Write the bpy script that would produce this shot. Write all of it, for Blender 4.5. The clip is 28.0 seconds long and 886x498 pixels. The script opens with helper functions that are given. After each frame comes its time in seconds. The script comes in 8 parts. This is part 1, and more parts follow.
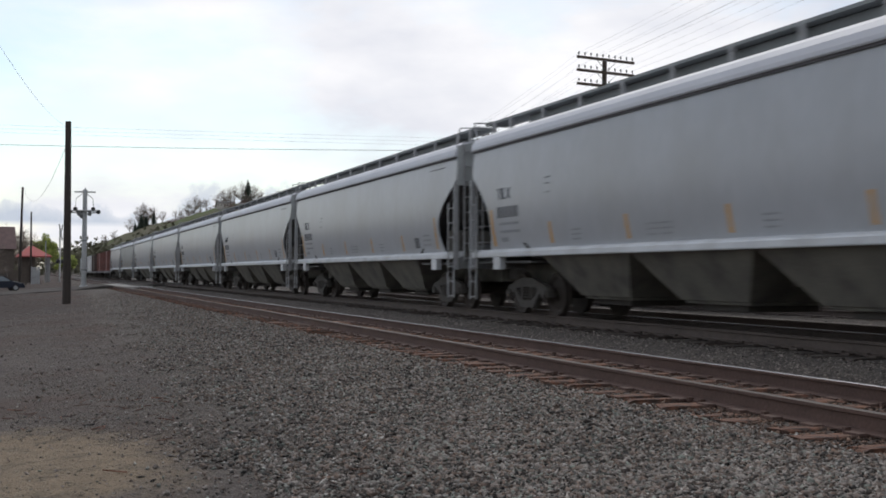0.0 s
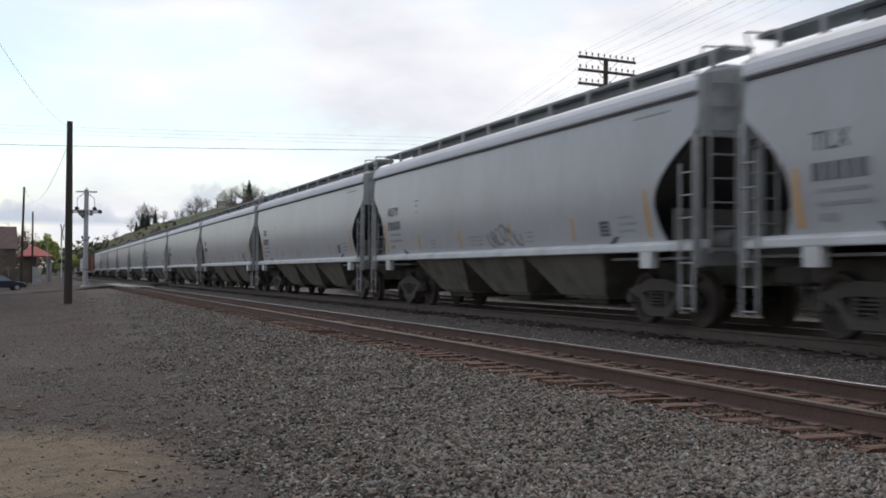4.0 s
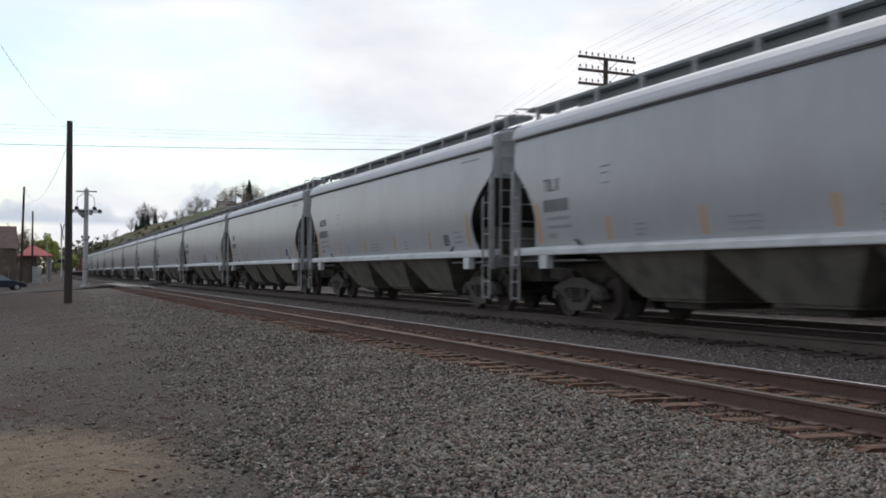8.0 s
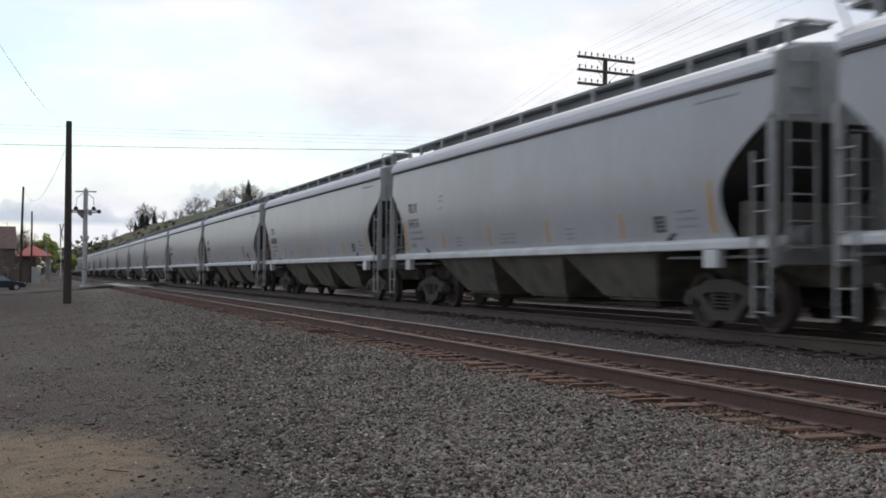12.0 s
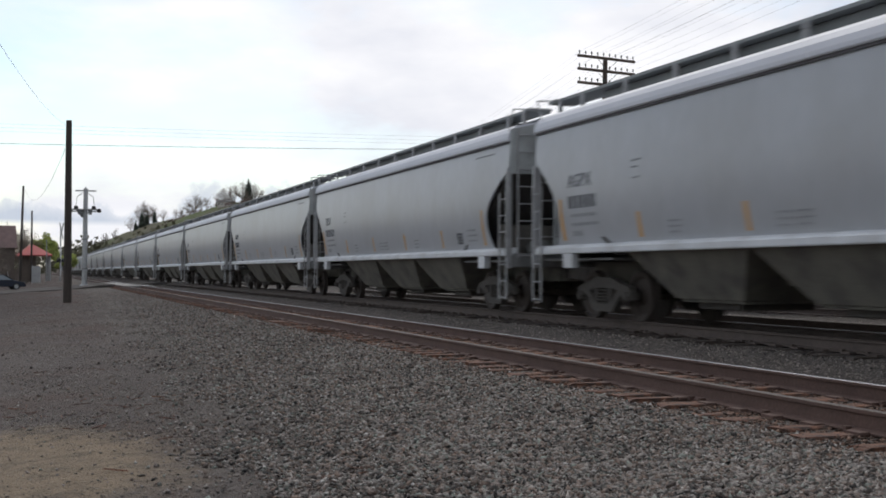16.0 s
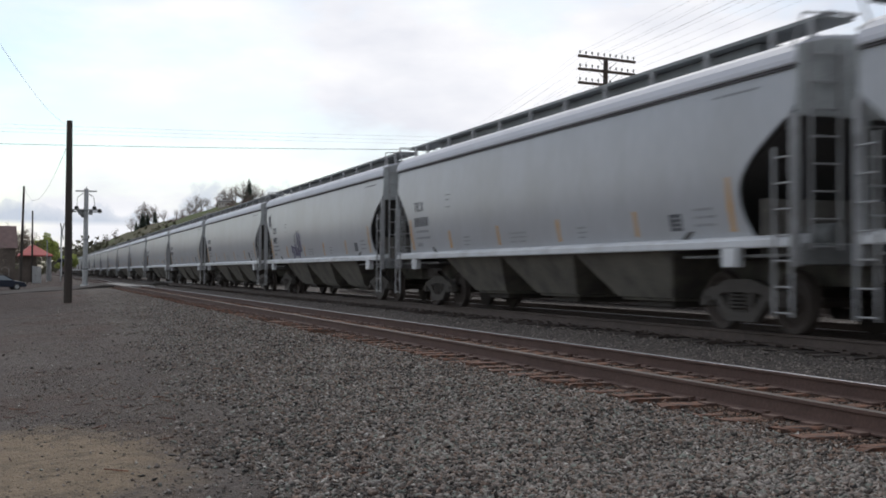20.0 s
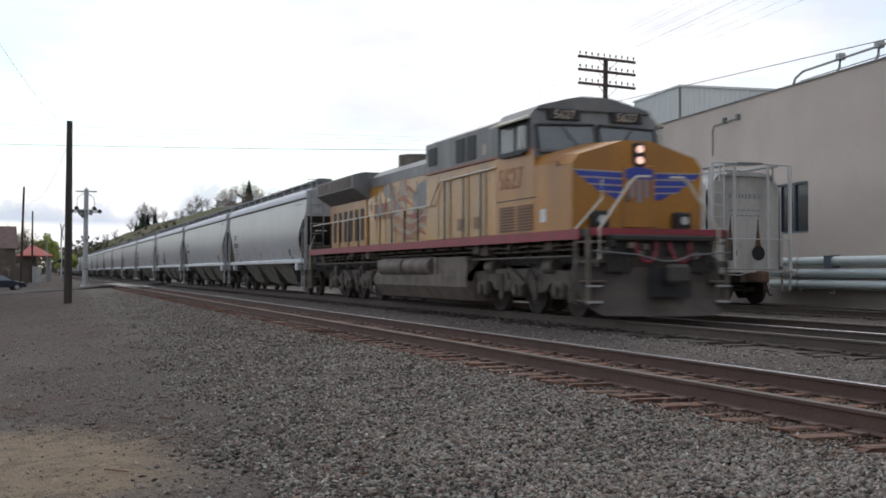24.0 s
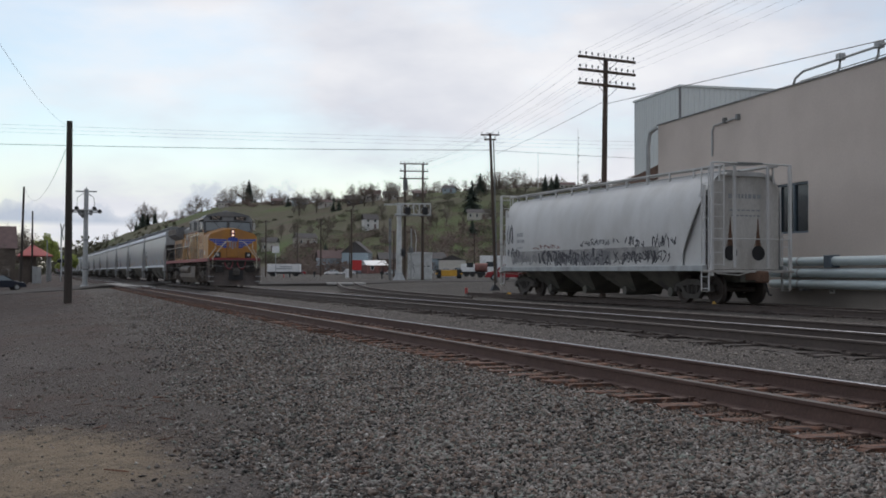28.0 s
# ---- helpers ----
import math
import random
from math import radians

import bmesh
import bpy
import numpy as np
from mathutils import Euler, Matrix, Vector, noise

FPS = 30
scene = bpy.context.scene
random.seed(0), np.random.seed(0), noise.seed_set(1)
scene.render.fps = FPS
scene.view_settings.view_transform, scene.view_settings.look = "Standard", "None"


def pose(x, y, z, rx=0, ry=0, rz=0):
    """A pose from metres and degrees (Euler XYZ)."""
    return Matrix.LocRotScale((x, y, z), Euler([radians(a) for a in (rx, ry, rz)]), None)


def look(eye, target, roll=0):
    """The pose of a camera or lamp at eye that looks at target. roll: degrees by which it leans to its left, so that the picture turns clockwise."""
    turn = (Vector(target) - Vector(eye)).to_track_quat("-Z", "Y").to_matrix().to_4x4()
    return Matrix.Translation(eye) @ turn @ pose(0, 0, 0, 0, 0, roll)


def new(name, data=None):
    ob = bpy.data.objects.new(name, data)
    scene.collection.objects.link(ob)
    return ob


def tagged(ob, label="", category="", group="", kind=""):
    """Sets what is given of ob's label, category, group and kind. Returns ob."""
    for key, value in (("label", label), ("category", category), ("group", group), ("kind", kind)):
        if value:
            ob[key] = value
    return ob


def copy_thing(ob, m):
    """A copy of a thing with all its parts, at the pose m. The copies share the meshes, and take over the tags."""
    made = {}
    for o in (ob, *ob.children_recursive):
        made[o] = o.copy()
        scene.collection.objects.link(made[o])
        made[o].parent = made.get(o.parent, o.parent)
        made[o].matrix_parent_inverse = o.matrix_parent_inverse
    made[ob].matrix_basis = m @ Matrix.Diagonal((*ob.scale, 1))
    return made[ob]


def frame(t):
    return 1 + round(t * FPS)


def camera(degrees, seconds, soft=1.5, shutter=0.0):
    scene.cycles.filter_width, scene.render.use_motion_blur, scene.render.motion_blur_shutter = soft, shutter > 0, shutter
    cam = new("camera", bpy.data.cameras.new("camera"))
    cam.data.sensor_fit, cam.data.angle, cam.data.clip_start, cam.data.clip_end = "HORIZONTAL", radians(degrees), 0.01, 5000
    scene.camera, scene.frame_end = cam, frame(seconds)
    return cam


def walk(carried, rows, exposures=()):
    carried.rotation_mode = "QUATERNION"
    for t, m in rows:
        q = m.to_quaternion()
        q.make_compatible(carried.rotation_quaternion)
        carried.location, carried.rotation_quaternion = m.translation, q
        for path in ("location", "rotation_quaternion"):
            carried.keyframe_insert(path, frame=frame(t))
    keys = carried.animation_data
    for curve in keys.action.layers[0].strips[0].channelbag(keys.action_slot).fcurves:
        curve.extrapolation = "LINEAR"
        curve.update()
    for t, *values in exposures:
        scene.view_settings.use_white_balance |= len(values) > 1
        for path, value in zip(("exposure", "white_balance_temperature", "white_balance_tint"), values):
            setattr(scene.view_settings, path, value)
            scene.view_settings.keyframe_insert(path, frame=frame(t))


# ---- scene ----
# ---------- camera: on a tripod, with a hair of shake ----------
cam = camera(43.5, 28.0, soft=1.75, shutter=0.5)
EYE = Vector((0.0, 0.0, 1.08))
YAW, TILT, LENS = 0.35225, 0.02158, 1965.0
AHEAD = Vector((math.sin(YAW) * math.cos(TILT), math.cos(YAW) * math.cos(TILT), math.sin(TILT)))
SIDE = Vector((math.cos(YAW), -math.sin(YAW), 0.0))
OVER = SIDE.cross(AHEAD)


def shaken(dx, dy):
    return look(EYE, EYE + 100 * (AHEAD - SIDE * dx / LENS + OVER * dy / LENS), 0.175)


walk(cam, [(t, shaken(a, b)) for t, a, b in (
    (0, -2, 1), (1.3, -1.8, 1), (2, 0, 1), (3.5, 0.3, 0.8), (5.5, 0.3, 0), (9.5, 0, 0), (10.3, -1.5, 0.4), (11.5, -0.5, 0.5),
    (12.5, -1.5, 0), (15.5, -1.5, -0.4), (16.3, -0.5, -1.4), (17.5, 0, -0.8), (20, 0, -0.6), (23.5, 0, 0), (28, 0, 0))],
    exposures=((0, 0.0, 6500, 10), (17.0, 0.04, 6500, 10), (22.5, 0.06, 6500, 10), (23.6, 0.18, 6500, 10), (24.5, 0.23, 6500, 10), (25.2, 0.11, 6480, 10), (26.5, -0.12, 6440, 10), (28, -0.19, 6380, 10)))

# ---------- sky, clouds and a veiled sun ----------
SUN_AZ, SUN_EL = radians(14), radians(46)
world = bpy.data.worlds.new("overcast_sky")
scene.world = world
world.use_nodes = True
wn, wl = world.node_tree.nodes, world.node_tree.links
wn.clear()


def wnode(kind, **kw):
    n = wn.new(kind)
    for k, v in kw.items():
        n.inputs[k].default_value = v
    return n


sky = wn.new("ShaderNodeTexSky")
sky.sky_type, sky.sun_disc, sky.sun_elevation, sky.sun_rotation = "NISHITA", False, SUN_EL, SUN_AZ
sky_low = wn.new("ShaderNodeMix")
sky_low.data_type, sky_low.blend_type = "RGBA", "MULTIPLY"
sky_low.inputs[0].default_value = 1.0
sky_low.inputs[7].default_value = (0.125, 0.13, 0.125, 1)
wl.new(sky.outputs[0], sky_low.inputs[6])
coord = wn.new("ShaderNodeTexCoord")
squash = wn.new("ShaderNodeMapping")
squash.inputs["Scale"].default_value = (1.0, 1.0, 2.6)
squash.inputs["Location"].default_value = (0.35, 0.1, 0.2)
wl.new(coord.outputs["Generated"], squash.inputs[0])
cover = wnode("ShaderNodeTexNoise", Scale=2.6, Detail=7.0, Roughness=0.55)
shade = wnode("ShaderNodeTexNoise", Scale=4.2, Detail=6.0, Roughness=0.5)
for n in (cover, shade):
    wl.new(squash.outputs[0], n.inputs["Vector"])
cover_ramp, shade_ramp = wn.new("ShaderNodeValToRGB"), wn.new("ShaderNodeValToRGB")
cover_ramp.color_ramp.elements[0].position, cover_ramp.color_ramp.elements[1].position = 0.38, 0.56
shade_ramp.color_ramp.elements[0].position, shade_ramp.color_ramp.elements[1].position = 0.33, 0.62
shade_ramp.color_ramp.elements[0].color, shade_ramp.color_ramp.elements[1].color = (0.74, 0.765, 0.85, 1), (1.062, 1.058, 1.078, 1)
wl.new(cover.outputs["Fac"], cover_ramp.inputs[0])
wl.new(shade.outputs["Fac"], shade_ramp.inputs[0])
clouds = wn.new("ShaderNodeMix")
clouds.data_type = "RGBA"
wl.new(cover_ramp.outputs[0], clouds.inputs[0])
wl.new(sky_low.outputs[2], clouds.inputs[6])
wl.new(shade_ramp.outputs[0], clouds.inputs[7])
# the cloud is brightest round the veiled sun and greyer away from it
toward = wn.new("ShaderNodeVectorMath")
toward.operation = "DOT_PRODUCT"
toward.inputs[1].default_value = (math.sin(SUN_AZ) * math.cos(SUN_EL), math.cos(SUN_AZ) * math.cos(SUN_EL), math.sin(SUN_EL))
wl.new(coord.outputs["Generated"], toward.inputs[0])
veil = wn.new("ShaderNodeMapRange")
for k, v in ((1, -0.4), (2, 0.75), (3, 0.82), (4, 0.975)):
    veil.inputs[k].default_value = v
wl.new(toward.outputs["Value"], veil.inputs[0])
# a far bank of cumulus stands on the horizon, with a flat base and a billowing top
upz = wn.new("ShaderNodeSeparateXYZ")
wl.new(coord.outputs["Generated"], upz.inputs[0])
billow = wnode("ShaderNodeTexNoise", Scale=9.0, Detail=8.0, Roughness=0.6)
wl.new(coord.outputs["Generated"], billow.inputs["Vector"])
rise = wn.new("ShaderNodeMath")
rise.operation, rise.inputs[1].default_value, rise.inputs[2].default_value = "MULTIPLY_ADD", 0.16, -0.012
wl.new(billow.outputs["Fac"], rise.inputs[0])
below = wn.new("ShaderNodeMath")
below.operation = "SUBTRACT"
wl.new(rise.outputs[0], below.inputs[0])
wl.new(upz.outputs[2], below.inputs[1])
body, foot, puff = (wn.new("ShaderNodeMapRange") for _ in range(3))
for node, a, b, lo, hi in ((body, 0.0, 0.006, 0.0, 1.0), (foot, 0.039, 0.044, 0.0, 1.0), (puff, 0.0, 0.022, 0.35, 1.0)):
    for k, v in zip((1, 2, 3, 4), (a, b, lo, hi)):
        node.inputs[k].default_value = v
wl.new(below.outputs[0], body.inputs[0])
wl.new(below.outputs[0], puff.inputs[0])
wl.new(upz.outputs[2], foot.inputs[0])
both, thick = wn.new("ShaderNodeMath"), wn.new("ShaderNodeMath")
both.operation = thick.operation = "MULTIPLY"
wl.new(body.outputs[0], both.inputs[0])
wl.new(foot.outputs[0], both.inputs[1])
wl.new(both.outputs[0], thick.inputs[0])
wl.new(puff.outputs[0], thick.inputs[1])
heaped = wn.new("ShaderNodeMix")
heaped.data_type = "RGBA"
heaped.inputs[7].default_value = (0.60, 0.66, 0.76, 1)
wl.new(thick.outputs[0], heaped.inputs[0])
wl.new(clouds.outputs[2], heaped.inputs[6])
back = wnode("ShaderNodeBackground", Strength=1.0)
wl.new(heaped.outputs[2], back.inputs[0])
wl.new(veil.outputs[0], back.inputs[1])
wout = wn.new("ShaderNodeOutputWorld")
wl.new(back.outputs[0], wout.inputs[0])

sun = new("sun", bpy.data.lights.new("sun", "SUN"))
sun.data.energy, sun.data.angle, sun.data.color = 0.9, radians(20), (1.0, 0.96, 0.9)
sun.matrix_world = look((0, 0, 50), (-50 * math.sin(SUN_AZ) * math.cos(SUN_EL), -50 * math.cos(SUN_AZ) * math.cos(SUN_EL), 50 - 50 * math.sin(SUN_EL)))

# ---------- materials ----------
def mat(name, base, rough=0.7, metal=0.0, var=0.25, scale=1.5, fine=30.0, bump=0.15, dirt=None, dirt_amt=0.5, dirt_at=0.55, streak=1.0, rnd=0.0, island=False, emit=0.0, alt=None, spec=None):
    """A painted, rusty, stony or woody surface: base colour with stains and grain at two scales, and fine relief."""
    m = bpy.data.materials.new(name)
    m.use_nodes = True
    n, l = m.node_tree.nodes, m.node_tree.links
    b = n["Principled BSDF"]
    b.inputs["Roughness"].default_value, b.inputs["Metallic"].default_value = rough, metal
    if spec is not None:
        b.inputs["Specular IOR Level"].default_value = spec
    tc, mp = n.new("ShaderNodeTexCoord"), n.new("ShaderNodeMapping")
    mp.inputs["Scale"].default_value = (1, 1, 1 / streak)
    l.new(tc.outputs["Object"], mp.inputs[0])
    big, small = n.new("ShaderNodeTexNoise"), n.new("ShaderNodeTexNoise")
    big.inputs["Scale"].default_value, big.inputs["Detail"].default_value = scale, 5
    small.inputs["Scale"].default_value, small.inputs["Detail"].default_value = fine, 4
    for q in (big, small):
        l.new(mp.outputs[0], q.inputs["Vector"])
    add = n.new("ShaderNodeMath")
    add.operation = "ADD"
    l.new(big.outputs["Fac"], add.inputs[0])
    l.new(small.outputs["Fac"], add.inputs[1])
    last = add.outputs[0]
    if rnd:
        info = n.new("ShaderNodeNewGeometry") if island else n.new("ShaderNodeObjectInfo")
        mul = n.new("ShaderNodeMath")
        mul.operation, mul.inputs[1].default_value = "MULTIPLY_ADD", rnd
        l.new(info.outputs["Random Per Island" if island else "Random"], mul.inputs[0])
        l.new(last, mul.inputs[2])
        sub = n.new("ShaderNodeMath")
        sub.operation, sub.inputs[1].default_value = "SUBTRACT", rnd / 2
        l.new(mul.outputs[0], sub.inputs[0])
        last = sub.outputs[0]
    mr = n.new("ShaderNodeMapRange")
    mr.inputs[1].default_value, mr.inputs[2].default_value = 0.6, 1.4
    mr.inputs[3].default_value, mr.inputs[4].default_value = 1 - var, 1 + var
    l.new(last, mr.inputs[0])
    mix = n.new("ShaderNodeMix")
    mix.data_type, mix.blend_type = "RGBA", "MULTIPLY"
    mix.inputs[0].default_value = 1
    mix.inputs[6].default_value = (*base, 1)
    l.new(mr.outputs[0], mix.inputs[7])
    col = mix.outputs[2]
    if alt:
        # every so many of the pieces take the second colour
        pick, chaos, chosen = n.new("ShaderNodeMath"), n.new("ShaderNodeMath"), n.new("ShaderNodeMix")
        geo = n.new("ShaderNodeNewGeometry")
        pick.operation, pick.inputs[1].default_value = "MULTIPLY", 37.7
        chaos.operation = "FRACT"
        l.new(geo.outputs["Random Per Island"], pick.inputs[0])
        l.new(pick.outputs[0], chaos.inputs[0])
        fade = n.new("ShaderNodeMapRange")
        fade.inputs[1].default_value, fade.inputs[2].default_value = 0.45, 0.95
        l.new(chaos.outputs[0], fade.inputs[0])
        chosen.data_type = "RGBA"
        chosen.inputs[7].default_value = (*alt, 1)
        l.new(fade.outputs[0], chosen.inputs[0])
        l.new(col, chosen.inputs[6])
        col = chosen.outputs[2]
    if dirt:
        dn, dr, dm = n.new("ShaderNodeTexNoise"), n.new("ShaderNodeMapRange"), n.new("ShaderNodeMix")
        dn.inputs["Scale"].default_value, dn.inputs["Detail"].default_value = scale * 1.7, 8
        l.new(mp.outputs[0], dn.inputs["Vector"])
        dr.inputs[1].default_value, dr.inputs[2].default_value, dr.inputs[4].default_value = dirt_at - 0.12, dirt_at + 0.14, dirt_amt
        l.new(dn.outputs["Fac"], dr.inputs[0])
        dm.data_type = "RGBA"
        dm.inputs[7].default_value = (*dirt, 1)
        l.new(dr.outputs[0], dm.inputs[0])
        l.new(col, dm.inputs[6])
        col = dm.outputs[2]
    l.new(col, b.inputs["Base Color"])
    if emit:
        l.new(col, b.inputs["Emission Color"])
        b.inputs["Emission Strength"].default_value = emit
    if bump:
        bp = n.new("ShaderNodeBump")
        bp.inputs["Strength"].default_value, bp.inputs["Distance"].default_value = bump, 0.02
        l.new(small.outputs["Fac"], bp.inputs["Height"])
        l.new(bp.outputs[0], b.inputs["Normal"])
    return m


M = {}
M["car_grey"] = mat("pale_grey_car_paint", (0.402, 0.418, 0.440), 0.32, var=0.08, scale=0.45, fine=5, bump=0.02, dirt=(0.33, 0.33, 0.325), dirt_amt=0.4, dirt_at=0.55, streak=1.8, rnd=0.25)
M["sill_white"] = mat("white_sill_paint", (0.62, 0.64, 0.66), 0.5, var=0.12, scale=0.8, bump=0.03, dirt=(0.3, 0.29, 0.28), dirt_amt=0.4)
M["roof_grey"] = mat("grey_roof_paint", (0.55, 0.56, 0.60), 0.5, var=0.1, scale=0.7, bump=0.03)
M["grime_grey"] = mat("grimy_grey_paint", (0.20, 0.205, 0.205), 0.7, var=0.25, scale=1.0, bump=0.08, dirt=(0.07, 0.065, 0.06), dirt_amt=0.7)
M["end_grey"] = mat("dusty_grey_paint", (0.38, 0.40, 0.40), 0.65, var=0.15, scale=1.0, bump=0.04, dirt=(0.14, 0.135, 0.13), dirt_amt=0.6)
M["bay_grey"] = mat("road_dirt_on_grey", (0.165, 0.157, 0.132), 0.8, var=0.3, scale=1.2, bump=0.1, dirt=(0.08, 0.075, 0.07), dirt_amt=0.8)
M["grating"] = mat("galvanised_grating", (0.23, 0.245, 0.245), 0.6, 0.3, var=0.2)
M["bar_grey"] = mat("grey_bars", (0.35, 0.355, 0.36), 0.6, var=0.2, dirt=(0.15, 0.14, 0.13), dirt_amt=0.5)
M["truck_iron"] = mat("dusty_cast_iron", (0.070, 0.063, 0.056), 0.85, var=0.35, scale=3, bump=0.3)
M["wheel_iron"] = mat("brown_wheel_steel", (0.062, 0.050, 0.043), 0.7, 0.3, var=0.3)
# dark tone for the shadow line below the hopper eaves
M["eave_shade"] = mat("grimy_roof_seam", (0.10, 0.096, 0.10), 0.8, var=0.3)
# grey car paint darkened: the shade of the end recess is in this colour
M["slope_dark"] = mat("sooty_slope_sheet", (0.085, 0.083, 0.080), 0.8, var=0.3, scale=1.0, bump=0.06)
# brown-grey web, its tone lowered to put the car gap's shade into it
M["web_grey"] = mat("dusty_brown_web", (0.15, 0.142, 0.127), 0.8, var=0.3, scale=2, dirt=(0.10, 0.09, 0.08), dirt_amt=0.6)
M["sheet_dull"] = mat("duller_grey_car_paint", (0.30, 0.31, 0.30), 0.45, var=0.14, scale=0.45, fine=5, bump=0.03, dirt=(0.22, 0.22, 0.21), dirt_amt=0.5, streak=1.8)
M["black"] = mat("black_paint", (0.02, 0.02, 0.022), 0.6, var=0.3)
M["stripe"] = mat("amber_reflective_tape", (0.55, 0.30, 0.08), 0.5, var=0.2, dirt=(0.4, 0.36, 0.3), dirt_amt=0.6)
M["letter"] = mat("dark_stencil_paint", (0.10, 0.105, 0.115), 0.7, var=0.3)
M["letter_pale"] = mat("faded_stencil_paint", (0.30, 0.31, 0.32), 0.7, var=0.3)
M["tag_ink"] = mat("dark_spray_paint", (0.05, 0.05, 0.06), 0.6, var=0.4)
M["tag_violet"] = mat("violet_spray_paint", (0.10, 0.09, 0.16), 0.6, var=0.4)
M["box_red"] = mat("oxide_red_paint", (0.24, 0.105, 0.09), 0.75, var=0.3, scale=0.8, dirt=(0.11, 0.065, 0.055), dirt_amt=0.7)
M["box_brown"] = mat("brown_boxcar_paint", (0.09, 0.06, 0.05), 0.75, var=0.3, scale=0.8)
M["yellow"] = mat("armour_yellow_paint", (0.43, 0.19, 0.028), 0.34, var=0.3, scale=0.7, bump=0.03, dirt=(0.27, 0.125, 0.042), dirt_amt=0.75, dirt_at=0.50, streak=3)
M["yellow_faded"] = mat("sun-faded_armour_yellow", (0.40, 0.185, 0.030), 0.24, var=0.45, scale=0.7, bump=0.05, dirt=(0.25, 0.165, 0.075), dirt_amt=0.75, dirt_at=0.58, streak=2.5)
M["loco_grey"] = mat("harbour_grey_paint", (0.125, 0.13, 0.135), 0.45, var=0.25, dirt=(0.24, 0.235, 0.22), dirt_amt=0.6, streak=3)
M["loco_under"] = mat("sooty_undercarriage", (0.115, 0.094, 0.078), 0.7, var=0.5, scale=2, bump=0.2, dirt=(0.23, 0.19, 0.155), dirt_amt=0.6)
M["loco_truck"] = mat("brake-dusted_truck_iron", (0.080, 0.066, 0.055), 0.75, var=0.5, scale=2.5, bump=0.2, dirt=(0.165, 0.135, 0.108), dirt_amt=0.6, dirt_at=0.56)
M["louvre"] = mat("shadowed_louvre_slats", (0.17, 0.085, 0.035), 0.6, var=0.3)
# iron coloured nearly black, with the shaded void under the walkway put in
M["loco_pit"] = mat("oily_black_iron", (0.03, 0.026, 0.023), 0.7, var=0.5, scale=3, bump=0.2)
M["red"] = mat("red_stripe_paint", (0.27, 0.035, 0.05), 0.5, var=0.25, dirt=(0.12, 0.03, 0.03), dirt_amt=0.5)
M["blue"] = mat("wing_blue_paint", (0.035, 0.06, 0.32), 0.5, var=0.2)
M["white"] = mat("white_paint", (0.72, 0.72, 0.72), 0.5, var=0.12, dirt=(0.45, 0.44, 0.42), dirt_amt=0.4)
M["rail_bar"] = mat("pale_handrail_paint", (0.62, 0.58, 0.48), 0.5, var=0.15)
M["lamp_glow"] = mat("lit_headlamp", (1.0, 0.60, 0.48), 0.3, var=0.0, bump=0, emit=0.85)
M["lens"] = mat("lamp_lens", (0.5, 0.5, 0.48), 0.15, var=0.05, bump=0)
M["rail_dull"] = mat("dull_rail_head", (0.085, 0.066, 0.058), 0.62, 0.2, var=0.2, scale=4, bump=0.05)
M["flag_red"] = mat("faded_flag_red", (0.34, 0.13, 0.10), 0.6, var=0.25)
M["flag_white"] = mat("faded_flag_white", (0.44, 0.37, 0.30), 0.6, var=0.25)
M["flag_blue"] = mat("faded_flag_blue", (0.24, 0.25, 0.27), 0.6, var=0.25)
M["number_red"] = mat("dull_red_number", (0.30, 0.12, 0.07), 0.6, var=0.3)
M["rail_top"] = mat("polished_rail_head", (0.165, 0.163, 0.18), 0.42, 0.75, var=0.15, scale=4, bump=0.03)
M["rail_rust"] = mat("rusty_rail_steel", (0.100, 0.060, 0.048), 0.8, 0.1, var=0.3, scale=3, bump=0.2)
M["rail_dark"] = mat("dark_rail_steel", (0.085, 0.066, 0.057), 0.8, 0.1, var=0.3, scale=3, bump=0.2)
M["tie"] = mat("weathered_tie_wood", (0.072, 0.048, 0.039), 0.9, var=0.5, scale=4, fine=40, bump=0.8, dirt=(0.23, 0.105, 0.062), dirt_amt=0.85, dirt_at=0.50, rnd=0.6)
M["tie_dark"] = mat("oiled_tie_wood", (0.060, 0.048, 0.042), 0.9, var=0.5, scale=4, fine=40, bump=0.8, dirt=(0.10, 0.075, 0.06), dirt_amt=0.7, rnd=0.6)
M["pole"] = mat("creosoted_pole_wood", (0.045, 0.036, 0.030), 0.85, var=0.35, scale=3, streak=8, bump=0.3)
M["pole_brown"] = mat("old_brown_pole_wood", (0.075, 0.055, 0.042), 0.85, var=0.35, scale=3, streak=8, bump=0.3)
M["steel_grey"] = mat("aluminium_paint", (0.38, 0.39, 0.39), 0.5, 0.2, var=0.15, dirt=(0.2, 0.2, 0.19), dirt_amt=0.4)
M["concrete"] = mat("worn_concrete", (0.33, 0.32, 0.305), 0.9, var=0.2, scale=1.0, bump=0.2, dirt=(0.19, 0.18, 0.17), dirt_amt=0.6, spec=0.1)
M["stucco"] = mat("beige_painted_wall", (0.57, 0.50, 0.445), 0.85, var=0.07, scale=0.35, fine=12, bump=0.08, dirt=(0.45, 0.39, 0.34), dirt_amt=0.4)
M["stucco_low"] = mat("grey_footing", (0.30, 0.27, 0.245), 0.9, var=0.2, scale=0.8)
M["siding"] = mat("ribbed_metal_siding", (0.60, 0.63, 0.62), 0.5, 0.1, var=0.1, scale=0.5, bump=0.02)
M["pipe"] = mat("pale_blue_lagging", (0.55, 0.625, 0.63), 0.45, var=0.12, scale=1.0, bump=0.02)
M["window_dark"] = mat("dark_window_glass", (0.02, 0.026, 0.032), 0.12, var=0.2, bump=0)
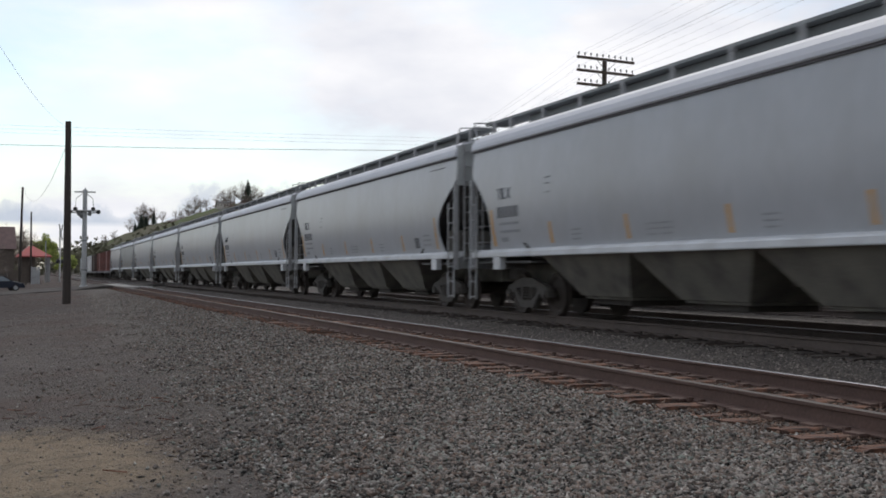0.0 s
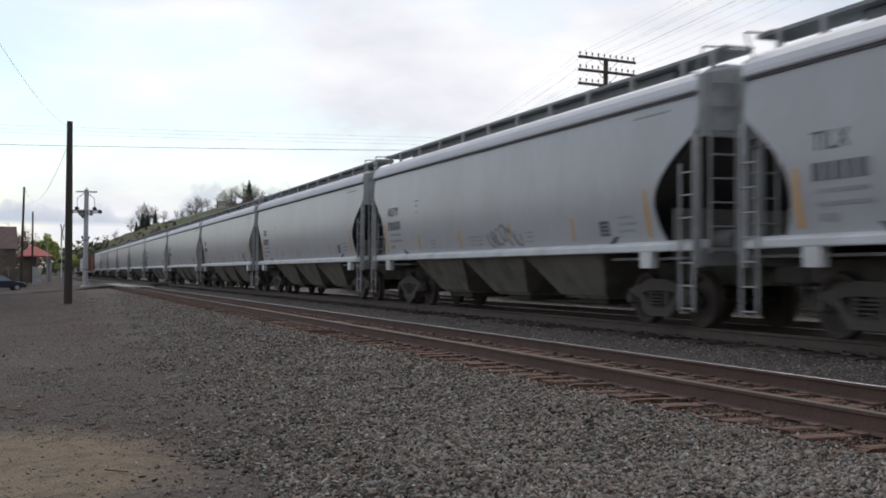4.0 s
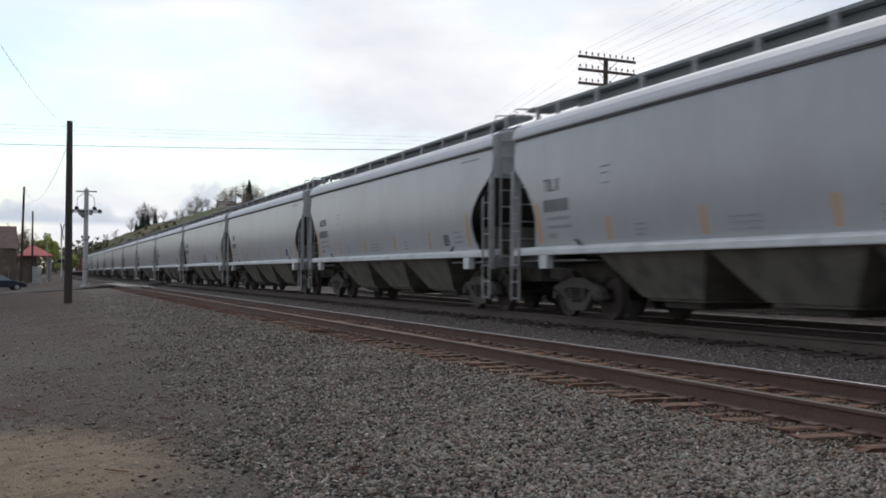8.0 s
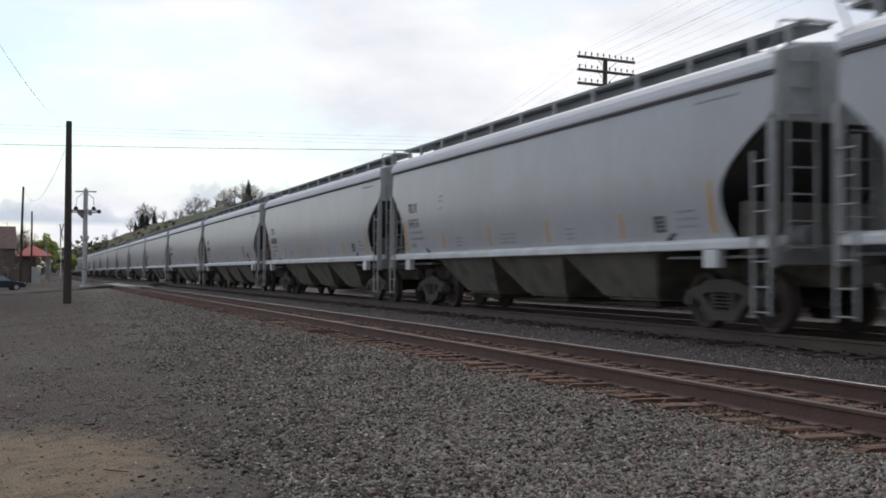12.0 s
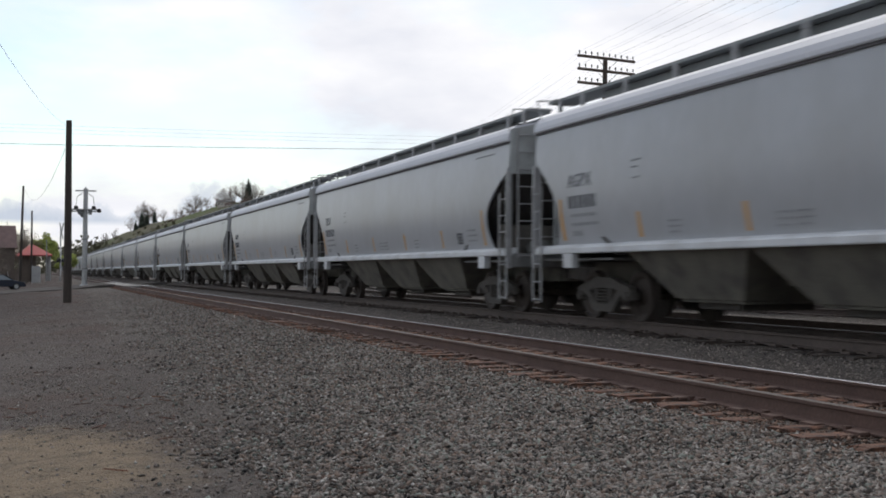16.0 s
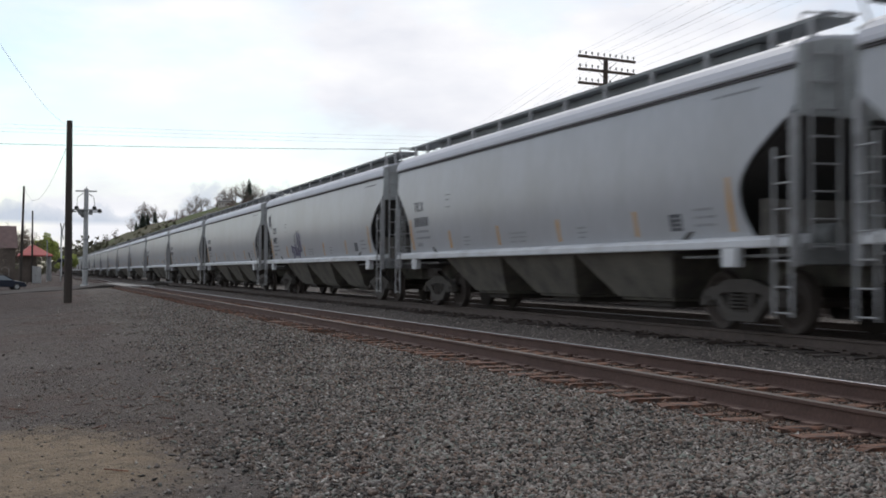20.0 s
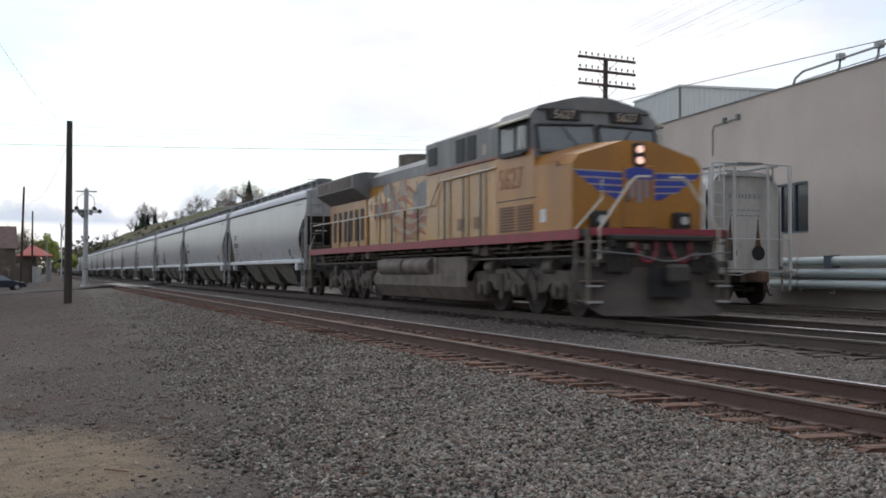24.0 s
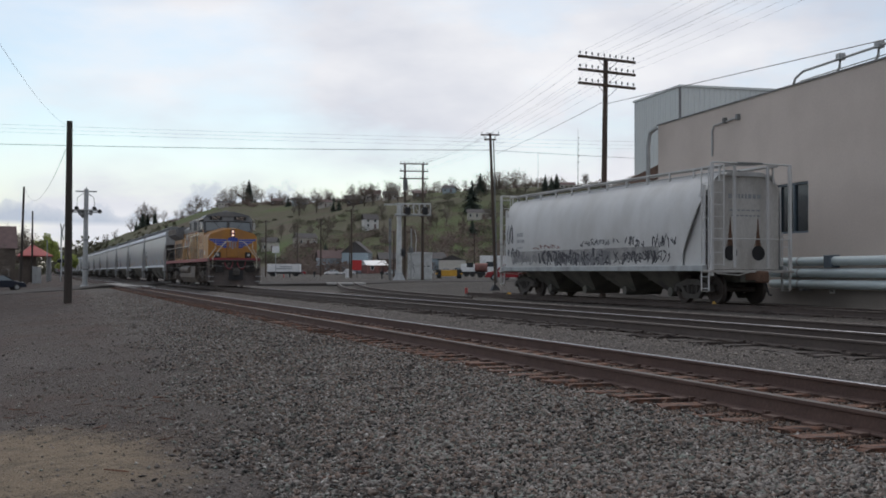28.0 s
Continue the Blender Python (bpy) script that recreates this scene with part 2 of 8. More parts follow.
M["galvanised"] = mat("weathered_galvanised_steel", (0.56, 0.57, 0.56), 0.5, 0.15, var=0.15, dirt=(0.34, 0.34, 0.32), dirt_amt=0.5)
M["window_blue"] = mat("slate_window_frame", (0.10, 0.13, 0.16), 0.5, var=0.2)
# opaque glass; the pale base colour stands in for reflected sky
M["cab_glass"] = mat("cab_glass", (0.15, 0.175, 0.19), 0.06, var=0.2, bump=0)
M["grit"] = mat("yard_grit", (0.150, 0.129, 0.116), 0.9, var=0.45, scale=0.7, fine=60, bump=0.2, rnd=1.0, island=True, alt=(0.185, 0.155, 0.125))
M["pale_flake"] = mat("pale_split_stone", (0.34, 0.325, 0.30), 0.8, var=0.5, scale=2, fine=60, bump=0.2, rnd=0.8, island=True)
M["dark_scrap"] = mat("dark_bark_scrap", (0.052, 0.040, 0.034), 0.9, var=0.4, scale=2, fine=60, bump=0.2, rnd=0.8, island=True)
M["stone"] = mat("crushed_basalt", (0.152, 0.136, 0.122), 0.85, var=0.95, scale=0.7, fine=60, bump=0.3, rnd=1.1, island=True, alt=(0.180, 0.128, 0.100))
M["stone_bed"] = mat("brown-grey_ballast", (0.215, 0.188, 0.165), 0.88, var=0.8, scale=0.7, fine=60, bump=0.3, rnd=1.1, island=True, alt=(0.27, 0.235, 0.205))
M["stone_green"] = mat("green-grey_basalt", (0.135, 0.148, 0.128), 0.85, var=0.7, scale=0.7, fine=60, bump=0.3, rnd=1.1, island=True, alt=(0.24, 0.23, 0.205))
M["asphalt"] = mat("worn_asphalt", (0.088, 0.080, 0.074), 0.95, var=0.4, scale=0.35, fine=14, bump=0.2, dirt=(0.048, 0.042, 0.039), dirt_amt=0.8, spec=0.08)
M["stone_rust"] = mat("rust-dusted_ballast", (0.135, 0.085, 0.062), 0.9, var=0.7, scale=8, fine=60, bump=0.3, rnd=1.0, island=True)
M["tag_grey"] = mat("grey_spray_paint", (0.20, 0.20, 0.21), 0.7, var=0.3)
M["insulator"] = mat("glass_insulator", (0.05, 0.06, 0.06), 0.3, var=0.2, bump=0)
M["wire"] = mat("weathered_wire", (0.22, 0.22, 0.24), 0.6, var=0.1, bump=0)
M["car_red"] = mat("red_car_paint", (0.25, 0.02, 0.025), 0.25, 0.1, var=0.1, bump=0)
M["car_dark"] = mat("dark_car_paint", (0.025, 0.03, 0.045), 0.25, 0.1, var=0.1, bump=0)
M["tyre"] = mat("tyre_rubber", (0.02, 0.02, 0.02), 0.85, var=0.2)
M["machine_yellow"] = mat("machine_yellow_paint", (0.55, 0.30, 0.03), 0.5, var=0.2)
M["sign_red"] = mat("red_sign_paint", (0.50, 0.03, 0.03), 0.5, var=0.15)
M["roof_red"] = mat("red_roof_metal", (0.40, 0.075, 0.07), 0.6, var=0.2)
M["roof_dark"] = mat("dark_shingles", (0.09, 0.082, 0.08), 0.9, var=0.3)
M["roof_brown"] = mat("brown_shingles", (0.13, 0.085, 0.08), 0.9, var=0.3)
M["wall_cream"] = mat("cream_clapboard", (0.50, 0.47, 0.42), 0.8, var=0.15)
M["wall_pale"] = mat("weathered_white_clapboard", (0.55, 0.54, 0.52), 0.8, var=0.2)
M["wall_blue"] = mat("blue_grey_clapboard", (0.33, 0.40, 0.44), 0.8, var=0.15)
M["wall_brown"] = mat("brown_boards", (0.10, 0.08, 0.065), 0.85, var=0.3, scale=3)
M["leaf_dark"] = mat("conifer_needles", (0.045, 0.060, 0.042), 0.9, var=0.5, scale=2, rnd=0.6, island=True)
M["leaf_spring"] = mat("spring_leaves", (0.30, 0.34, 0.085), 0.85, var=0.5, scale=1, rnd=0.8, island=True)
M["thicket"] = mat("leafless_thicket", (0.150, 0.108, 0.088), 0.9, var=0.3, scale=0.1, rnd=0.4, island=True)
M["twig"] = mat("bare_twigs", (0.20, 0.165, 0.135), 0.9, var=0.3, rnd=0.4, island=True)
M["bark"] = mat("grey_bark", (0.13, 0.108, 0.09), 0.9, var=0.3)
M["scrub"] = mat("olive_scrub", (0.090, 0.085, 0.050), 0.9, var=0.3, scale=0.1, rnd=0.4, island=True)


# ---------- mesh helpers ----------
def part(name, bm, material, parent=None, label="", smooth=False):
    me = bpy.data.meshes.new(name)
    bmesh.ops.recalc_face_normals(bm, faces=bm.faces)
    bm.to_mesh(me)
    bm.free()
    for m in material if isinstance(material, (list, tuple)) else (material,):
        me.materials.append(m)
    if smooth:
        me.shade_smooth()
        me.set_sharp_from_angle(angle=radians(35))
    ob = new(name, me)
    if parent is not None:
        ob.parent = parent
    if label:
        tagged(ob, label)
    return ob


def again(ob, parent, m):
    """The same part once more, on the same mesh."""
    o = new(ob.name.split(".")[0], ob.data)
    o.parent = parent
    o.matrix_basis = m
    if "label" in ob:
        o["label"] = ob["label"]
    return o


def thing(name, label, category, group="", m=None, kind=""):
    e = new(name)
    e.empty_display_size = 0.3
    tagged(e, label, category, group, kind)
    if m is not None:
        e.matrix_basis = m
    return e


def B():
    return bmesh.new()


def box(bm, x0, x1, y0, y1, z0, z1, bevel=0.0, mi=0):
    v = [bm.verts.new(p) for p in ((x0, y0, z0), (x1, y0, z0), (x1, y1, z0), (x0, y1, z0), (x0, y0, z1), (x1, y0, z1), (x1, y1, z1), (x0, y1, z1))]
    fs = [bm.faces.new([v[i] for i in f]) for f in ((3, 2, 1, 0), (4, 5, 6, 7), (0, 1, 5, 4), (1, 2, 6, 5), (2, 3, 7, 6), (3, 0, 4, 7))]
    for f in fs:
        f.material_index = mi
    if bevel:
        es = list({e for f in fs for e in f.edges})
        bmesh.ops.bevel(bm, geom=es, offset=bevel, segments=1, affect="EDGES", profile=0.5)
    return bm


def bx(*a, **k):
    return box(B(), *a, **k)


def tube(bm, p, q, r, n=8, r2=None, caps=True, mi=0):
    p, q = Vector(p), Vector(q)
    d = (q - p).normalized()
    a = d.orthogonal().normalized()
    b = d.cross(a)
    r2 = r if r2 is None else r2
    rings = [[bm.verts.new(c + (a * math.cos(t) + b * math.sin(t)) * s) for t in [2 * math.pi * i / n for i in range(n)]] for c, s in ((p, r), (q, r2))]
    for i in range(n):
        bm.faces.new((rings[0][i], rings[0][(i + 1) % n], rings[1][(i + 1) % n], rings[1][i])).material_index = mi
    if caps:
        bm.faces.new(rings[0][::-1]).material_index = mi
        bm.faces.new(rings[1]).material_index = mi
    return bm


def pipe(bm, pts, r, n=6, mi=0):
    """A bent bar through the points, with joints that close."""
    pts = [Vector(p) for p in pts]
    rings = []
    for i, c in enumerate(pts):
        d = (pts[min(i + 1, len(pts) - 1)] - pts[max(i - 1, 0)]).normalized()
        up = Vector((0, 0, 1)) if abs(d.z) < 0.95 else Vector((1, 0, 0))
        a = d.cross(up).normalized()
        b = d.cross(a)
        rings.append([bm.verts.new(c + (a * math.cos(2 * math.pi * k / n) + b * math.sin(2 * math.pi * k / n)) * r) for k in range(n)])
    for s, t in zip(rings, rings[1:]):
        for k in range(n):
            bm.faces.new((s[k], s[(k + 1) % n], t[(k + 1) % n], t[k])).material_index = mi
    bm.faces.new(rings[0][::-1])
    bm.faces.new(rings[-1])
    return bm


def prism(bm, poly, axis, a, b, mi=0):
    """A polygon of two coordinates pushed along an axis from a to b."""
    def at(u, v, w):
        return {"x": (w, u, v), "y": (u, w, v), "z": (u, v, w)}[axis]
    lo, hi = [bm.verts.new(at(u, v, a)) for u, v in poly], [bm.verts.new(at(u, v, b)) for u, v in poly]
    n = len(poly)
    for i in range(n):
        bm.faces.new((lo[i], lo[(i + 1) % n], hi[(i + 1) % n], hi[i])).material_index = mi
    bm.faces.new(lo[::-1]).material_index = mi
    bm.faces.new(hi).material_index = mi
    return bm


def loft(bm, rings, cap=True, closed=True):
    vs = [[bm.verts.new(p) for p in r] for r in rings]
    n = len(vs[0])
    for s, t in zip(vs, vs[1:]):
        for k in range(n if closed else n - 1):
            bm.faces.new((s[k], s[(k + 1) % n], t[(k + 1) % n], t[k]))
    if cap:
        bm.faces.new(vs[0][::-1])
        bm.faces.new(vs[-1])
    return bm


def written(name, words, size, material, parent, place, thick=0.004, label=""):
    """Letters on the camera's side of a thing, facing -x, read towards -y; place is their left lower corner."""
    cu = bpy.data.curves.new(name, "FONT")
    cu.body, cu.size, cu.extrude, cu.resolution_u = words, size, thick, 2
    tmp = bpy.data.objects.new(name, cu)
    scene.collection.objects.link(tmp)
    me = bpy.data.meshes.new_from_object(tmp.evaluated_get(bpy.context.evaluated_depsgraph_get()))
    bpy.data.objects.remove(tmp)
    me.transform(Matrix(((0, 0, -1, place[0]), (-1, 0, 0, place[1]), (0, 1, 0, place[2]), (0, 0, 0, 1))))
    me.materials.clear()
    me.materials.append(material)
    ob = new(name, me)
    ob.parent = parent
    if label:
        tagged(ob, label)
    return ob
# ---------- lie of the land: x across the tracks, y along them ----------
NEAR_X, MAIN_X, SIDE_X, SPUR_X = 6.99, 11.145, 14.6, 21.1
NEAR_Z, MAIN_Z, SIDE_Z, SPUR_Z = 0.0, 0.195, 0.195, 0.12
CROSS_X = np.array([-400, -10, -3, 0, 3.5, 5.0, 5.9, 8.1, 8.7, 9.5, 10.0, 13.0, 16.0, 18.5, 23.0, 26.0, 31.0, 60.0, 110.0, 300.0])
CROSS_Z = np.array([-1.4, -0.95, -0.8, -0.56, -0.35, -0.25, -0.205, -0.200, -0.205, -0.045, -0.012, -0.012, -0.02, -0.085, -0.085, 0.0, 0.25, 0.4, 0.5, 1.5])
RIDGE = np.array([(900, 150), (420, 420), (296, 594), (225, 690), (154, 830), (128, 1400), (116, 2200), (110, 4000)], float)
RIDGE_H = np.array([52, 52, 52, 50, 53, 56, 53, 44], float)
RIDGE_W = np.array([330, 330, 330, 250, 150, 105, 90, 80], float)


def hill(x, y):
    """Height of the hillside above the flat, for arrays."""
    best = np.full(np.shape(x), 1e9)
    h = np.zeros(np.shape(x))
    for i in range(len(RIDGE) - 1):
        a, d = RIDGE[i], RIDGE[i + 1] - RIDGE[i]
        t = np.clip(((x - a[0]) * d[0] + (y - a[1]) * d[1]) / (d @ d), 0, 1)
        cx, cy = a[0] + t * d[0], a[1] + t * d[1]
        dist = np.hypot(x - cx, y - cy)
        side = d[0] * (y - a[1]) - d[1] * (x - a[0])
        hr, w = RIDGE_H[i] + t * (RIDGE_H[i + 1] - RIDGE_H[i]), RIDGE_W[i] + t * (RIDGE_W[i + 1] - RIDGE_W[i])
        u = np.clip(1 - dist / w, 0, 1)
        u = np.where(side < 0, np.where(dist < 900, 1.0, u), u)
        val = hr * (u * u * (3 - 2 * u) * 0.55 + u * 0.45)
        h = np.where(dist < best, val, h)
        best = np.minimum(best, dist)
    return h


def wave(x, y):
    return np.sin(x * 0.021 + 1.3) * np.cos(y * 0.017) + 0.5 * np.sin(x * 0.05 + y * 0.043)


def land(x, y):
    x, y = np.asarray(x, float), np.asarray(y, float)
    h = hill(x, y)
    far = np.clip((np.hypot(x, y) - 150) / 300, 0, 1)
    bumpy = 0.025 * np.sin(x * 1.7 + np.sin(y * 0.9)) * np.cos(y * 1.3 + x * 0.4) * np.clip((4.8 - x) / 2, 0, 1)
    return np.interp(x, CROSS_X, CROSS_Z) + h + wave(x, y) * np.clip(h / 20, 0, 1) * 2.0 + bumpy


def build_ground():
    radii = np.concatenate([np.linspace(0.6, 30, 150), np.geomspace(30.4, 4200, 110)])
    # finer spokes where the camera looks
    ang = np.concatenate([np.radians(np.linspace(-8, 50, 420)), np.radians(np.linspace(50.5, 351, 240))])
    A, R = np.meshgrid(ang, radii, indexing="ij")
    X, Y = R * np.sin(A), R * np.cos(A)
    Z = land(X, Y)
    na, nr = A.shape
    co = np.stack([X, Y, Z], -1).reshape(-1, 3)
    i = np.arange(na)[:, None] * nr + np.arange(nr - 1)[None]
    j = ((np.arange(na) + 1) % na)[:, None] * nr + np.arange(nr - 1)[None]
    quads = np.stack([i, i + 1, j + 1, j], -1).reshape(-1, 4)
    co = np.vstack([co, [0, 0, float(land(0, 0))]])
    tris = np.stack([np.full(na, na * nr), np.arange(na) * nr, ((np.arange(na) + 1) % na) * nr], -1)
    me = bpy.data.meshes.new("ground")
    me.from_pydata(co.tolist(), [], quads.tolist() + tris.tolist())
    me.update()
    bm = B()
    bm.from_mesh(me)
    bmesh.ops.recalc_face_normals(bm, faces=bm.faces)
    if bm.faces[0].normal.z < 0:
        bmesh.ops.reverse_faces(bm, faces=bm.faces)
    bm.to_mesh(me)
    bm.free()
    me.shade_smooth()
    me.materials.append(ground_material())
    return tagged(new("ground", me), "gravel yard running into a grassy hillside", "ground", kind="structure")


def ground_material():
    m = bpy.data.materials.new("yard_and_hill")
    m.use_nodes = True
    n, l = m.node_tree.nodes, m.node_tree.links
    b = n["Principled BSDF"]
    b.inputs["Roughness"].default_value = 0.95
    b.inputs["Specular IOR Level"].default_value = 0.2
    tc = n.new("ShaderNodeTexCoord")
    sep = n.new("ShaderNodeSeparateXYZ")
    l.new(tc.outputs["Object"], sep.inputs[0])

    def noise_(scale, detail=5.0, rough=0.55):
        q = n.new("ShaderNodeTexNoise")
        q.inputs["Scale"].default_value, q.inputs["Detail"].default_value, q.inputs["Roughness"].default_value = scale, detail, rough
        l.new(tc.outputs["Object"], q.inputs["Vector"])
        return q.outputs["Fac"]

    def calc(op, a, c, d=None):
        q = n.new("ShaderNodeMath")
        q.operation = op
        for k, s in enumerate((a, c, d)):
            if s is None:
                continue
            if isinstance(s, (int, float)):
                q.inputs[k].default_value = s
            else:
                l.new(s, q.inputs[k])
        return q.outputs[0]

    def ranged(s, a, c, lo=0.0, hi=1.0):
        q = n.new("ShaderNodeMapRange")
        for k, v in zip((1, 2, 3, 4), (a, c, lo, hi)):
            q.inputs[k].default_value = v
        l.new(s, q.inputs[0])
        return q.outputs[0]

    def mixed(f, a, c):
        q = n.new("ShaderNodeMix")
        q.data_type = "RGBA"
        if isinstance(f, (int, float)):
            q.inputs[0].default_value = f
        else:
            l.new(f, q.inputs[0])
        for k, s in ((6, a), (7, c)):
            if isinstance(s, tuple):
                q.inputs[k].default_value = (*s, 1)
            else:
                l.new(s, q.inputs[k])
        return q.outputs[2]

    vor = n.new("ShaderNodeTexVoronoi")
    vor.inputs["Scale"].default_value = 38.0
    l.new(tc.outputs["Object"], vor.inputs["Vector"])
    speck = n.new("ShaderNodeSeparateColor")
    l.new(vor.outputs["Color"], speck.inputs[0])
    X, Y, Z = sep.outputs
    gravel = mixed(ranged(calc("ADD", speck.outputs[0], noise_(1.2)), 0.5, 1.5), (0.075, 0.066, 0.060), (0.190, 0.166, 0.148))
    dirt = mixed(noise_(0.9, 8), (0.078, 0.066, 0.060), (0.158, 0.132, 0.119))
    dirt = mixed(ranged(noise_(14.0, 4, 0.7), 0.5, 0.66, 0, 0.8), dirt, (0.19, 0.17, 0.155))
    dirt = mixed(ranged(noise_(5.0, 6, 0.75), 0.5, 0.68, 0, 0.7), dirt, (0.045, 0.040, 0.037))
    dirt = mixed(ranged(noise_(1.6, 8, 0.7), 0.52, 0.64, 0, 0.5), dirt, (0.15, 0.13, 0.112))
    warm = mixed(ranged(noise_(0.25, 4), 0.5, 0.62, 0, 0.7), dirt, (0.10, 0.068, 0.055))
    yard = mixed(noise_(0.15, 6), (0.072, 0.064, 0.057), (0.125, 0.110, 0.099))
    yard = mixed(ranged(noise_(2.4, 8, 0.75), 0.48, 0.66, 0, 0.6), yard, (0.055, 0.048, 0.044))
    wob = noise_(0.8, 6)
    edge = calc("MULTIPLY_ADD", wob, 2.6, X)
    # loose stone lies towards the track; trodden dirt beside it
    slant = calc("MULTIPLY_ADD", Y, -0.02, edge)
    street = mixed(noise_(0.22, 7), (0.060, 0.050, 0.046), (0.120, 0.098, 0.088))
    street = mixed(ranged(noise_(0.11, 6, 0.65), 0.5, 0.6, 0, 0.75), street, (0.095, 0.060, 0.050))
    street = mixed(ranged(noise_(3.0, 8, 0.75), 0.5, 0.66, 0, 0.5), street, (0.13, 0.112, 0.10))
    # red-brown dirt, darker towards the street side
    street = mixed(ranged(calc("MULTIPLY_ADD", wob, 2.0, X), -1.0, 3.0, 0.75, 0), street, (0.056, 0.041, 0.036))
    warm = mixed(ranged(calc("MULTIPLY_ADD", wob, 16.0, Y), 34, 62), warm, street)
    col = mixed(ranged(slant, 2.2, 3.4), warm, gravel)
    # a patch of tan sand by the camera
    dx, dy = calc("SUBTRACT", X, -0.3), calc("SUBTRACT", Y, 9.8)
    rr = calc("SQRT", calc("ADD", calc("MULTIPLY", dx, dx), calc("MULTIPLY", calc("MULTIPLY", dy, dy), 0.38)), 0.0)
    sand = ranged(calc("MULTIPLY_ADD", noise_(2.2, 9, 0.7), 1.5, rr), 1.85, 2.5, 0.95, 0)
    tan = mixed(noise_(5, 6), (0.175, 0.134, 0.093), (0.33, 0.258, 0.180))
    tan = mixed(ranged(noise_(3.1, 9, 0.78), 0.50, 0.60, 0, 0.65), tan, (0.10, 0.080, 0.062))
    tan = mixed(ranged(noise_(22.0, 5, 0.7), 0.58, 0.66, 0, 0.6), tan, (0.33, 0.28, 0.215))
    col = mixed(sand, col, tan)
    # asphalt and bare yard on the town side
    col = mixed(ranged(edge, 17.0, 21.0), col, yard)
    # grass on the hill, tired and patchy
    grass = mixed(ranged(noise_(0.035, 8, 0.6), 0.4, 0.62), (0.078, 0.080, 0.040), (0.100, 0.080, 0.056))
    grass = mixed(ranged(noise_(0.012, 6, 0.6), 0.5, 0.6), grass, (0.080, 0.098, 0.036))
    # greener meadow low on the slope
    meadow = calc("MULTIPLY", ranged(Z, 5.0, 9.0), ranged(calc("MULTIPLY_ADD", noise_(0.03, 6), 14.0, Z), 20.0, 27.0, 1, 0))
    grass = mixed(calc("MULTIPLY", meadow, ranged(noise_(0.05, 6, 0.6), 0.38, 0.55)), grass, (0.078, 0.108, 0.034))
    col = mixed(ranged(calc("MULTIPLY_ADD", noise_(0.02), 3.0, Z), 3.2, 5.0), col, grass)
    l.new(col, b.inputs["Base Color"])
    bp = n.new("ShaderNodeBump")
    bp.inputs["Strength"].default_value, bp.inputs["Distance"].default_value = 0.8, 0.05
    l.new(calc("ADD", vor.outputs["Distance"], noise_(25, 4)), bp.inputs["Height"])
    l.new(bp.outputs[0], b.inputs["Normal"])
    return m


ground = build_ground()

# ---------- tracks ----------
RAIL = [(-0.07, -0.185), (0.07, -0.185), (0.07, -0.172), (0.012, -0.15), (0.010, -0.045), (0.036, -0.035), (0.036, -0.006), (0.028, 0.0),
        (-0.028, 0.0), (-0.036, -0.006), (-0.036, -0.035), (-0.010, -0.045), (-0.012, -0.15), (-0.07, -0.172)]


def side_at(y):
    """The siding leaves the line of the main track beyond the switch."""
    u = max(0.0, y - 30.0)
    return SIDE_X + (0.0031 * u * u if u < 40 else 4.96 + 0.248 * (u - 40))


def straight(x):
    return lambda y: x


def track(name, label, centre, top, y0, y1, step, web, heads, tie_range, tie_len=2.7, second_from=None, wood="tie_dark"):
    root = thing(name, label, "railway track", kind="structure")
    ys = [y0 + i * (y1 - y0) / step for i in range(step + 1)]
    for off, head in ((-0.753, heads[0]), (0.753, heads[1])):
        bm = B()
        # part of the far rail may lie buried in the yard
        run = [y for y in ys if off < 0 or second_from is None or y >= second_from]
        rings = [[(centre(y) + off + u, y, top + w) for u, w in RAIL] for y in run]
        loft(bm, rings)
        bm.faces.ensure_lookup_table()
        for f in bm.faces:
            c = f.calc_center_median()
            f.material_index = 1 if c.z > top - 0.004 else 0
        part("rail", bm, (web, head), root)
    rng = random.Random(hash(len(name)) % 97 + 5)
    tmes = []
    for k in range(6):
        bm = B()
        box(bm, -tie_len / 2, tie_len / 2, -0.11, 0.11, -0.16, 0, bevel=0.012)
        for v in bm.verts:
            v.co.z += rng.uniform(-0.012, 0.008)
            v.co.y += rng.uniform(-0.012, 0.012)
            v.co.x += rng.uniform(-0.05, 0.05)
        me = bpy.data.meshes.new("tie")
        bm.to_mesh(me)
        bm.free()
        me.materials.append(M[wood])
        tmes.append(me)
    y = tie_range[0]
    pbm = B()
    while y < tie_range[1]:
        ob = new("tie", rng.choice(tmes))
        ob.parent = root
        ob.matrix_basis = pose(centre(y) + rng.uniform(-0.06, 0.06), y, top - (0.180 if wood == "tie" else 0.190) + rng.uniform(-0.014, 0.006), rng.uniform(-0.6, 0.6), rng.uniform(-0.4, 0.4), rng.uniform(-3.5, 3.5))
        for off in (-0.753, 0.753):
            if off > 0 and second_from and y < second_from:
                continue
            for s in (-1, 1):
                box(pbm, centre(y) + off + s * 0.12 - 0.05, centre(y) + off + s * 0.12 + 0.05, y - 0.09, y + 0.09, top - 0.192, top - 0.165)
                if rng.random() < 0.75:
                    q = y + rng.choice((-0.16, 0.16)) + rng.uniform(-0.02, 0.02)
                    box(pbm, centre(y) + off + s * 0.075 - 0.03, centre(y) + off + s * 0.075 + 0.03, q - 0.02, q + 0.02, top - 0.185, top - 0.145)
        y += 0.52 + rng.uniform(-0.03, 0.03)
    tagged(part("tie_plates_and_anchors", pbm, web, root), kind="stuff")
    return root


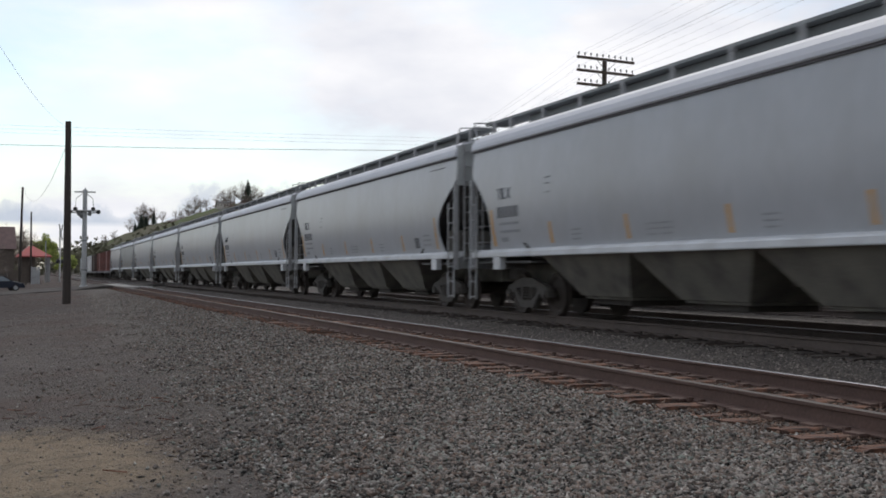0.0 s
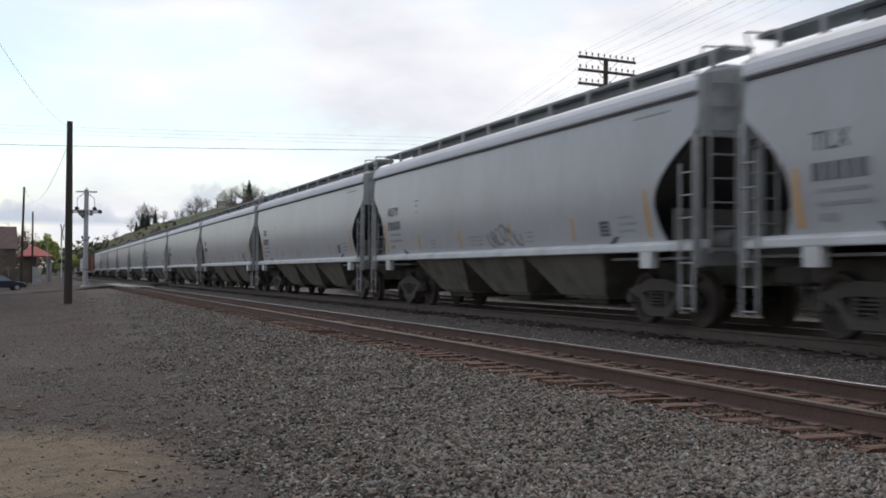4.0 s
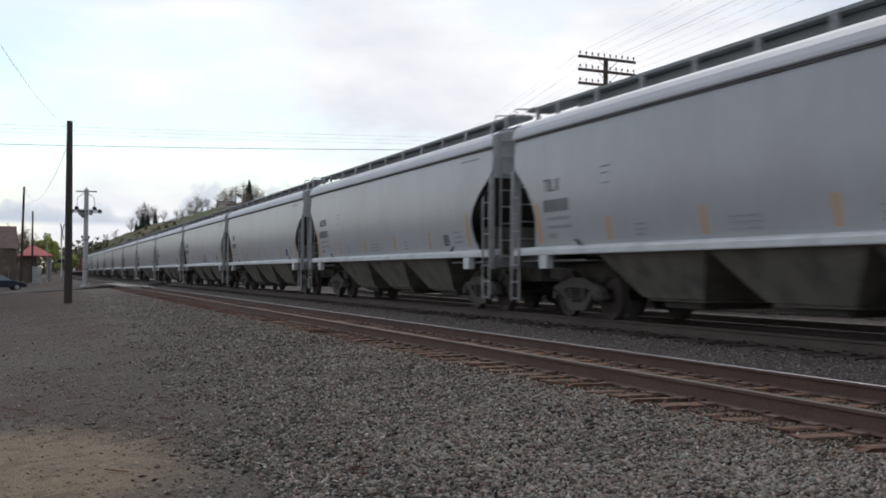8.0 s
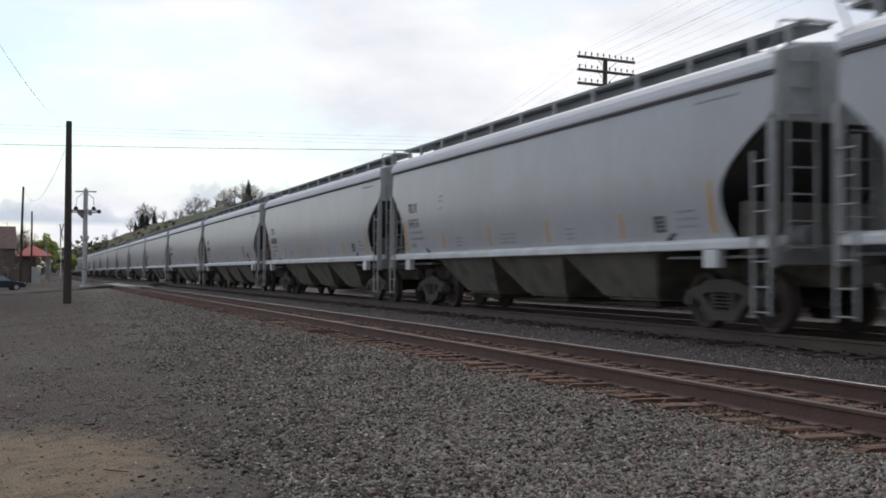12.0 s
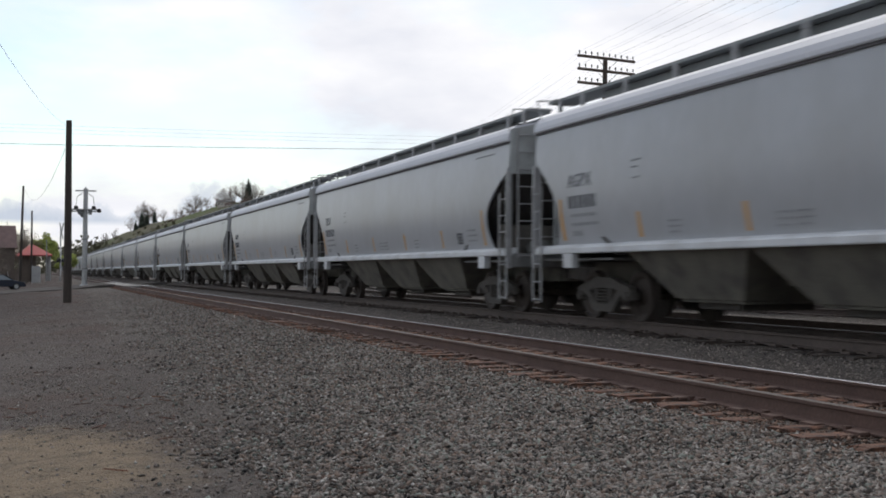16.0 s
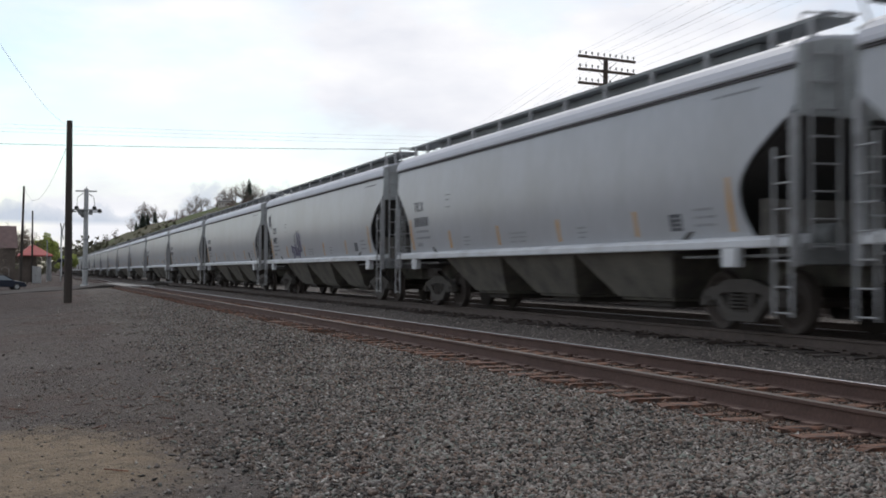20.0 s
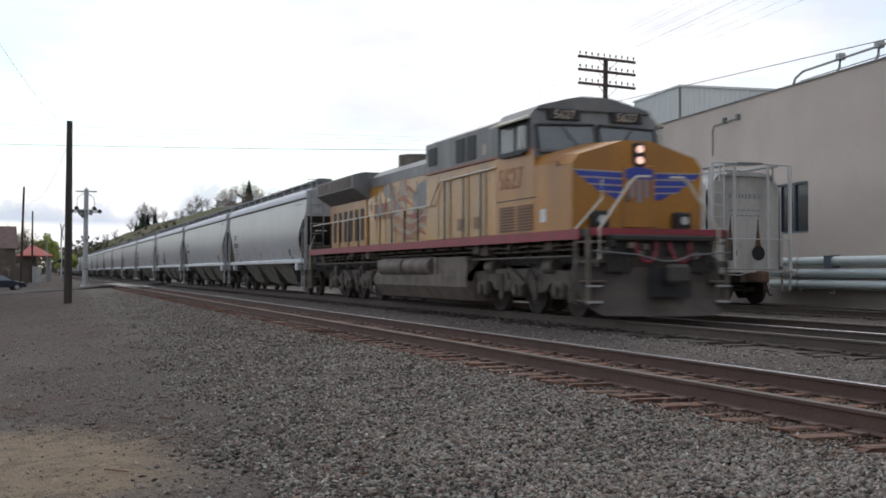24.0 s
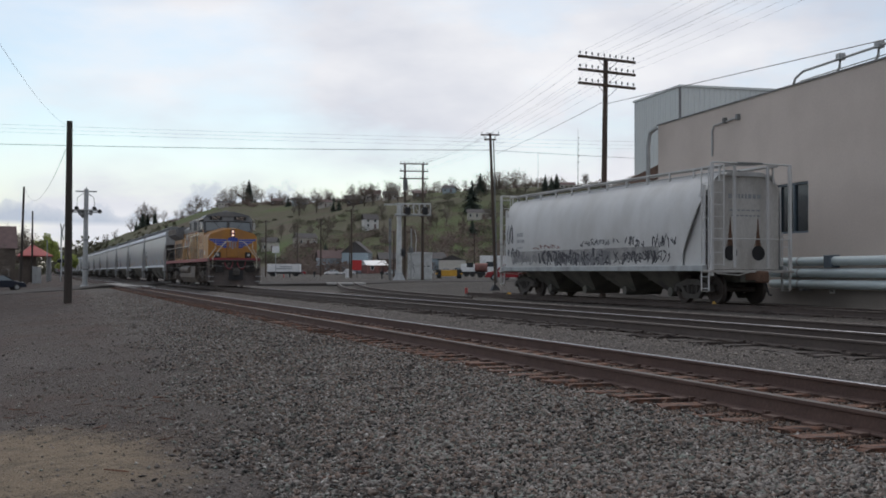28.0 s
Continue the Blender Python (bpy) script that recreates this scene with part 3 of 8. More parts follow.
near_track = track("track_near", "rust-brown rails on weathered wooden ties, worn bright on top", straight(NEAR_X), NEAR_Z, -25, 620, 1, M["rail_rust"], (M["rail_dull"], M["rail_top"]), (3, 100), wood="tie")
main_track = track("track_main", "dark main-line rails with polished heads in grey ballast", straight(MAIN_X), MAIN_Z, -360, 700, 1, M["rail_dark"], (M["rail_dull"], M["rail_top"]), (8, 90))
side_track = track("track_siding", "dark siding rails that bend away through a switch", side_at, SIDE_Z, 5, 113, 60, M["rail_dark"], (M["rail_dull"], M["rail_dull"]), (38, 62), second_from=38.0)
spur_track = track("track_spur", "dull spur rails beside the warehouse wall", straight(SPUR_X), SPUR_Z, 5, 52, 1, M["rail_dark"], (M["rail_dark"], M["rail_dark"]), (18, 52))
# ---------- covered hopper cars of the passing train ----------
HOP_L = 17.5


def w_at(z):
    """Half width of the side: bulged at mid height, tucked in towards the sill."""
    u = (z - 2.6) / 1.2
    return 1.595 - (0.16 if z < 2.6 else 0.075) * u * u


def e_at(z, wide):
    """How far the cut-away at the car's end reaches in: a teardrop, widest low down."""
    if z >= 3.12:
        return 0.05
    if z > 2.0:
        return 0.05 + wide * math.sin(math.pi / 2 * (3.12 - z) / 1.12)
    return 0.05 + wide - 0.24 * ((2.0 - z) / 0.6) ** 2


def side_sheet(sx):
    bm = B()
    zs = [1.38 + i * (3.69 - 1.38) / 22 for i in range(23)]
    cols = 13
    for inner, d in ((False, 0.0), (True, 0.03)):
        grid = []
        for z in zs:
            e, f = e_at(z, 1.32), e_at(z, 1.00)
            row = []
            for c in range(cols):
                y = e + (HOP_L - e - f) * c / (cols - 1)
                seam = 0.006 if c % 3 == 0 else 0.0
                row.append(bm.verts.new((sx * (w_at(z) - d - seam), y, z)))
            grid.append(row)
        for r in range(len(zs) - 1):
            for c in range(cols - 1):
                bm.faces.new((grid[r][c], grid[r][c + 1], grid[r + 1][c + 1], grid[r + 1][c]))
        if not inner:
            first = grid
        else:
            loop_a = first[0] + [r[-1] for r in first[1:]] + first[-1][-2::-1] + [r[0] for r in first[-2:0:-1]]
            loop_b = grid[0] + [r[-1] for r in grid[1:]] + grid[-1][-2::-1] + [r[0] for r in grid[-2:0:-1]]
            for k in range(len(loop_a)):
                q = (k + 1) % len(loop_a)
                bm.faces.new((loop_a[k], loop_a[q], loop_b[q], loop_b[k]))
    return bm


def ladder(x0, x1, y0, y1, zb, zt, rungs):
    bm = B()
    for x, y in ((x0, y0), (x1, y1)):
        box(bm, x - 0.016, x + 0.016, y - 0.019, y + 0.019, zb, zt)
    for i in range(rungs):
        z = zb + 0.05 + (zt - zb - 0.2) * i / (rungs - 1)
        tube(bm, (x0, y0, z), (x1, y1, z), 0.014, 6)
    return bm


def ladder_part(name, parent, x0, x1, y0, y1, zb, zt, rungs):
    """A ladder of two stiles with each rung as a part of it."""
    bm = B()
    for x, y in ((x0, y0), (x1, y1)):
        box(bm, x - 0.016, x + 0.016, y - 0.019, y + 0.019, zb, zt)
    top = part(name, bm, M["bar_grey"], parent)
    first = part("rung", tube(B(), (x0, y0, 0), (x1, y1, 0), 0.014, 6), M["bar_grey"], top)
    for i in range(rungs):
        m = pose(0, 0, zb + 0.05 + (zt - zb - 0.2) * i / (rungs - 1))
        if i == 0:
            first.matrix_basis = m
        else:
            again(first, top, m)
    return top


def wheelset(r):
    """One axle with its two wheels, turning about the axle."""
    bm = B()
    tube(bm, (-0.72, 0, 0), (0.72, 0, 0), 0.075, 8)
    for s in (-1, 1):
        prof = [(0.79, 0.11), (0.80, 0.13), (0.765, 0.16), (0.745, r - 0.13), (0.80, r - 0.075), (0.805, r - 0.005), (0.715, r + 0.002), (0.70, r + 0.028), (0.67, r + 0.028), (0.665, r - 0.075), (0.70, 0.16), (0.68, 0.10)]
        n = 28
        rings = [[bm.verts.new((s * a, b * math.cos(2 * math.pi * k / n), b * math.sin(2 * math.pi * k / n))) for a, b in prof] for k in range(n)]
        for k in range(n):
            for j in range(len(prof) - 1):
                bm.faces.new((rings[k][j], rings[k][j + 1], rings[(k + 1) % n][j + 1], rings[(k + 1) % n][j]))
        # balance hub bolts make the turning visible
        tube(bm, (s * 0.80, 0.0, 0.0), (s * 0.93, 0, 0), 0.085, 8)
        for k in range(3):
            t = 2 * math.pi * k / 3
            tube(bm, (s * 0.92, 0.05 * math.cos(t), 0.05 * math.sin(t)), (s * 0.95, 0.05 * math.cos(t), 0.05 * math.sin(t)), 0.018, 5)
    return bm


def side_frame(sx):
    """The cast side of a three-piece truck, with its spring nest."""
    bm = B()
    x0, x1 = sx * 0.93, sx * 1.08
    a, b = min(x0, x1), max(x0, x1)
    prism(bm, [(-1.08, 0.40), (-0.98, 0.62), (-0.62, 0.70), (-0.30, 0.80), (0.30, 0.80), (0.62, 0.70), (0.98, 0.62), (1.08, 0.40), (0.88, 0.38), (0.66, 0.52), (0.38, 0.60), (-0.38, 0.60), (-0.66, 0.52), (-0.88, 0.38)], "x", a, b)
    prism(bm, [(-0.70, 0.52), (-0.54, 0.56), (-0.28, 0.30), (0.28, 0.30), (0.54, 0.56), (0.70, 0.52), (0.36, 0.16), (-0.36, 0.16)], "x", a, b)
    for y in (-0.20, 0.0, 0.20):
        for k in range(5):
            tube(bm, ((a + b) / 2, y, 0.30 + k * 0.06), ((a + b) / 2, y, 0.335 + k * 0.06), 0.085, 8)
    box(bm, a, b, -0.31, -0.24, 0.28, 0.62)
    box(bm, a, b, 0.24, 0.31, 0.28, 0.62)
    for y in (-0.89, 0.89):
        box(bm, a + 0.01, b + 0.03 if sx > 0 else b, y - 0.13, y + 0.13, 0.36, 0.60, bevel=0.03)
        tube(bm, (sx * 1.05, y, 0.457), (sx * 1.13, y, 0.457), 0.09, 8)
    return bm


WHEELS = []


def hopper_truck(parent, y):
    t = part("truck", box(B(), -0.92, 0.92, -0.20, 0.20, 0.36, 0.66, bevel=0.04), M["truck_iron"], parent)
    t.matrix_basis = pose(0, y, 0)
    for s in (-1, 1):
        part("side_frame", side_frame(s), M["truck_iron"], t)
    ws = part("wheelset", wheelset(0.457), M["wheel_iron"], t, smooth=True)
    for k in (-0.89, 0.89):
        w = ws if k < 0 else again(ws, t, Matrix())
        w.matrix_parent_inverse = pose(0, k, 0.457)
    return t


def bay(y0, y1, sx):
    bm = B()
    m = (y0 + y1) / 2
    lo, hi = [], []
    for dx, dy in ((-1, -1), (1, -1), (1, 1), (-1, 1)):
        hi.append((dx * 1.42, m + dy * (y1 - y0) / 2, 1.25))
        lo.append((dx * 0.92, m + dy * 0.95, 0.46))
    loft(bm, [lo, hi])
    box(bm, -0.86, 0.86, m - 0.90, m + 0.90, 0.40, 0.47, bevel=0.02)
    return bm


def decal(bm, y0, y1, z0, z1, off=0.006, steps=1):
    """A thin plate of paint that follows the bulge of the side facing the yard."""
    cuts = [z0 + (z1 - z0) * k / steps for k in range(steps + 1)]
    loft(bm, [[(-w_at(z) - off, y0, z), (-w_at(z) - off, y1, z), (-w_at(z) + 0.002, y1, z), (-w_at(z) + 0.002, y0, z)] for z in cuts])
    return bm


def hug(ob, z_rest):
    """Bends lettering, laid flat at the height z_rest, onto the bulge of the side."""
    for v in ob.data.vertices:
        v.co.x += w_at(z_rest) - w_at(v.co.z)
    return ob


def stencil_rows(parent, y, z, rows, material, name="stencil_block", steps=(0.05, 0.14, 0.035)):
    """Rows of small unreadable stencilling as bars; rows give width and drop."""
    bm = B()
    for w, dz, h in rows:
        zz = z - dz
        a = y
        rng = random.Random(int(w * 100 + dz * 1000))
        while a > y - w:
            seg = rng.uniform(steps[0], steps[1])
            decal(bm, max(a - seg, y - w), a, zz, zz + h)
            a -= seg + steps[2]
    return tagged(part(name, bm, material, parent), kind="stuff")


def make_hopper(label):
    root = thing("covered_hopper_car", label, "hopper car", "cars of the freight train")
    for s in (-1, 1):
        part("side_sheet", side_sheet(s), M["car_grey"], root, smooth=True)
        bm = B()
        prism(bm, [(s * 1.38, 1.25), (s * 1.60, 1.25), (s * 1.61, 1.27), (s * 1.61, 1.355), (s * 1.58, 1.385), (s * 1.44, 1.425), (s * 1.38, 1.425)], "y", 0.02, HOP_L - 0.02)
        part("side_sill", bm, M["sill_white"], root, "white side sill")
        part("eave", prism(B(), [(s * u, z) for u, z in ((1.44, 3.715), (1.585, 3.715), (1.60, 3.74), (1.595, 3.80), (1.565, 3.90), (1.49, 4.00), (1.36, 4.075), (1.36, 3.90), (1.44, 3.80))], "y", 0.03, HOP_L - 0.03), M["roof_grey"], root)
        # thin dark strip added in place of the shadow the eave would cast
        a, b = sorted((s * 1.44, s * 1.562))
        part("eave_seal", bx(a, b, 0.05, HOP_L - 0.05, 3.672, 3.714), M["eave_shade"], root, "dark strip added as the shadow line under the roof edge")
        for y in (1.55, HOP_L - 1.55):
            a, b = sorted((s * 1.46, s * 1.60))
            part("jacking_pad", prism(B(), [(y - 0.19, 1.25), (y + 0.19, 1.25), (y + 0.17, 0.98), (y - 0.17, 0.98)], "x", a, b), M["sill_white"], root)
    roof = B()
    sec = [(-1.38, 3.90), (-1.38, 4.06), (-1.0, 4.14), (-0.45, 4.18), (0.45, 4.18), (1.0, 4.14), (1.38, 4.06), (1.38, 3.90)]
    prism(roof, sec, "y", 0.02, HOP_L - 0.02)
    part("roof", roof, M["roof_grey"], root)
    part("hatch_trough", box(B(), -0.92, 0.92, 1.75, HOP_L - 1.75, 4.06, 4.372, bevel=0.02), M["grating"], root)
    hatch = None
    for i in range(6):
        y = 2.2 + i * 2.6
        if hatch is None:
            hatch = part("hatch_cover", box(B(), -0.36, 0.36, -1.1, 1.1, 4.375, 4.41, bevel=0.012), M["roof_grey"], root)
            hatch.matrix_basis = pose(0, y, 0)
        else:
            again(hatch, root, pose(0, y, 0))
    for s in (-1, 1):
        a, b = sorted((s * 0.55, s * 1.12))
        part("running_board", box(B(), a, b, 0.1, HOP_L + 0.28, 4.375, 4.43), M["grating"], root, "dark grating running board")
        first = None
        for y in [0.30] + [1.16 + 1.68 * i for i in range(10)] + [HOP_L - 0.25]:
            if first is None:
                first = part("running_board_post", bx(s * 1.10 - 0.03, s * 1.10 + 0.03, -0.05, 0.05, 4.09, 4.43), M["bar_grey"], root)
                first.matrix_basis = pose(0, y, 0)
            else:
                again(first, root, pose(0, y, 0))
    for end, y in ((0, 0.0), (1, HOP_L)):
        g = 1 if end == 0 else -1
        part("end_panel", prism(B(), [(-1.55, 3.02), (1.55, 3.02), (1.55, 3.965), (1.0, 4.10), (-1.0, 4.10), (-1.55, 3.965)], "y", y + g * 0.01, y + g * 0.07), M["end_grey"], root)
        # sloping sheet, coloured nearly black for the shade inside the car end
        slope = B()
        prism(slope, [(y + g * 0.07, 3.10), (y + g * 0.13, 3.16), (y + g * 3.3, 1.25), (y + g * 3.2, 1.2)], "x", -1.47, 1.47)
        part("slope_sheet", slope, M["slope_dark"], root, "sloping end sheet with the recess shade in its colour")
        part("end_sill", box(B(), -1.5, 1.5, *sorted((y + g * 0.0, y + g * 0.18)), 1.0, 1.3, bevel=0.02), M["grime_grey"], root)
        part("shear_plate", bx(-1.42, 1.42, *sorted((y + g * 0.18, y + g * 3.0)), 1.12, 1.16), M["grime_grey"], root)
        part("bolster_web", box(B(), -1.36, 1.36, *sorted((y + g * 1.02, y + g * 1.08)), 1.16, 1.96), M["web_grey"], root, "brown-grey cross web under the slope sheet, darkened for the gap's shade")
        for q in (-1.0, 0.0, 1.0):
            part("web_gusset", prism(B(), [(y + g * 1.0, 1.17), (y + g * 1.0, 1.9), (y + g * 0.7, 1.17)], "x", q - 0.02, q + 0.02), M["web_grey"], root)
        for s in (-1, 1):
            part("corner_post", bx(s * 1.57 - 0.05, s * 1.57 + 0.05, *sorted((y + g * 0.01, y + g * 0.12)), 0.98, 3.05), M["bar_grey"], root)
            part("centre_brace", bx(s * 0.42 - 0.07, s * 0.42 + 0.07, *sorted((y + g * 0.01, y + g * 0.10)), 1.2, 3.05), M["end_grey"], root)
            ladder_part("side_ladder", root, s * 1.63, s * 1.63, y + g * 0.06, y + g * 0.44, 0.30, 2.62, 7)
        ladder_part("end_ladder", root, -1.40, -0.92, y - g * 0.05, y - g * 0.05, 1.2, 4.0, 8)
        rail = B()
        pipe(rail, [(-1.12, y + g * 0.12, 4.43), (-1.12, y - g * 0.03, 4.43), (-0.6, y - g * 0.03, 4.43), (-0.6, y + g * 0.12, 4.43)], 0.025)
        pipe(rail, [(-1.5, y + g * 0.2, 3.95), (-1.5, y - g * 0.02, 4.40), (-1.0, y - g * 0.02, 4.42)], 0.02)
        part("end_grab_rail", rail, M["bar_grey"], root)
        cb = B()
        box(cb, -0.12, 0.12, *sorted((y + g * 0.3, y - g * 0.40)), 0.76, 1.0)
        box(cb, -0.19, 0.17, *sorted((y - g * 0.36, y - g * 0.62)), 0.70, 1.04, bevel=0.05)
        part("coupler", cb, M["truck_iron"], root)
        hose = B()
        pipe(hose, [(0.35, y + g * 0.0, 0.85), (0.36, y - g * 0.18, 0.62), (0.34, y - g * 0.36, 0.36), (0.30, y - g * 0.52, 0.34)], 0.03)
        part("brake_hose", hose, M["black"], root)
    for y in (2.0, HOP_L - 2.0):
        hopper_truck(root, y)
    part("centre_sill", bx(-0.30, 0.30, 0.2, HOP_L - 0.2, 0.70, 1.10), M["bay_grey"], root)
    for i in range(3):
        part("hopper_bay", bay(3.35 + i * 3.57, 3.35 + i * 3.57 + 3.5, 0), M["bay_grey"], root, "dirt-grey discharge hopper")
        m = 3.35 + i * 3.57 + 1.75
        part("outlet_gate", box(B(), -0.70, 0.70, m - 0.6, m + 0.6, 0.29, 0.41, bevel=0.015), M["truck_iron"], root)
    bw = B()
    for k in range(16):
        t, u = 2 * math.pi * k / 16, 2 * math.pi * (k + 1) / 16
        tube(bw, (0.7 + 0.27 * math.cos(t), -0.10, 2.2 + 0.27 * math.sin(t)), (0.7 + 0.27 * math.cos(u), -0.10, 2.2 + 0.27 * math.sin(u)), 0.016, 5)
    for k in range(4):
        t = math.pi * k / 2
        tube(bw, (0.7, -0.08, 2.2), (0.7 + 0.27 * math.cos(t), -0.10, 2.2 + 0.27 * math.sin(t)), 0.014, 5)
    part("brake_wheel", bw, M["bar_grey"], root)
    part("brake_cylinder", tube(B(), (0.5, 0.5, 1.42), (0.5, 1.1, 1.42), 0.14, 12), M["grime_grey"], root, smooth=True)
    part("air_reservoir", tube(B(), (-0.55, 0.45, 1.42), (-0.55, 1.35, 1.42), 0.19, 12), M["grime_grey"], root, smooth=True)
    # tape and stencils on the side that faces the yard
    pn = part("stencil_panel", decal(B(), 2.95, 3.30, 1.56, 1.83, steps=2), M["letter"], root, "dark square stencil panel")
    for k in range(3):
        part("panel_text", decal(B(), 3.00, 3.22 - 0.05 * (k % 2), 1.61 + 0.07 * k, 1.635 + 0.07 * k, 0.010), M["letter_pale"], pn)
    stencil_rows(root, 2.6, 1.85, [(0.5, 0, 0.04), (0.6, 0.12, 0.04), (0.55, 0.24, 0.04)], M["letter_pale"])
    for y in (6.55, 9.3, 9.75, 12.5):
        stencil_rows(root, y, 1.72, [(0.36, 0, 0.03), (0.36, 0.09, 0.03), (0.30, 0.18, 0.03)], M["letter_pale"])
    stencil_rows(root, 13.55, 2.80, [(0.30, 0, 0.03), (0.24, 0.12, 0.03), (0.30, 0.30, 0.03)], M["letter_pale"])
    stencil_rows(root, 2.0, 3.50, [(1.1, 0, 0.035)], M["letter_pale"])
    for i, y in enumerate((1.60, 4.38, 7.37, 10.38, 13.41, HOP_L - 1.20)):
        z1 = 2.30 if i in (0, 5) else 1.93
        part("reflective_strip", decal(B(), y - 0.055, y + 0.055, 1.50, z1, 0.005, 5), M["stripe"], root, "amber reflective strip")
    return root
# ---------- the locomotive at the tail of the train, nose towards the yard ----------
def rails_along(pts, r=0.018):
    bm = B()
    pipe(bm, pts, r, 6)
    return bm


def flat_on_side(poly, x, t=0.006):
    """A painted shape on the -x side, given as (y, z) corners."""
    return prism(B(), poly, "x", x - t, x)


def flat_on_nose(poly, y, t=0.006):
    return prism(B(), poly, "y", y - t, y)


def loco_truck(parent, y):
    t = part("truck", box(B(), -0.95, 0.95, -2.3, 2.3, 0.62, 0.95, bevel=0.05), M["loco_truck"], parent)
    t.matrix_basis = pose(0, y, 0)
    for s in (-1, 1):
        bm = B()
        a, b = sorted((s * 1.02, s * 1.22))
        prism(bm, [(-2.75, 0.62), (-2.65, 0.92), (-0.9, 0.98), (0.9, 0.98), (2.65, 0.92), (2.75, 0.62), (2.45, 0.56), (2.2, 0.70), (1.6, 0.70), (1.3, 0.50), (0.6, 0.48), (0.4, 0.68), (-0.4, 0.68), (-0.6, 0.48), (-1.3, 0.50), (-1.6, 0.70), (-2.2, 0.70), (-2.45, 0.56)], "x", a, b)
        part("side_frame", bm, M["loco_truck"], t)
        for k in (-2.0, 0.0, 2.0):
            jb = B()
            box(jb, *sorted((s * 1.10, s * 1.30)), k - 0.24, k + 0.24, 0.36, 0.72, bevel=0.05)
            tube(jb, (s * 1.28, k, 0.54), (s * 1.36, k, 0.54), 0.12, 10)
            part("journal_box", jb, M["loco_truck"], t)
        for k in (-1.0, 1.0):
            for q in (-0.14, 0.14):
                sp = B()
                pipe(sp, [(s * 1.16 + 0.09 * math.cos(h * 1.57), k + q + 0.09 * math.sin(h * 1.57), 0.52 + h * 0.018) for h in range(22)], 0.02, 5)
                part("spring", sp, M["loco_truck"], t)
        for k in (-1.55, 1.55):
            part("brake_cylinder", tube(B(), (s * 1.18, k - 0.22, 1.02), (s * 1.18, k + 0.22, 1.02), 0.15, 12), M["loco_truck"], t)
        for k in (-2.55, -0.9, 0.9, 2.55):
            part("brake_hanger", box(B(), *sorted((s * 1.20, s * 1.28)), k - 0.07, k + 0.07, 0.30, 0.88, bevel=0.02), M["loco_truck"], t)
        part("damper", tube(B(), (s * 1.30, -0.5, 0.62), (s * 1.30, 0.35, 0.98), 0.06, 8), M["loco_truck"], t)
    ws = part("wheelset", wheelset(0.533), M["wheel_iron"], t, smooth=True)
    for k in (-2.0, 0.0, 2.0):
        w = ws if k == -2.0 else again(ws, t, Matrix())
        w.matrix_parent_inverse = pose(0, k, 0.533)


def lay_clutter(root):
    """Pipes, brackets, sand boxes and valves that hang under the walkway."""
    rng = random.Random(62)
    for s in (-1, 1):
        for x, z, r in ((1.28, 1.46, 0.035), (1.18, 1.36, 0.028), (1.36, 1.22, 0.022)):
            part("brake_pipe", rails_along([(s * x, 0.2, z), (s * x, 5.4, z - 0.02), (s * x, 5.8, z + 0.03), (s * x, 13.0, z), (s * x, 20.9, z - 0.03)], r), M["loco_under"], root)
        for k in range(19):
            y = 0.5 + k * 1.08 + rng.uniform(-0.2, 0.2)
            part("walkway_bracket", prism(B(), [(s * 0.86, 1.56), (s * 1.48, 1.56), (s * 1.44, 1.50), (s * 0.86, 1.22)], "y", y, y + 0.05), M["loco_pit"], root)
        for k in range(12):
            y, w, h = rng.choice((rng.uniform(0.3, 5.4), rng.uniform(13.4, 20.4))), rng.uniform(0.14, 0.5), rng.uniform(0.10, 0.26)
            part("valve_box", box(B(), *sorted((s * 1.10, s * rng.uniform(1.28, 1.44))), y, y + w, 1.50 - h, 1.53, bevel=0.02), M["loco_under"], root)
        for k in range(10):
            y = rng.choice((rng.uniform(0.4, 5.6), rng.uniform(13.6, 20.2)))
            part("sand_hose", rails_along([(s * 1.32, y, 1.5), (s * 1.36, y + rng.uniform(-0.2, 0.2), 1.15), (s * 1.30, y + rng.uniform(-0.3, 0.3), 0.75)], 0.022), M["loco_pit"], root)


M["plow"] = mat("grimy_plow_steel", (0.055, 0.042, 0.036), 0.65, var=0.5, scale=1.5, bump=0.1, dirt=(0.082, 0.063, 0.051), dirt_amt=0.6, dirt_at=0.55)


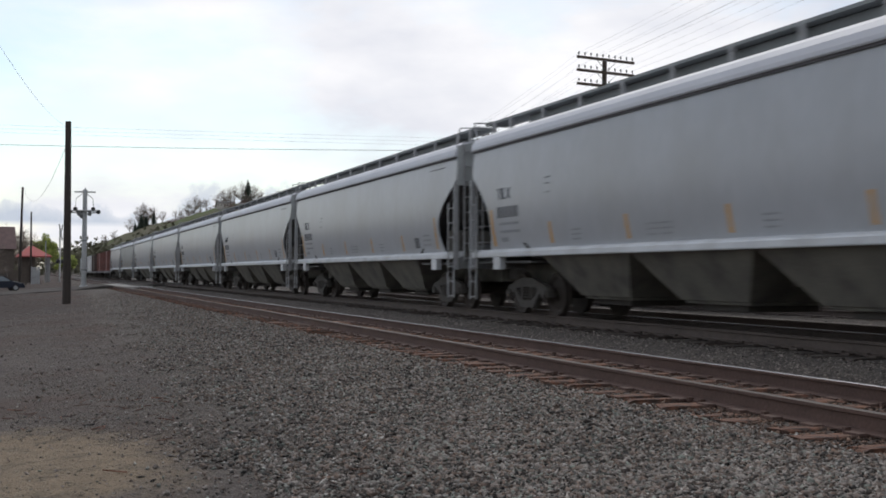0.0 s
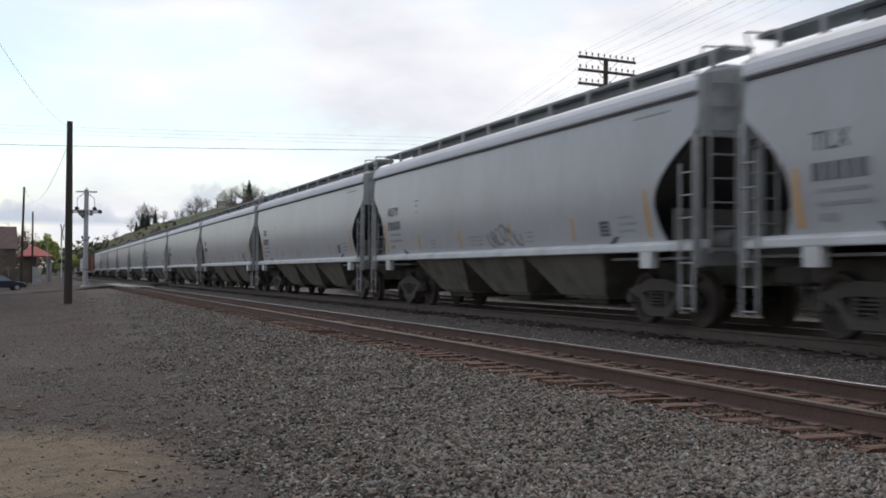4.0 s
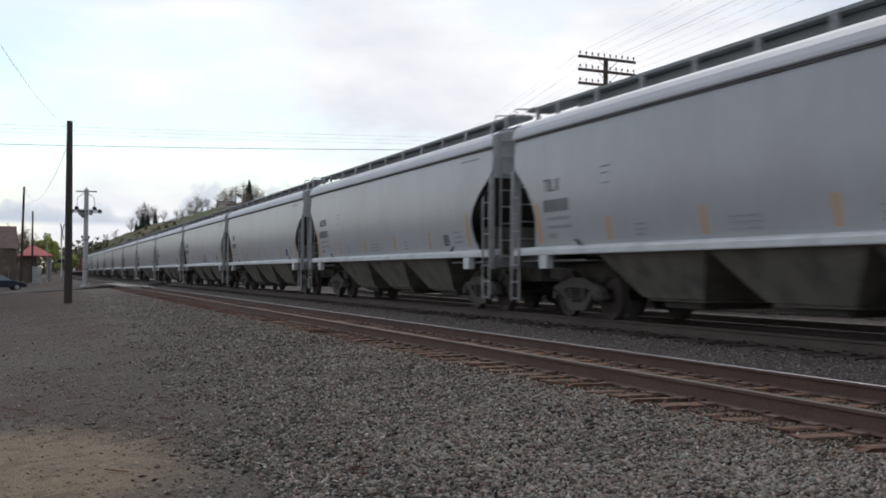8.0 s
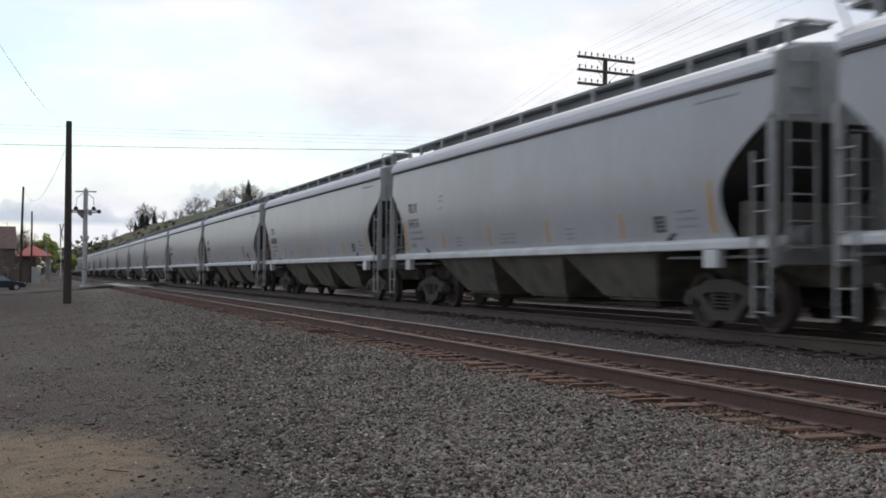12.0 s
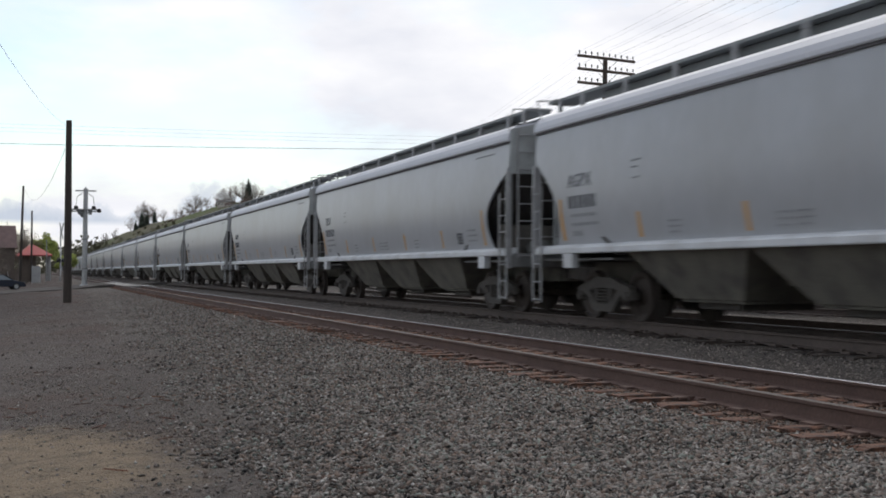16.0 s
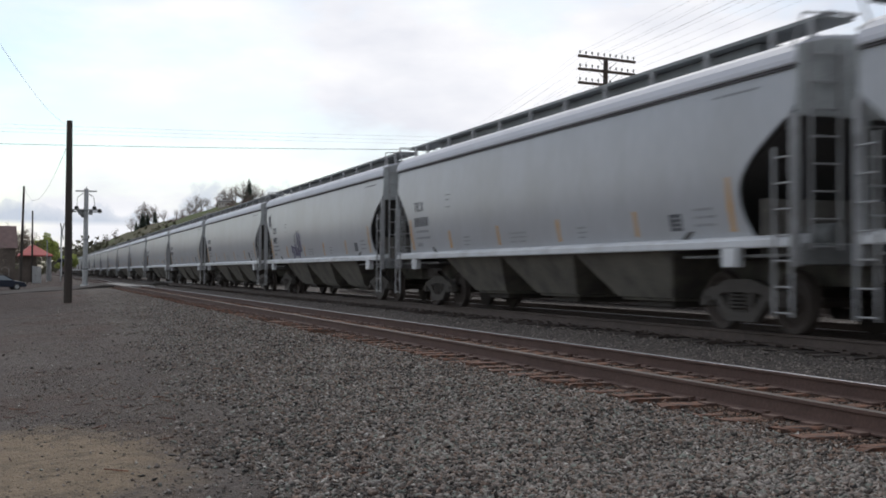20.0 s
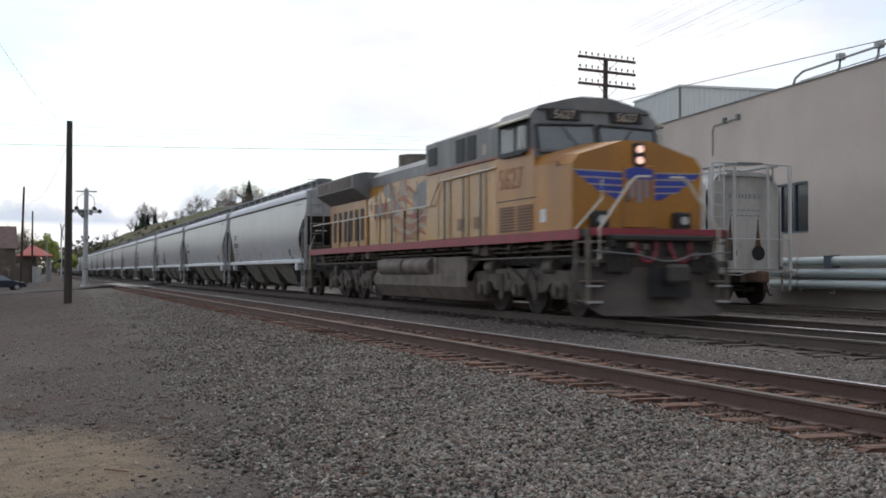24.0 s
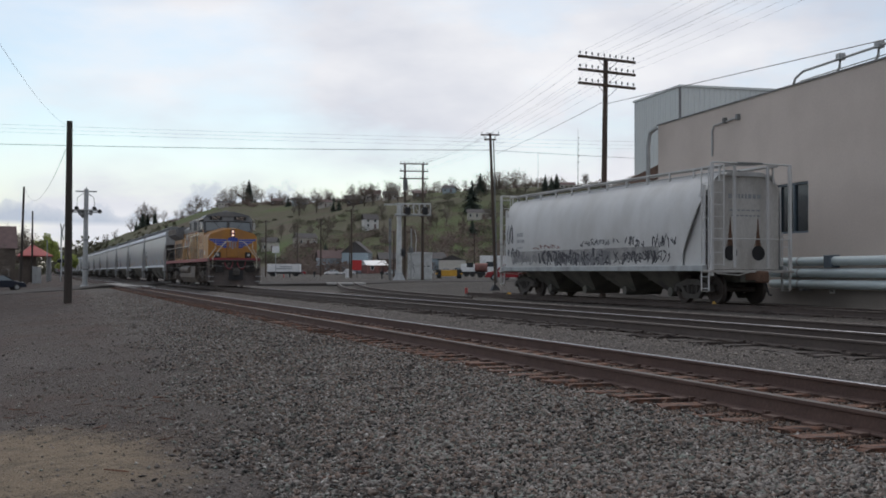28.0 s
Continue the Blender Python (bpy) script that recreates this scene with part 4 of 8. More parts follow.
def make_loco():
    root = thing("diesel_locomotive", "grimy yellow and grey diesel locomotive with red stripe and lit headlamps", "locomotive", "")
    W = 1.50
    # frame and walkway
    part("frame", box(B(), -0.85, 0.85, -0.6, 21.6, 1.05, 1.50, bevel=0.03), M["loco_pit"], root)
    part("walkway", box(B(), -1.54, 1.54, -0.75, 21.5, 1.58, 1.72), M["loco_pit"], root)
    lay_clutter(root)
    for s in (-1, 1):
        part("sill_stripe", bx(*sorted((s * 1.50, s * 1.565)), -0.5, 21.4, 1.53, 1.725), M["red"], root, "red reflective sill stripe")
    # short nose: sloped shoulders and a peaked brow
    nose = B()
    face = [(-1.45, 1.72), (1.45, 1.72), (1.45, 3.02), (1.30, 3.20), (0.32, 3.50), (-0.32, 3.50), (-1.30, 3.20), (-1.45, 3.02)]
    rear = [(-1.50, 1.72), (1.50, 1.72), (1.50, 3.10), (1.38, 3.32), (0.34, 3.62), (-0.34, 3.62), (-1.38, 3.32), (-1.50, 3.10)]
    mid = [(a * 1.0, b) for a, b in face]
    loft(nose, [[(a, 0.0, b) for a, b in face], [(a, 0.06, b) for a, b in mid], [(a, 1.75, b) for a, b in rear]])
    part("nose", nose, M["yellow"], root)
    part("nose_door", box(B(), -0.36, 0.36, -0.045, 0.0, 1.78, 3.02, bevel=0.02), M["yellow"], root)
    # cab: yellow below the belt, grey above, with a raked front
    part("cab_lower", box(B(), -1.50, 1.50, 1.62, 3.66, 1.72, 3.45), M["yellow"], root)
    belt = ((-1.50, 3.45), (1.50, 3.45), (1.49, 4.20), (1.32, 4.36), (0.62, 4.53), (-0.62, 4.53), (-1.32, 4.36), (-1.49, 4.20))
    up = B()
    loft(up, [[(a, 1.60 + (b - 3.3) * 0.26, b) for a, b in belt], [(a, 3.66, b) for a, b in belt]])
    part("cab_upper", up, M["loco_grey"], root)
    brow = B()
    prism(brow, [(-1.50, 3.28), (1.50, 3.28), (1.50, 3.46), (-1.50, 3.46)], "y", 1.60, 1.66)
    part("cab_front_belt", brow, M["loco_grey"], root)
    roof = B()
    loft(roof, [[(a, y, b) for a, b in ((-1.36, 4.33), (1.36, 4.33), (1.28, 4.40), (0.62, 4.57), (0.3, 4.63), (-0.3, 4.63), (-0.62, 4.57), (-1.28, 4.40))] for y in (1.80, 2.2, 3.75)])
    part("cab_roof", roof, M["loco_grey"], root)
    for s in (-1, 1):
        a, b = (s * 0.08, s * 1.36)
        bm = B()
        vs = [(a, 3.42), (b, 3.42), (b, 3.94), (a, 3.98)]
        loft(bm, [[(u, 1.585 + (v - 3.3) * 0.26, v) for u, v in vs], [(u, 1.61 + (v - 3.3) * 0.26, v) for u, v in vs]])
        ws = part("windscreen", bm, M["cab_glass"], root, "windscreen with reflected sky in its pale green-grey colour")
        fr = B()
        ring = [(a - s * 0.03, 3.38), (b + s * 0.04, 3.38), (b + s * 0.04, 3.98), (a - s * 0.03, 4.03)]
        for k in range(4):
            p, q = ring[k], ring[(k + 1) % 4]
            pipe(fr, [(p[0], 1.575 + (p[1] - 3.3) * 0.26, p[1]), (q[0], 1.575 + (q[1] - 3.3) * 0.26, q[1])], 0.028, 5)
        part("window_rim", fr, M["black"], ws)
        part("wiper", pipe(B(), [(s * 0.85, 1.70, 3.98), (s * 0.62, 1.63, 3.7), (s * 0.45, 1.60, 3.5)], 0.012, 5), M["black"], root)
        nb = part("number_board", bx(*sorted((s * 0.36, s * 1.12)), 1.76, 1.92, 4.10, 4.34, bevel=0.015), M["black"], root, "black number board")
        cu = bpy.data.curves.new("number", "FONT")
        cu.body, cu.size, cu.extrude, cu.resolution_u, cu.align_x = "5627", 0.25, 0.004, 2, "CENTER"
        tmp = new("number", cu)
        me = bpy.data.meshes.new_from_object(tmp.evaluated_get(bpy.context.evaluated_depsgraph_get()))
        bpy.data.objects.remove(tmp)
        me.transform(Matrix(((1, 0, 0, s * 0.74), (0, 0, -1, 1.754), (0, 1, 0, 4.135), (0, 0, 0, 1))))
        me.materials.clear()
        me.materials.append(M["flag_white"])
        new("number", me).parent = nb
        # the big sliding side window, its awning, mirror and arm rest
        x = s * 1.495
        sw = part("side_window", bx(*sorted((x, x + s * 0.012)), 1.95, 3.40, 3.50, 4.06, bevel=0.004), M["cab_glass"], root, "cab side window")
        fr = B()
        a, b = sorted((x, x + s * 0.035))
        for q in ((1.89, 3.46, 3.44, 3.50), (1.89, 3.46, 4.06, 4.12), (1.89, 1.95, 3.50, 4.06), (3.40, 3.46, 3.50, 4.06), (2.55, 2.60, 3.50, 4.06)):
            box(fr, a, b, *q)
        part("window_frame", fr, M["black"], sw)
        part("awning", prism(B(), [(s * 1.48, 4.14), (s * 1.72, 4.06), (s * 1.73, 4.10), (s * 1.48, 4.20)], "y", 1.85, 3.5), M["rail_bar"], root)
        part("cab_mirror", box(B(), *sorted((s * 1.58, s * 1.70)), 1.90, 1.96, 3.50, 3.95, bevel=0.01), M["lens"], root)
        part("arm_rest", bx(*sorted((s * 1.50, s * 1.60)), 2.0, 3.2, 3.38, 3.44), M["black"], root)
        for y0 in (4.95, 5.68):
            part("blower_opening", bx(*sorted((s * 1.46, s * 1.482)), y0, y0 + 0.56, 3.56, 4.14, bevel=0.008), M["black"], root, "dark ventilator opening")
        part("rear_opening", bx(*sorted((s * 1.46, s * 1.482)), 7.65, 8.27, 3.66, 4.12, bevel=0.008), M["black"], root, "dark ventilator opening")
        part("notice_sticker", bx(*sorted((s * 1.47, s * 1.478)), 4.25, 4.5, 3.6, 3.85), M["flag_white"], root)
        part("belt_line", bx(*sorted((s * 1.47, s * 1.515)), 1.62, 8.5, 3.44, 3.48), M["flag_red"], root, "thin red belt line")
        for y0 in (1.68, 2.62):
            for k in range(9):
                part("louvre_slat", prism(B(), [(s * 1.50, 1.78 + k * 0.063), (s * 1.525, 1.77 + k * 0.063), (s * 1.50, 1.82 + k * 0.063)], "y", y0, y0 + 0.80), M["louvre"], root)
        for y0 in (4.7, 5.75):
            for k in range(4):
                part("louvre_slat", prism(B(), [(s * 1.45, 1.93 + k * 0.075), (s * 1.472, 1.92 + k * 0.075), (s * 1.45, 1.97 + k * 0.075)], "y", y0, y0 + 0.42), M["louvre"], root)
        part("panel_seam", bx(*sorted((s * 1.50, s * 1.506)), 1.55, 3.62, 2.44, 2.46), M["black"], root)
        for y0 in (4.35, 5.45, 6.6, 7.5):
            part("panel_seam", bx(*sorted((s * 1.45, s * 1.457)), y0, y0 + 0.025, 1.75, 3.35), M["louvre"], root)
        part("data_plate", bx(*sorted((s * 1.49, s * 1.502)), 1.05, 1.32, 1.92, 2.18), M["white"], root, "white notice plate")
        part("tie_ring", tube(B(), (s * 1.50, 0.55, 3.05), (s * 1.52, 0.55, 3.05), 0.06, 8), M["number_red"], root)
    # auxiliary cab and engine hood
    part("auxiliary_cab", box(B(), -1.45, 1.45, 3.66, 8.5, 1.72, 3.45, bevel=0.02), M["yellow_faded"], root)
    auxr = B()
    loft(auxr, [[(a, y, b) for a, b in ((-1.46, 3.45), (1.46, 3.45), (1.46, 4.24), (1.2, 4.36), (-1.2, 4.36), (-1.46, 4.24))] for y in (3.66, 8.5)])
    part("auxiliary_roof", auxr, M["loco_grey"], root)
    part("engine_hood", box(B(), -0.98, 0.98, 8.5, 15.6, 1.72, 3.62), M["yellow_faded"], root, "long yellow engine hood")
    hr = B()
    loft(hr, [[(a, y, b) for a, b in ((-0.99, 3.62), (0.99, 3.62), (0.98, 3.92), (0.66, 4.14), (-0.66, 4.14), (-0.98, 3.92))] for y in (8.5, 15.6)])
    part("hood_roof", hr, M["loco_grey"], root)
    for i in range(7):
        y0 = 8.6 + i * 0.99
        for s in (-1, 1):
            d = part("hood_door", box(B(), *sorted((s * 0.98, s * 1.0)), y0, y0 + 0.93, 1.85, 3.50, bevel=0.006), M["yellow_faded"], root)
            part("door_latch", bx(*sorted((s * 1.0, s * 1.03)), y0 + 0.08, y0 + 0.12, 2.55, 2.75), M["loco_grey"], d)
    part("exhaust_stack", tube(B(), (0, 13.4, 4.0), (0, 13.4, 4.52), 0.62, 14), M["loco_under"], root)
    part("air_filter_box", box(B(), -0.5, 0.5, 9.2, 10.6, 4.1, 4.28, bevel=0.05), M["loco_grey"], root)
    for k in range(3):
        part("air_horn", tube(B(), (-0.5 + k * 0.22, 8.75, 4.40), (-0.5 + k * 0.22, 8.4, 4.42 + 0.03 * k), 0.025, 7, r2=0.07), M["black"], root)
    part("horn_bracket", bx(-0.6, 0.05, 8.7, 8.8, 4.1, 4.4), M["black"], root)
    # radiator section with overhanging wings
    part("radiator_cab", box(B(), -1.02, 1.02, 15.6, 20.3, 1.72, 3.55, bevel=0.02), M["yellow"], root)
    rad = B()
    loft(rad, [[(a, y, b) for a, b in ((-1.05, 3.28), (1.05, 3.28), (1.56, 3.62), (1.56, 4.05), (1.2, 4.14), (-1.2, 4.14), (-1.56, 4.05), (-1.56, 3.62))] for y in (15.3, 20.2)])
    part("radiator_wing", rad, M["loco_grey"], root, "dark overhanging radiator wings")
    for s in (-1, 1):
        part("radiator_screen", bx(*sorted((s * 1.561, s * 1.575)), 15.5, 20.0, 3.66, 4.0), M["loco_under"], root)
        for i in range(6):
            y0 = 15.9 + i * 0.70
            part("hood_opening", bx(*sorted((s * 1.02, s * 1.035)), y0, y0 + 0.34, 1.95, 3.0), M["black"], root, "dark hood opening")
    # fuel tank, air reservoirs, steps and plow
    ft = B()
    prism(ft, [(-1.05, 1.25), (1.05, 1.25), (1.48, 0.82), (1.48, 0.55), (1.25, 0.22), (-1.25, 0.22), (-1.48, 0.55), (-1.48, 0.82)], "y", 5.5, 13.1)
    for q in (5.5, 7.6, 12.6):
        box(ft, -1.47, 1.47, q, q + (2.0 if q == 5.5 else 0.25), 0.7, 1.28)
    part("fuel_tank", ft, M["loco_under"], root, "sooty fuel tank")
    for s in (-1, 1):
        for y0 in (8.0, 10.3):
            part("air_reservoir", tube(B(), (s * 1.36, y0, 1.06), (s * 1.36, y0 + 2.1, 1.06), 0.25, 14), M["loco_under"], root, smooth=True)
        st = B()
        for k in range(4):
            box(st, *sorted((s * 1.15, s * 1.52)), -0.78, -0.30, 0.35 + k * 0.37, 0.39 + k * 0.37)
        box(st, *sorted((s * 1.47, s * 1.55)), -0.80, -0.74, 0.30, 1.72)
        box(st, *sorted((s * 1.47, s * 1.55)), -0.32, -0.26, 0.30, 1.72)
        part("front_steps", st, M["loco_under"], root)
        st = B()
        for k in range(4):
            box(st, *sorted((s * 1.15, s * 1.52)), 21.2, 21.6, 0.35 + k * 0.37, 0.39 + k * 0.37)
        box(st, *sorted((s * 1.47, s * 1.55)), 21.16, 21.22, 0.30, 1.72)
        box(st, *sorted((s * 1.47, s * 1.55)), 21.56, 21.62, 0.30, 1.72)
        part("rear_steps", st, M["loco_under"], root)
        # handrails and their posts
        part("side_handrail", rails_along([(s * 1.53, 20.8, 2.60), (s * 1.53, 7.95, 2.63), (s * 1.52, 7.3, 3.20), (s * 1.51, 3.6, 3.24)], 0.022), M["rail_bar"], root)
        for q in (6.9, 5.6, 4.5):
            part("handrail_post", rails_along([(s * 1.52, q, 1.72), (s * 1.52, q, 3.2)], 0.020), M["black"], root)
        post = None
        for i in range(11):
            y = 20.5 - i * 1.16
            if post is None:
                post = part("handrail_post", rails_along([(s * 1.54, 0, 1.7), (s * 1.54, 0, 2.62)], 0.022), M["black"], root)
                post.matrix_basis = pose(0, y, 0)
            else:
                again(post, root, pose(0, y, 0))
        part("front_handrail", rails_along([(s * 1.53, -0.30, 0.95), (s * 1.53, -0.30, 1.72), (s * 1.10, -0.55, 2.30), (s * 1.10, -0.55, 2.66)], 0.026), M["rail_bar"], root, "cream front handrail")
        part("front_handrail", rails_along([(s * 1.30, -0.82, 1.15), (s * 1.30, -0.82, 1.72), (s * 0.66, -0.82, 2.58), (s * 0.50, -0.82, 2.72), (s * 0.22, -0.82, 2.72)], 0.026), M["rail_bar"], root, "cream front handrail")
        for k in range(2):
            part("step_edge", bx(*sorted((s * 1.24, s * 1.56)), -0.84, -0.81, 0.33 + k * 0.30, 0.37 + k * 0.30), M["bar_grey"], root, "worn step edge")
        part("rear_handrail", rails_along([(s * 1.50, 21.5, 1.0), (s * 1.50, 21.5, 1.8), (s * 1.3, 21.3, 2.45), (s * 0.9, 21.3, 2.45)], 0.022), M["rail_bar"], root)
        # lamps
        dl = part("ditch_lamp", tube(B(), (s * 0.92, -0.22, 1.93), (s * 0.92, -0.02, 1.93), 0.13, 14), M["black"], root, smooth=True)
        part("lens", tube(B(), (s * 0.92, -0.24, 1.93), (s * 0.92, -0.215, 1.93), 0.085, 14), M["lens"], dl)
        part("lamp_bracket", box(B(), *sorted((s * 0.74, s * 1.10)), -0.20, -0.01, 1.74, 2.10, bevel=0.03), M["loco_pit"], dl)
    plow = B()
    rows = []
    for z, y, w in ((1.20, -0.92, 1.50), (1.0, -0.86, 1.60), (0.7, -0.90, 1.62), (0.4, -1.05, 1.54), (0.22, -1.22, 1.42), (0.10, -1.38, 1.26)):
        rows.append([(-w, y + 0.46, z), (-w * 0.75, y + 0.26, z), (-w * 0.4, y + 0.02, z), (0, y - 0.10, z), (w * 0.4, y + 0.02, z), (w * 0.75, y + 0.26, z), (w, y + 0.46, z), (w, y + 0.54, z), (0, y + 0.05, z), (-w, y + 0.54, z)])
    loft(plow, rows)
    part("plow", plow, M["plow"], root, "dirty snow plow")
    part("pilot", box(B(), -1.15, 1.15, -0.85, -0.72, 0.9, 1.62, bevel=0.02), M["loco_pit"], root)
    rng = random.Random(9)
    for k in range(16):
        # cut levers, glad-hands, cocks and brackets over the pilot
        x, z = rng.uniform(-1.4, 1.4), rng.uniform(1.02, 1.55)
        part("pilot_fitting", box(B(), x - rng.uniform(0.03, 0.10), x + rng.uniform(0.03, 0.10), -0.85 - rng.uniform(0.04, 0.16), -0.85, z - rng.uniform(0.03, 0.09), z + rng.uniform(0.03, 0.09), bevel=0.012), M["loco_under"] if k % 2 else M["loco_pit"], root)
    part("cut_lever", rails_along([(-1.5, -0.98, 1.30), (-0.6, -1.0, 1.24), (-0.15, -1.12, 1.12), (0.15, -1.12, 1.12), (0.6, -1.0, 1.24), (1.5, -0.98, 1.30)], 0.018), M["loco_grey"], root)
    part("anticlimber", box(B(), -1.1, 1.1, -1.0, -0.8, 1.50, 1.60, bevel=0.02), M["loco_pit"], root)
    part("drawbar_pocket", bx(-0.42, 0.42, -1.24, -1.15, 0.45, 1.0), M["black"], root)
    cp = B()
    box(cp, -0.14, 0.14, -1.35, -0.7, 0.78, 1.0)
    box(cp, -0.2, 0.17, -1.62, -1.3, 0.70, 1.06, bevel=0.06)
    part("coupler", cp, M["truck_iron"], root)
    cr = B()
    box(cr, -0.14, 0.14, 21.5, 22.0, 0.78, 1.0)
    box(cr, -0.17, 0.2, 21.9, 22.25, 0.70, 1.06, bevel=0.06)
    part("coupler", cr, M["truck_iron"], root)
    for s in (-1, 1):
        part("jumper_hose", rails_along([(s * (0.37 - 0.23 * math.cos(k * 0.349)), -0.90 - 0.10 * math.sin(k * 0.349), 1.50 - 0.40 * math.sin(k * 0.349)) for k in range(10)], 0.032), M["red"], root, "red looped hose")
        for k in range(2):
            part("air_hose", rails_along([(s * (0.8 + k * 0.14), -0.86, 1.3), (s * (0.82 + k * 0.14), -1.02, 1.1), (s * (0.78 + k * 0.14), -1.05, 0.85)], 0.016), M["black"], root)
    part("front_stripe", bx(-1.5, 1.5, -0.80, -0.76, 1.60, 1.74), M["red"], root, "red end stripe")
    hl = part("headlamp_housing", box(B(), -0.13, 0.13, -0.07, 0.02, 2.98, 3.46, bevel=0.03), M["black"], root)
    for z in (3.11, 3.33):
        part("headlamp", tube(B(), (0, -0.085, z), (0, -0.06, z), 0.075, 16), M["lamp_glow"], hl, "lit headlamp")
    part("door_latch", box(B(), -0.30, -0.22, -0.08, -0.045, 2.30, 2.42, bevel=0.01), M["loco_under"], root)
    # winged emblem on the nose: blue feathers, white edges, striped shield
    for s in (-1, 1):
        for k in range(3):
            z = 2.86 - k * 0.135
            tip = 1.41 - k * 0.20
            part("wing_feather", flat_on_nose([(s * 0.33, z), (s * tip, z + 0.02), (s * (tip - 0.10), z - 0.085), (s * 0.33, z - 0.105)], -0.004), M["blue"], root, "blue wing feather")
            part("wing_edge", flat_on_nose([(s * 0.33, z - 0.107), (s * (tip - 0.10), z - 0.087), (s * (tip - 0.13), z - 0.112), (s * 0.33, z - 0.133)], -0.004), M["flag_white"], root)
        part("wing_edge", flat_on_nose([(s * 0.33, z + 0.295), (s * 1.43, z + 0.315), (s * 1.41, z + 0.29), (s * 0.33, z + 0.272)], -0.004), M["flag_white"], root)
        part("wing_root", flat_on_nose([(s * 0.33, 2.50), (s * 0.78, 2.50), (s * 0.52, 2.34), (s * 0.33, 2.36)], -0.002, 0.006), M["blue"], root)
    part("shield_top", flat_on_nose([(-0.31, 2.92), (-0.10, 2.98), (0.10, 2.98), (0.31, 2.92), (0.31, 2.74), (-0.31, 2.74)], -0.047), M["blue"], root, "blue shield top")
    for k in range(7):
        x0 = -0.28 + k * 0.08
        dip = 2.28 + abs(k - 3) * 0.05
        part("shield_stripe", flat_on_nose([(x0, 2.735), (x0 + 0.08, 2.735), (x0 + 0.08, dip), (x0, dip)], -0.047), M["number_red"] if k % 2 == 0 else M["flag_blue"], root)
    # waving flag and lettering on the hood side facing the yard
    fx = -1.006
    for k in range(9):
        z0 = 1.92 + k * 0.155
        ys = [9.0 + q * 0.21 for q in range(19 - (k % 3))]
        low = [(y, z0 + 0.12 * math.sin(y * 2.6 + k * 0.35) + 0.05 * (y - 10.5)) for y in ys]
        poly = low + [(y, z + 0.085 + 0.05 * math.sin(y * 5.0 + k)) for y, z in reversed(low)]
        part("flag_stripe", flat_on_side(poly, fx), M["flag_red"] if k % 2 == 0 else M["flag_white"], root, "faded waving flag stripe")
    rng = random.Random(5)
    for k in range(26):
        # paint worn through to grey primer along the hood
        y, z, r = rng.uniform(8.9, 15.2), rng.uniform(2.5, 3.45), rng.uniform(0.06, 0.24)
        poly = [(y + r * rng.uniform(0.6, 1.2) * math.cos(a * 0.785), z + r * rng.uniform(0.8, 1.7) * math.sin(a * 0.785)) for a in range(8)]
        part("worn_patch", flat_on_side(poly, fx - 0.001 - 0.0002 * k, 0.004), M["flag_white"] if k % 3 else M["flag_blue"], root)
    part("flag_field", flat_on_side([(9.0, 2.55), (10.5, 2.75), (10.5, 3.36), (9.7, 3.50), (9.0, 3.3)], fx - 0.007), M["flag_blue"], root)
    for k in range(6):
        y = 9.2 + (k % 3) * 0.42
        z = 2.85 + (k // 3) * 0.24
        part("flag_star", flat_on_side([(y - 0.06, z), (y, z - 0.06), (y + 0.06, z), (y, z + 0.06)], fx - 0.014, 0.003), M["flag_white"], root)
    for k in range(4):
        part("faded_letter", flat_on_side([(13.1 + k * 0.44, 2.55), (13.4 + k * 0.44, 2.55), (13.4 + k * 0.44, 3.05), (13.1 + k * 0.44, 3.05)], fx, 0.004), M["number_red"], root)
    written("road_number", "5627", 0.66, M["number_red"], root, (-1.506, 3.50, 2.70), label="red road number")
    for y in (3.0, 16.8):
        loco_truck(root, y)
    part("antenna_dome", tube(B(), (0, 2.7, 4.62), (0, 2.7, 4.72), 0.2, 12, r2=0.14), M["loco_grey"], root)
    return root


loco = make_loco()
# ---------- the train ----------
NEAR_ENDS = [(0, -76.46), (1, -57.84), (2, -39.0), (3, -20.15), (4, -1.4), (5, 17.17), (6, 35.9), (7, 54.52), (8, 73.33), (9, 91.95), (10, 110.65), (12, 147.88), (13, 166.2), (14, 184.66), (20, 295.5), (30, 481.0)]


def car_start(n):
    return float(np.interp(n, [a for a, _ in NEAR_ENDS], [b for _, b in NEAR_ENDS]))


def gone(t):
    """How far the train has rolled since the middle of the clip."""
    u = t - 14.0
    return 11.6026 * u + 0.01416 * u * u


hopper = make_hopper("pale grey covered hopper car, lightly dusty, on the main track")
hoppers = [hopper] + [copy_thing(hopper, Matrix()) for _ in range(20)]

MARKS = {2: "54077", 6: "54376"}
for n, c in enumerate(hoppers):
    hug(written("reporting_mark", "AGPX" if n in (3, 5, 9, 11, 15) else "TILX", 0.36, M["letter"], c, (-w_at(2.6) - 0.004, 15.95, 2.50)), 2.6)
    if n in MARKS:
        hug(written("car_number", MARKS[n], 0.34, M["letter"], c, (-w_at(2.6) - 0.004, 15.95, 2.10)), 2.6)
    else:
        stencil_rows(c, 15.95, 2.10, [(1.1, 0.0, 0.24)], M["letter"], "car_number", (0.13, 0.16, 0.07))
    stencil_rows(c, 15.9, 1.94, [(1.0, 0, 0.06), (1.05, 0.17, 0.06), (0.35, 0.36, 0.10)], M["letter_pale"], "capacity_stencil")


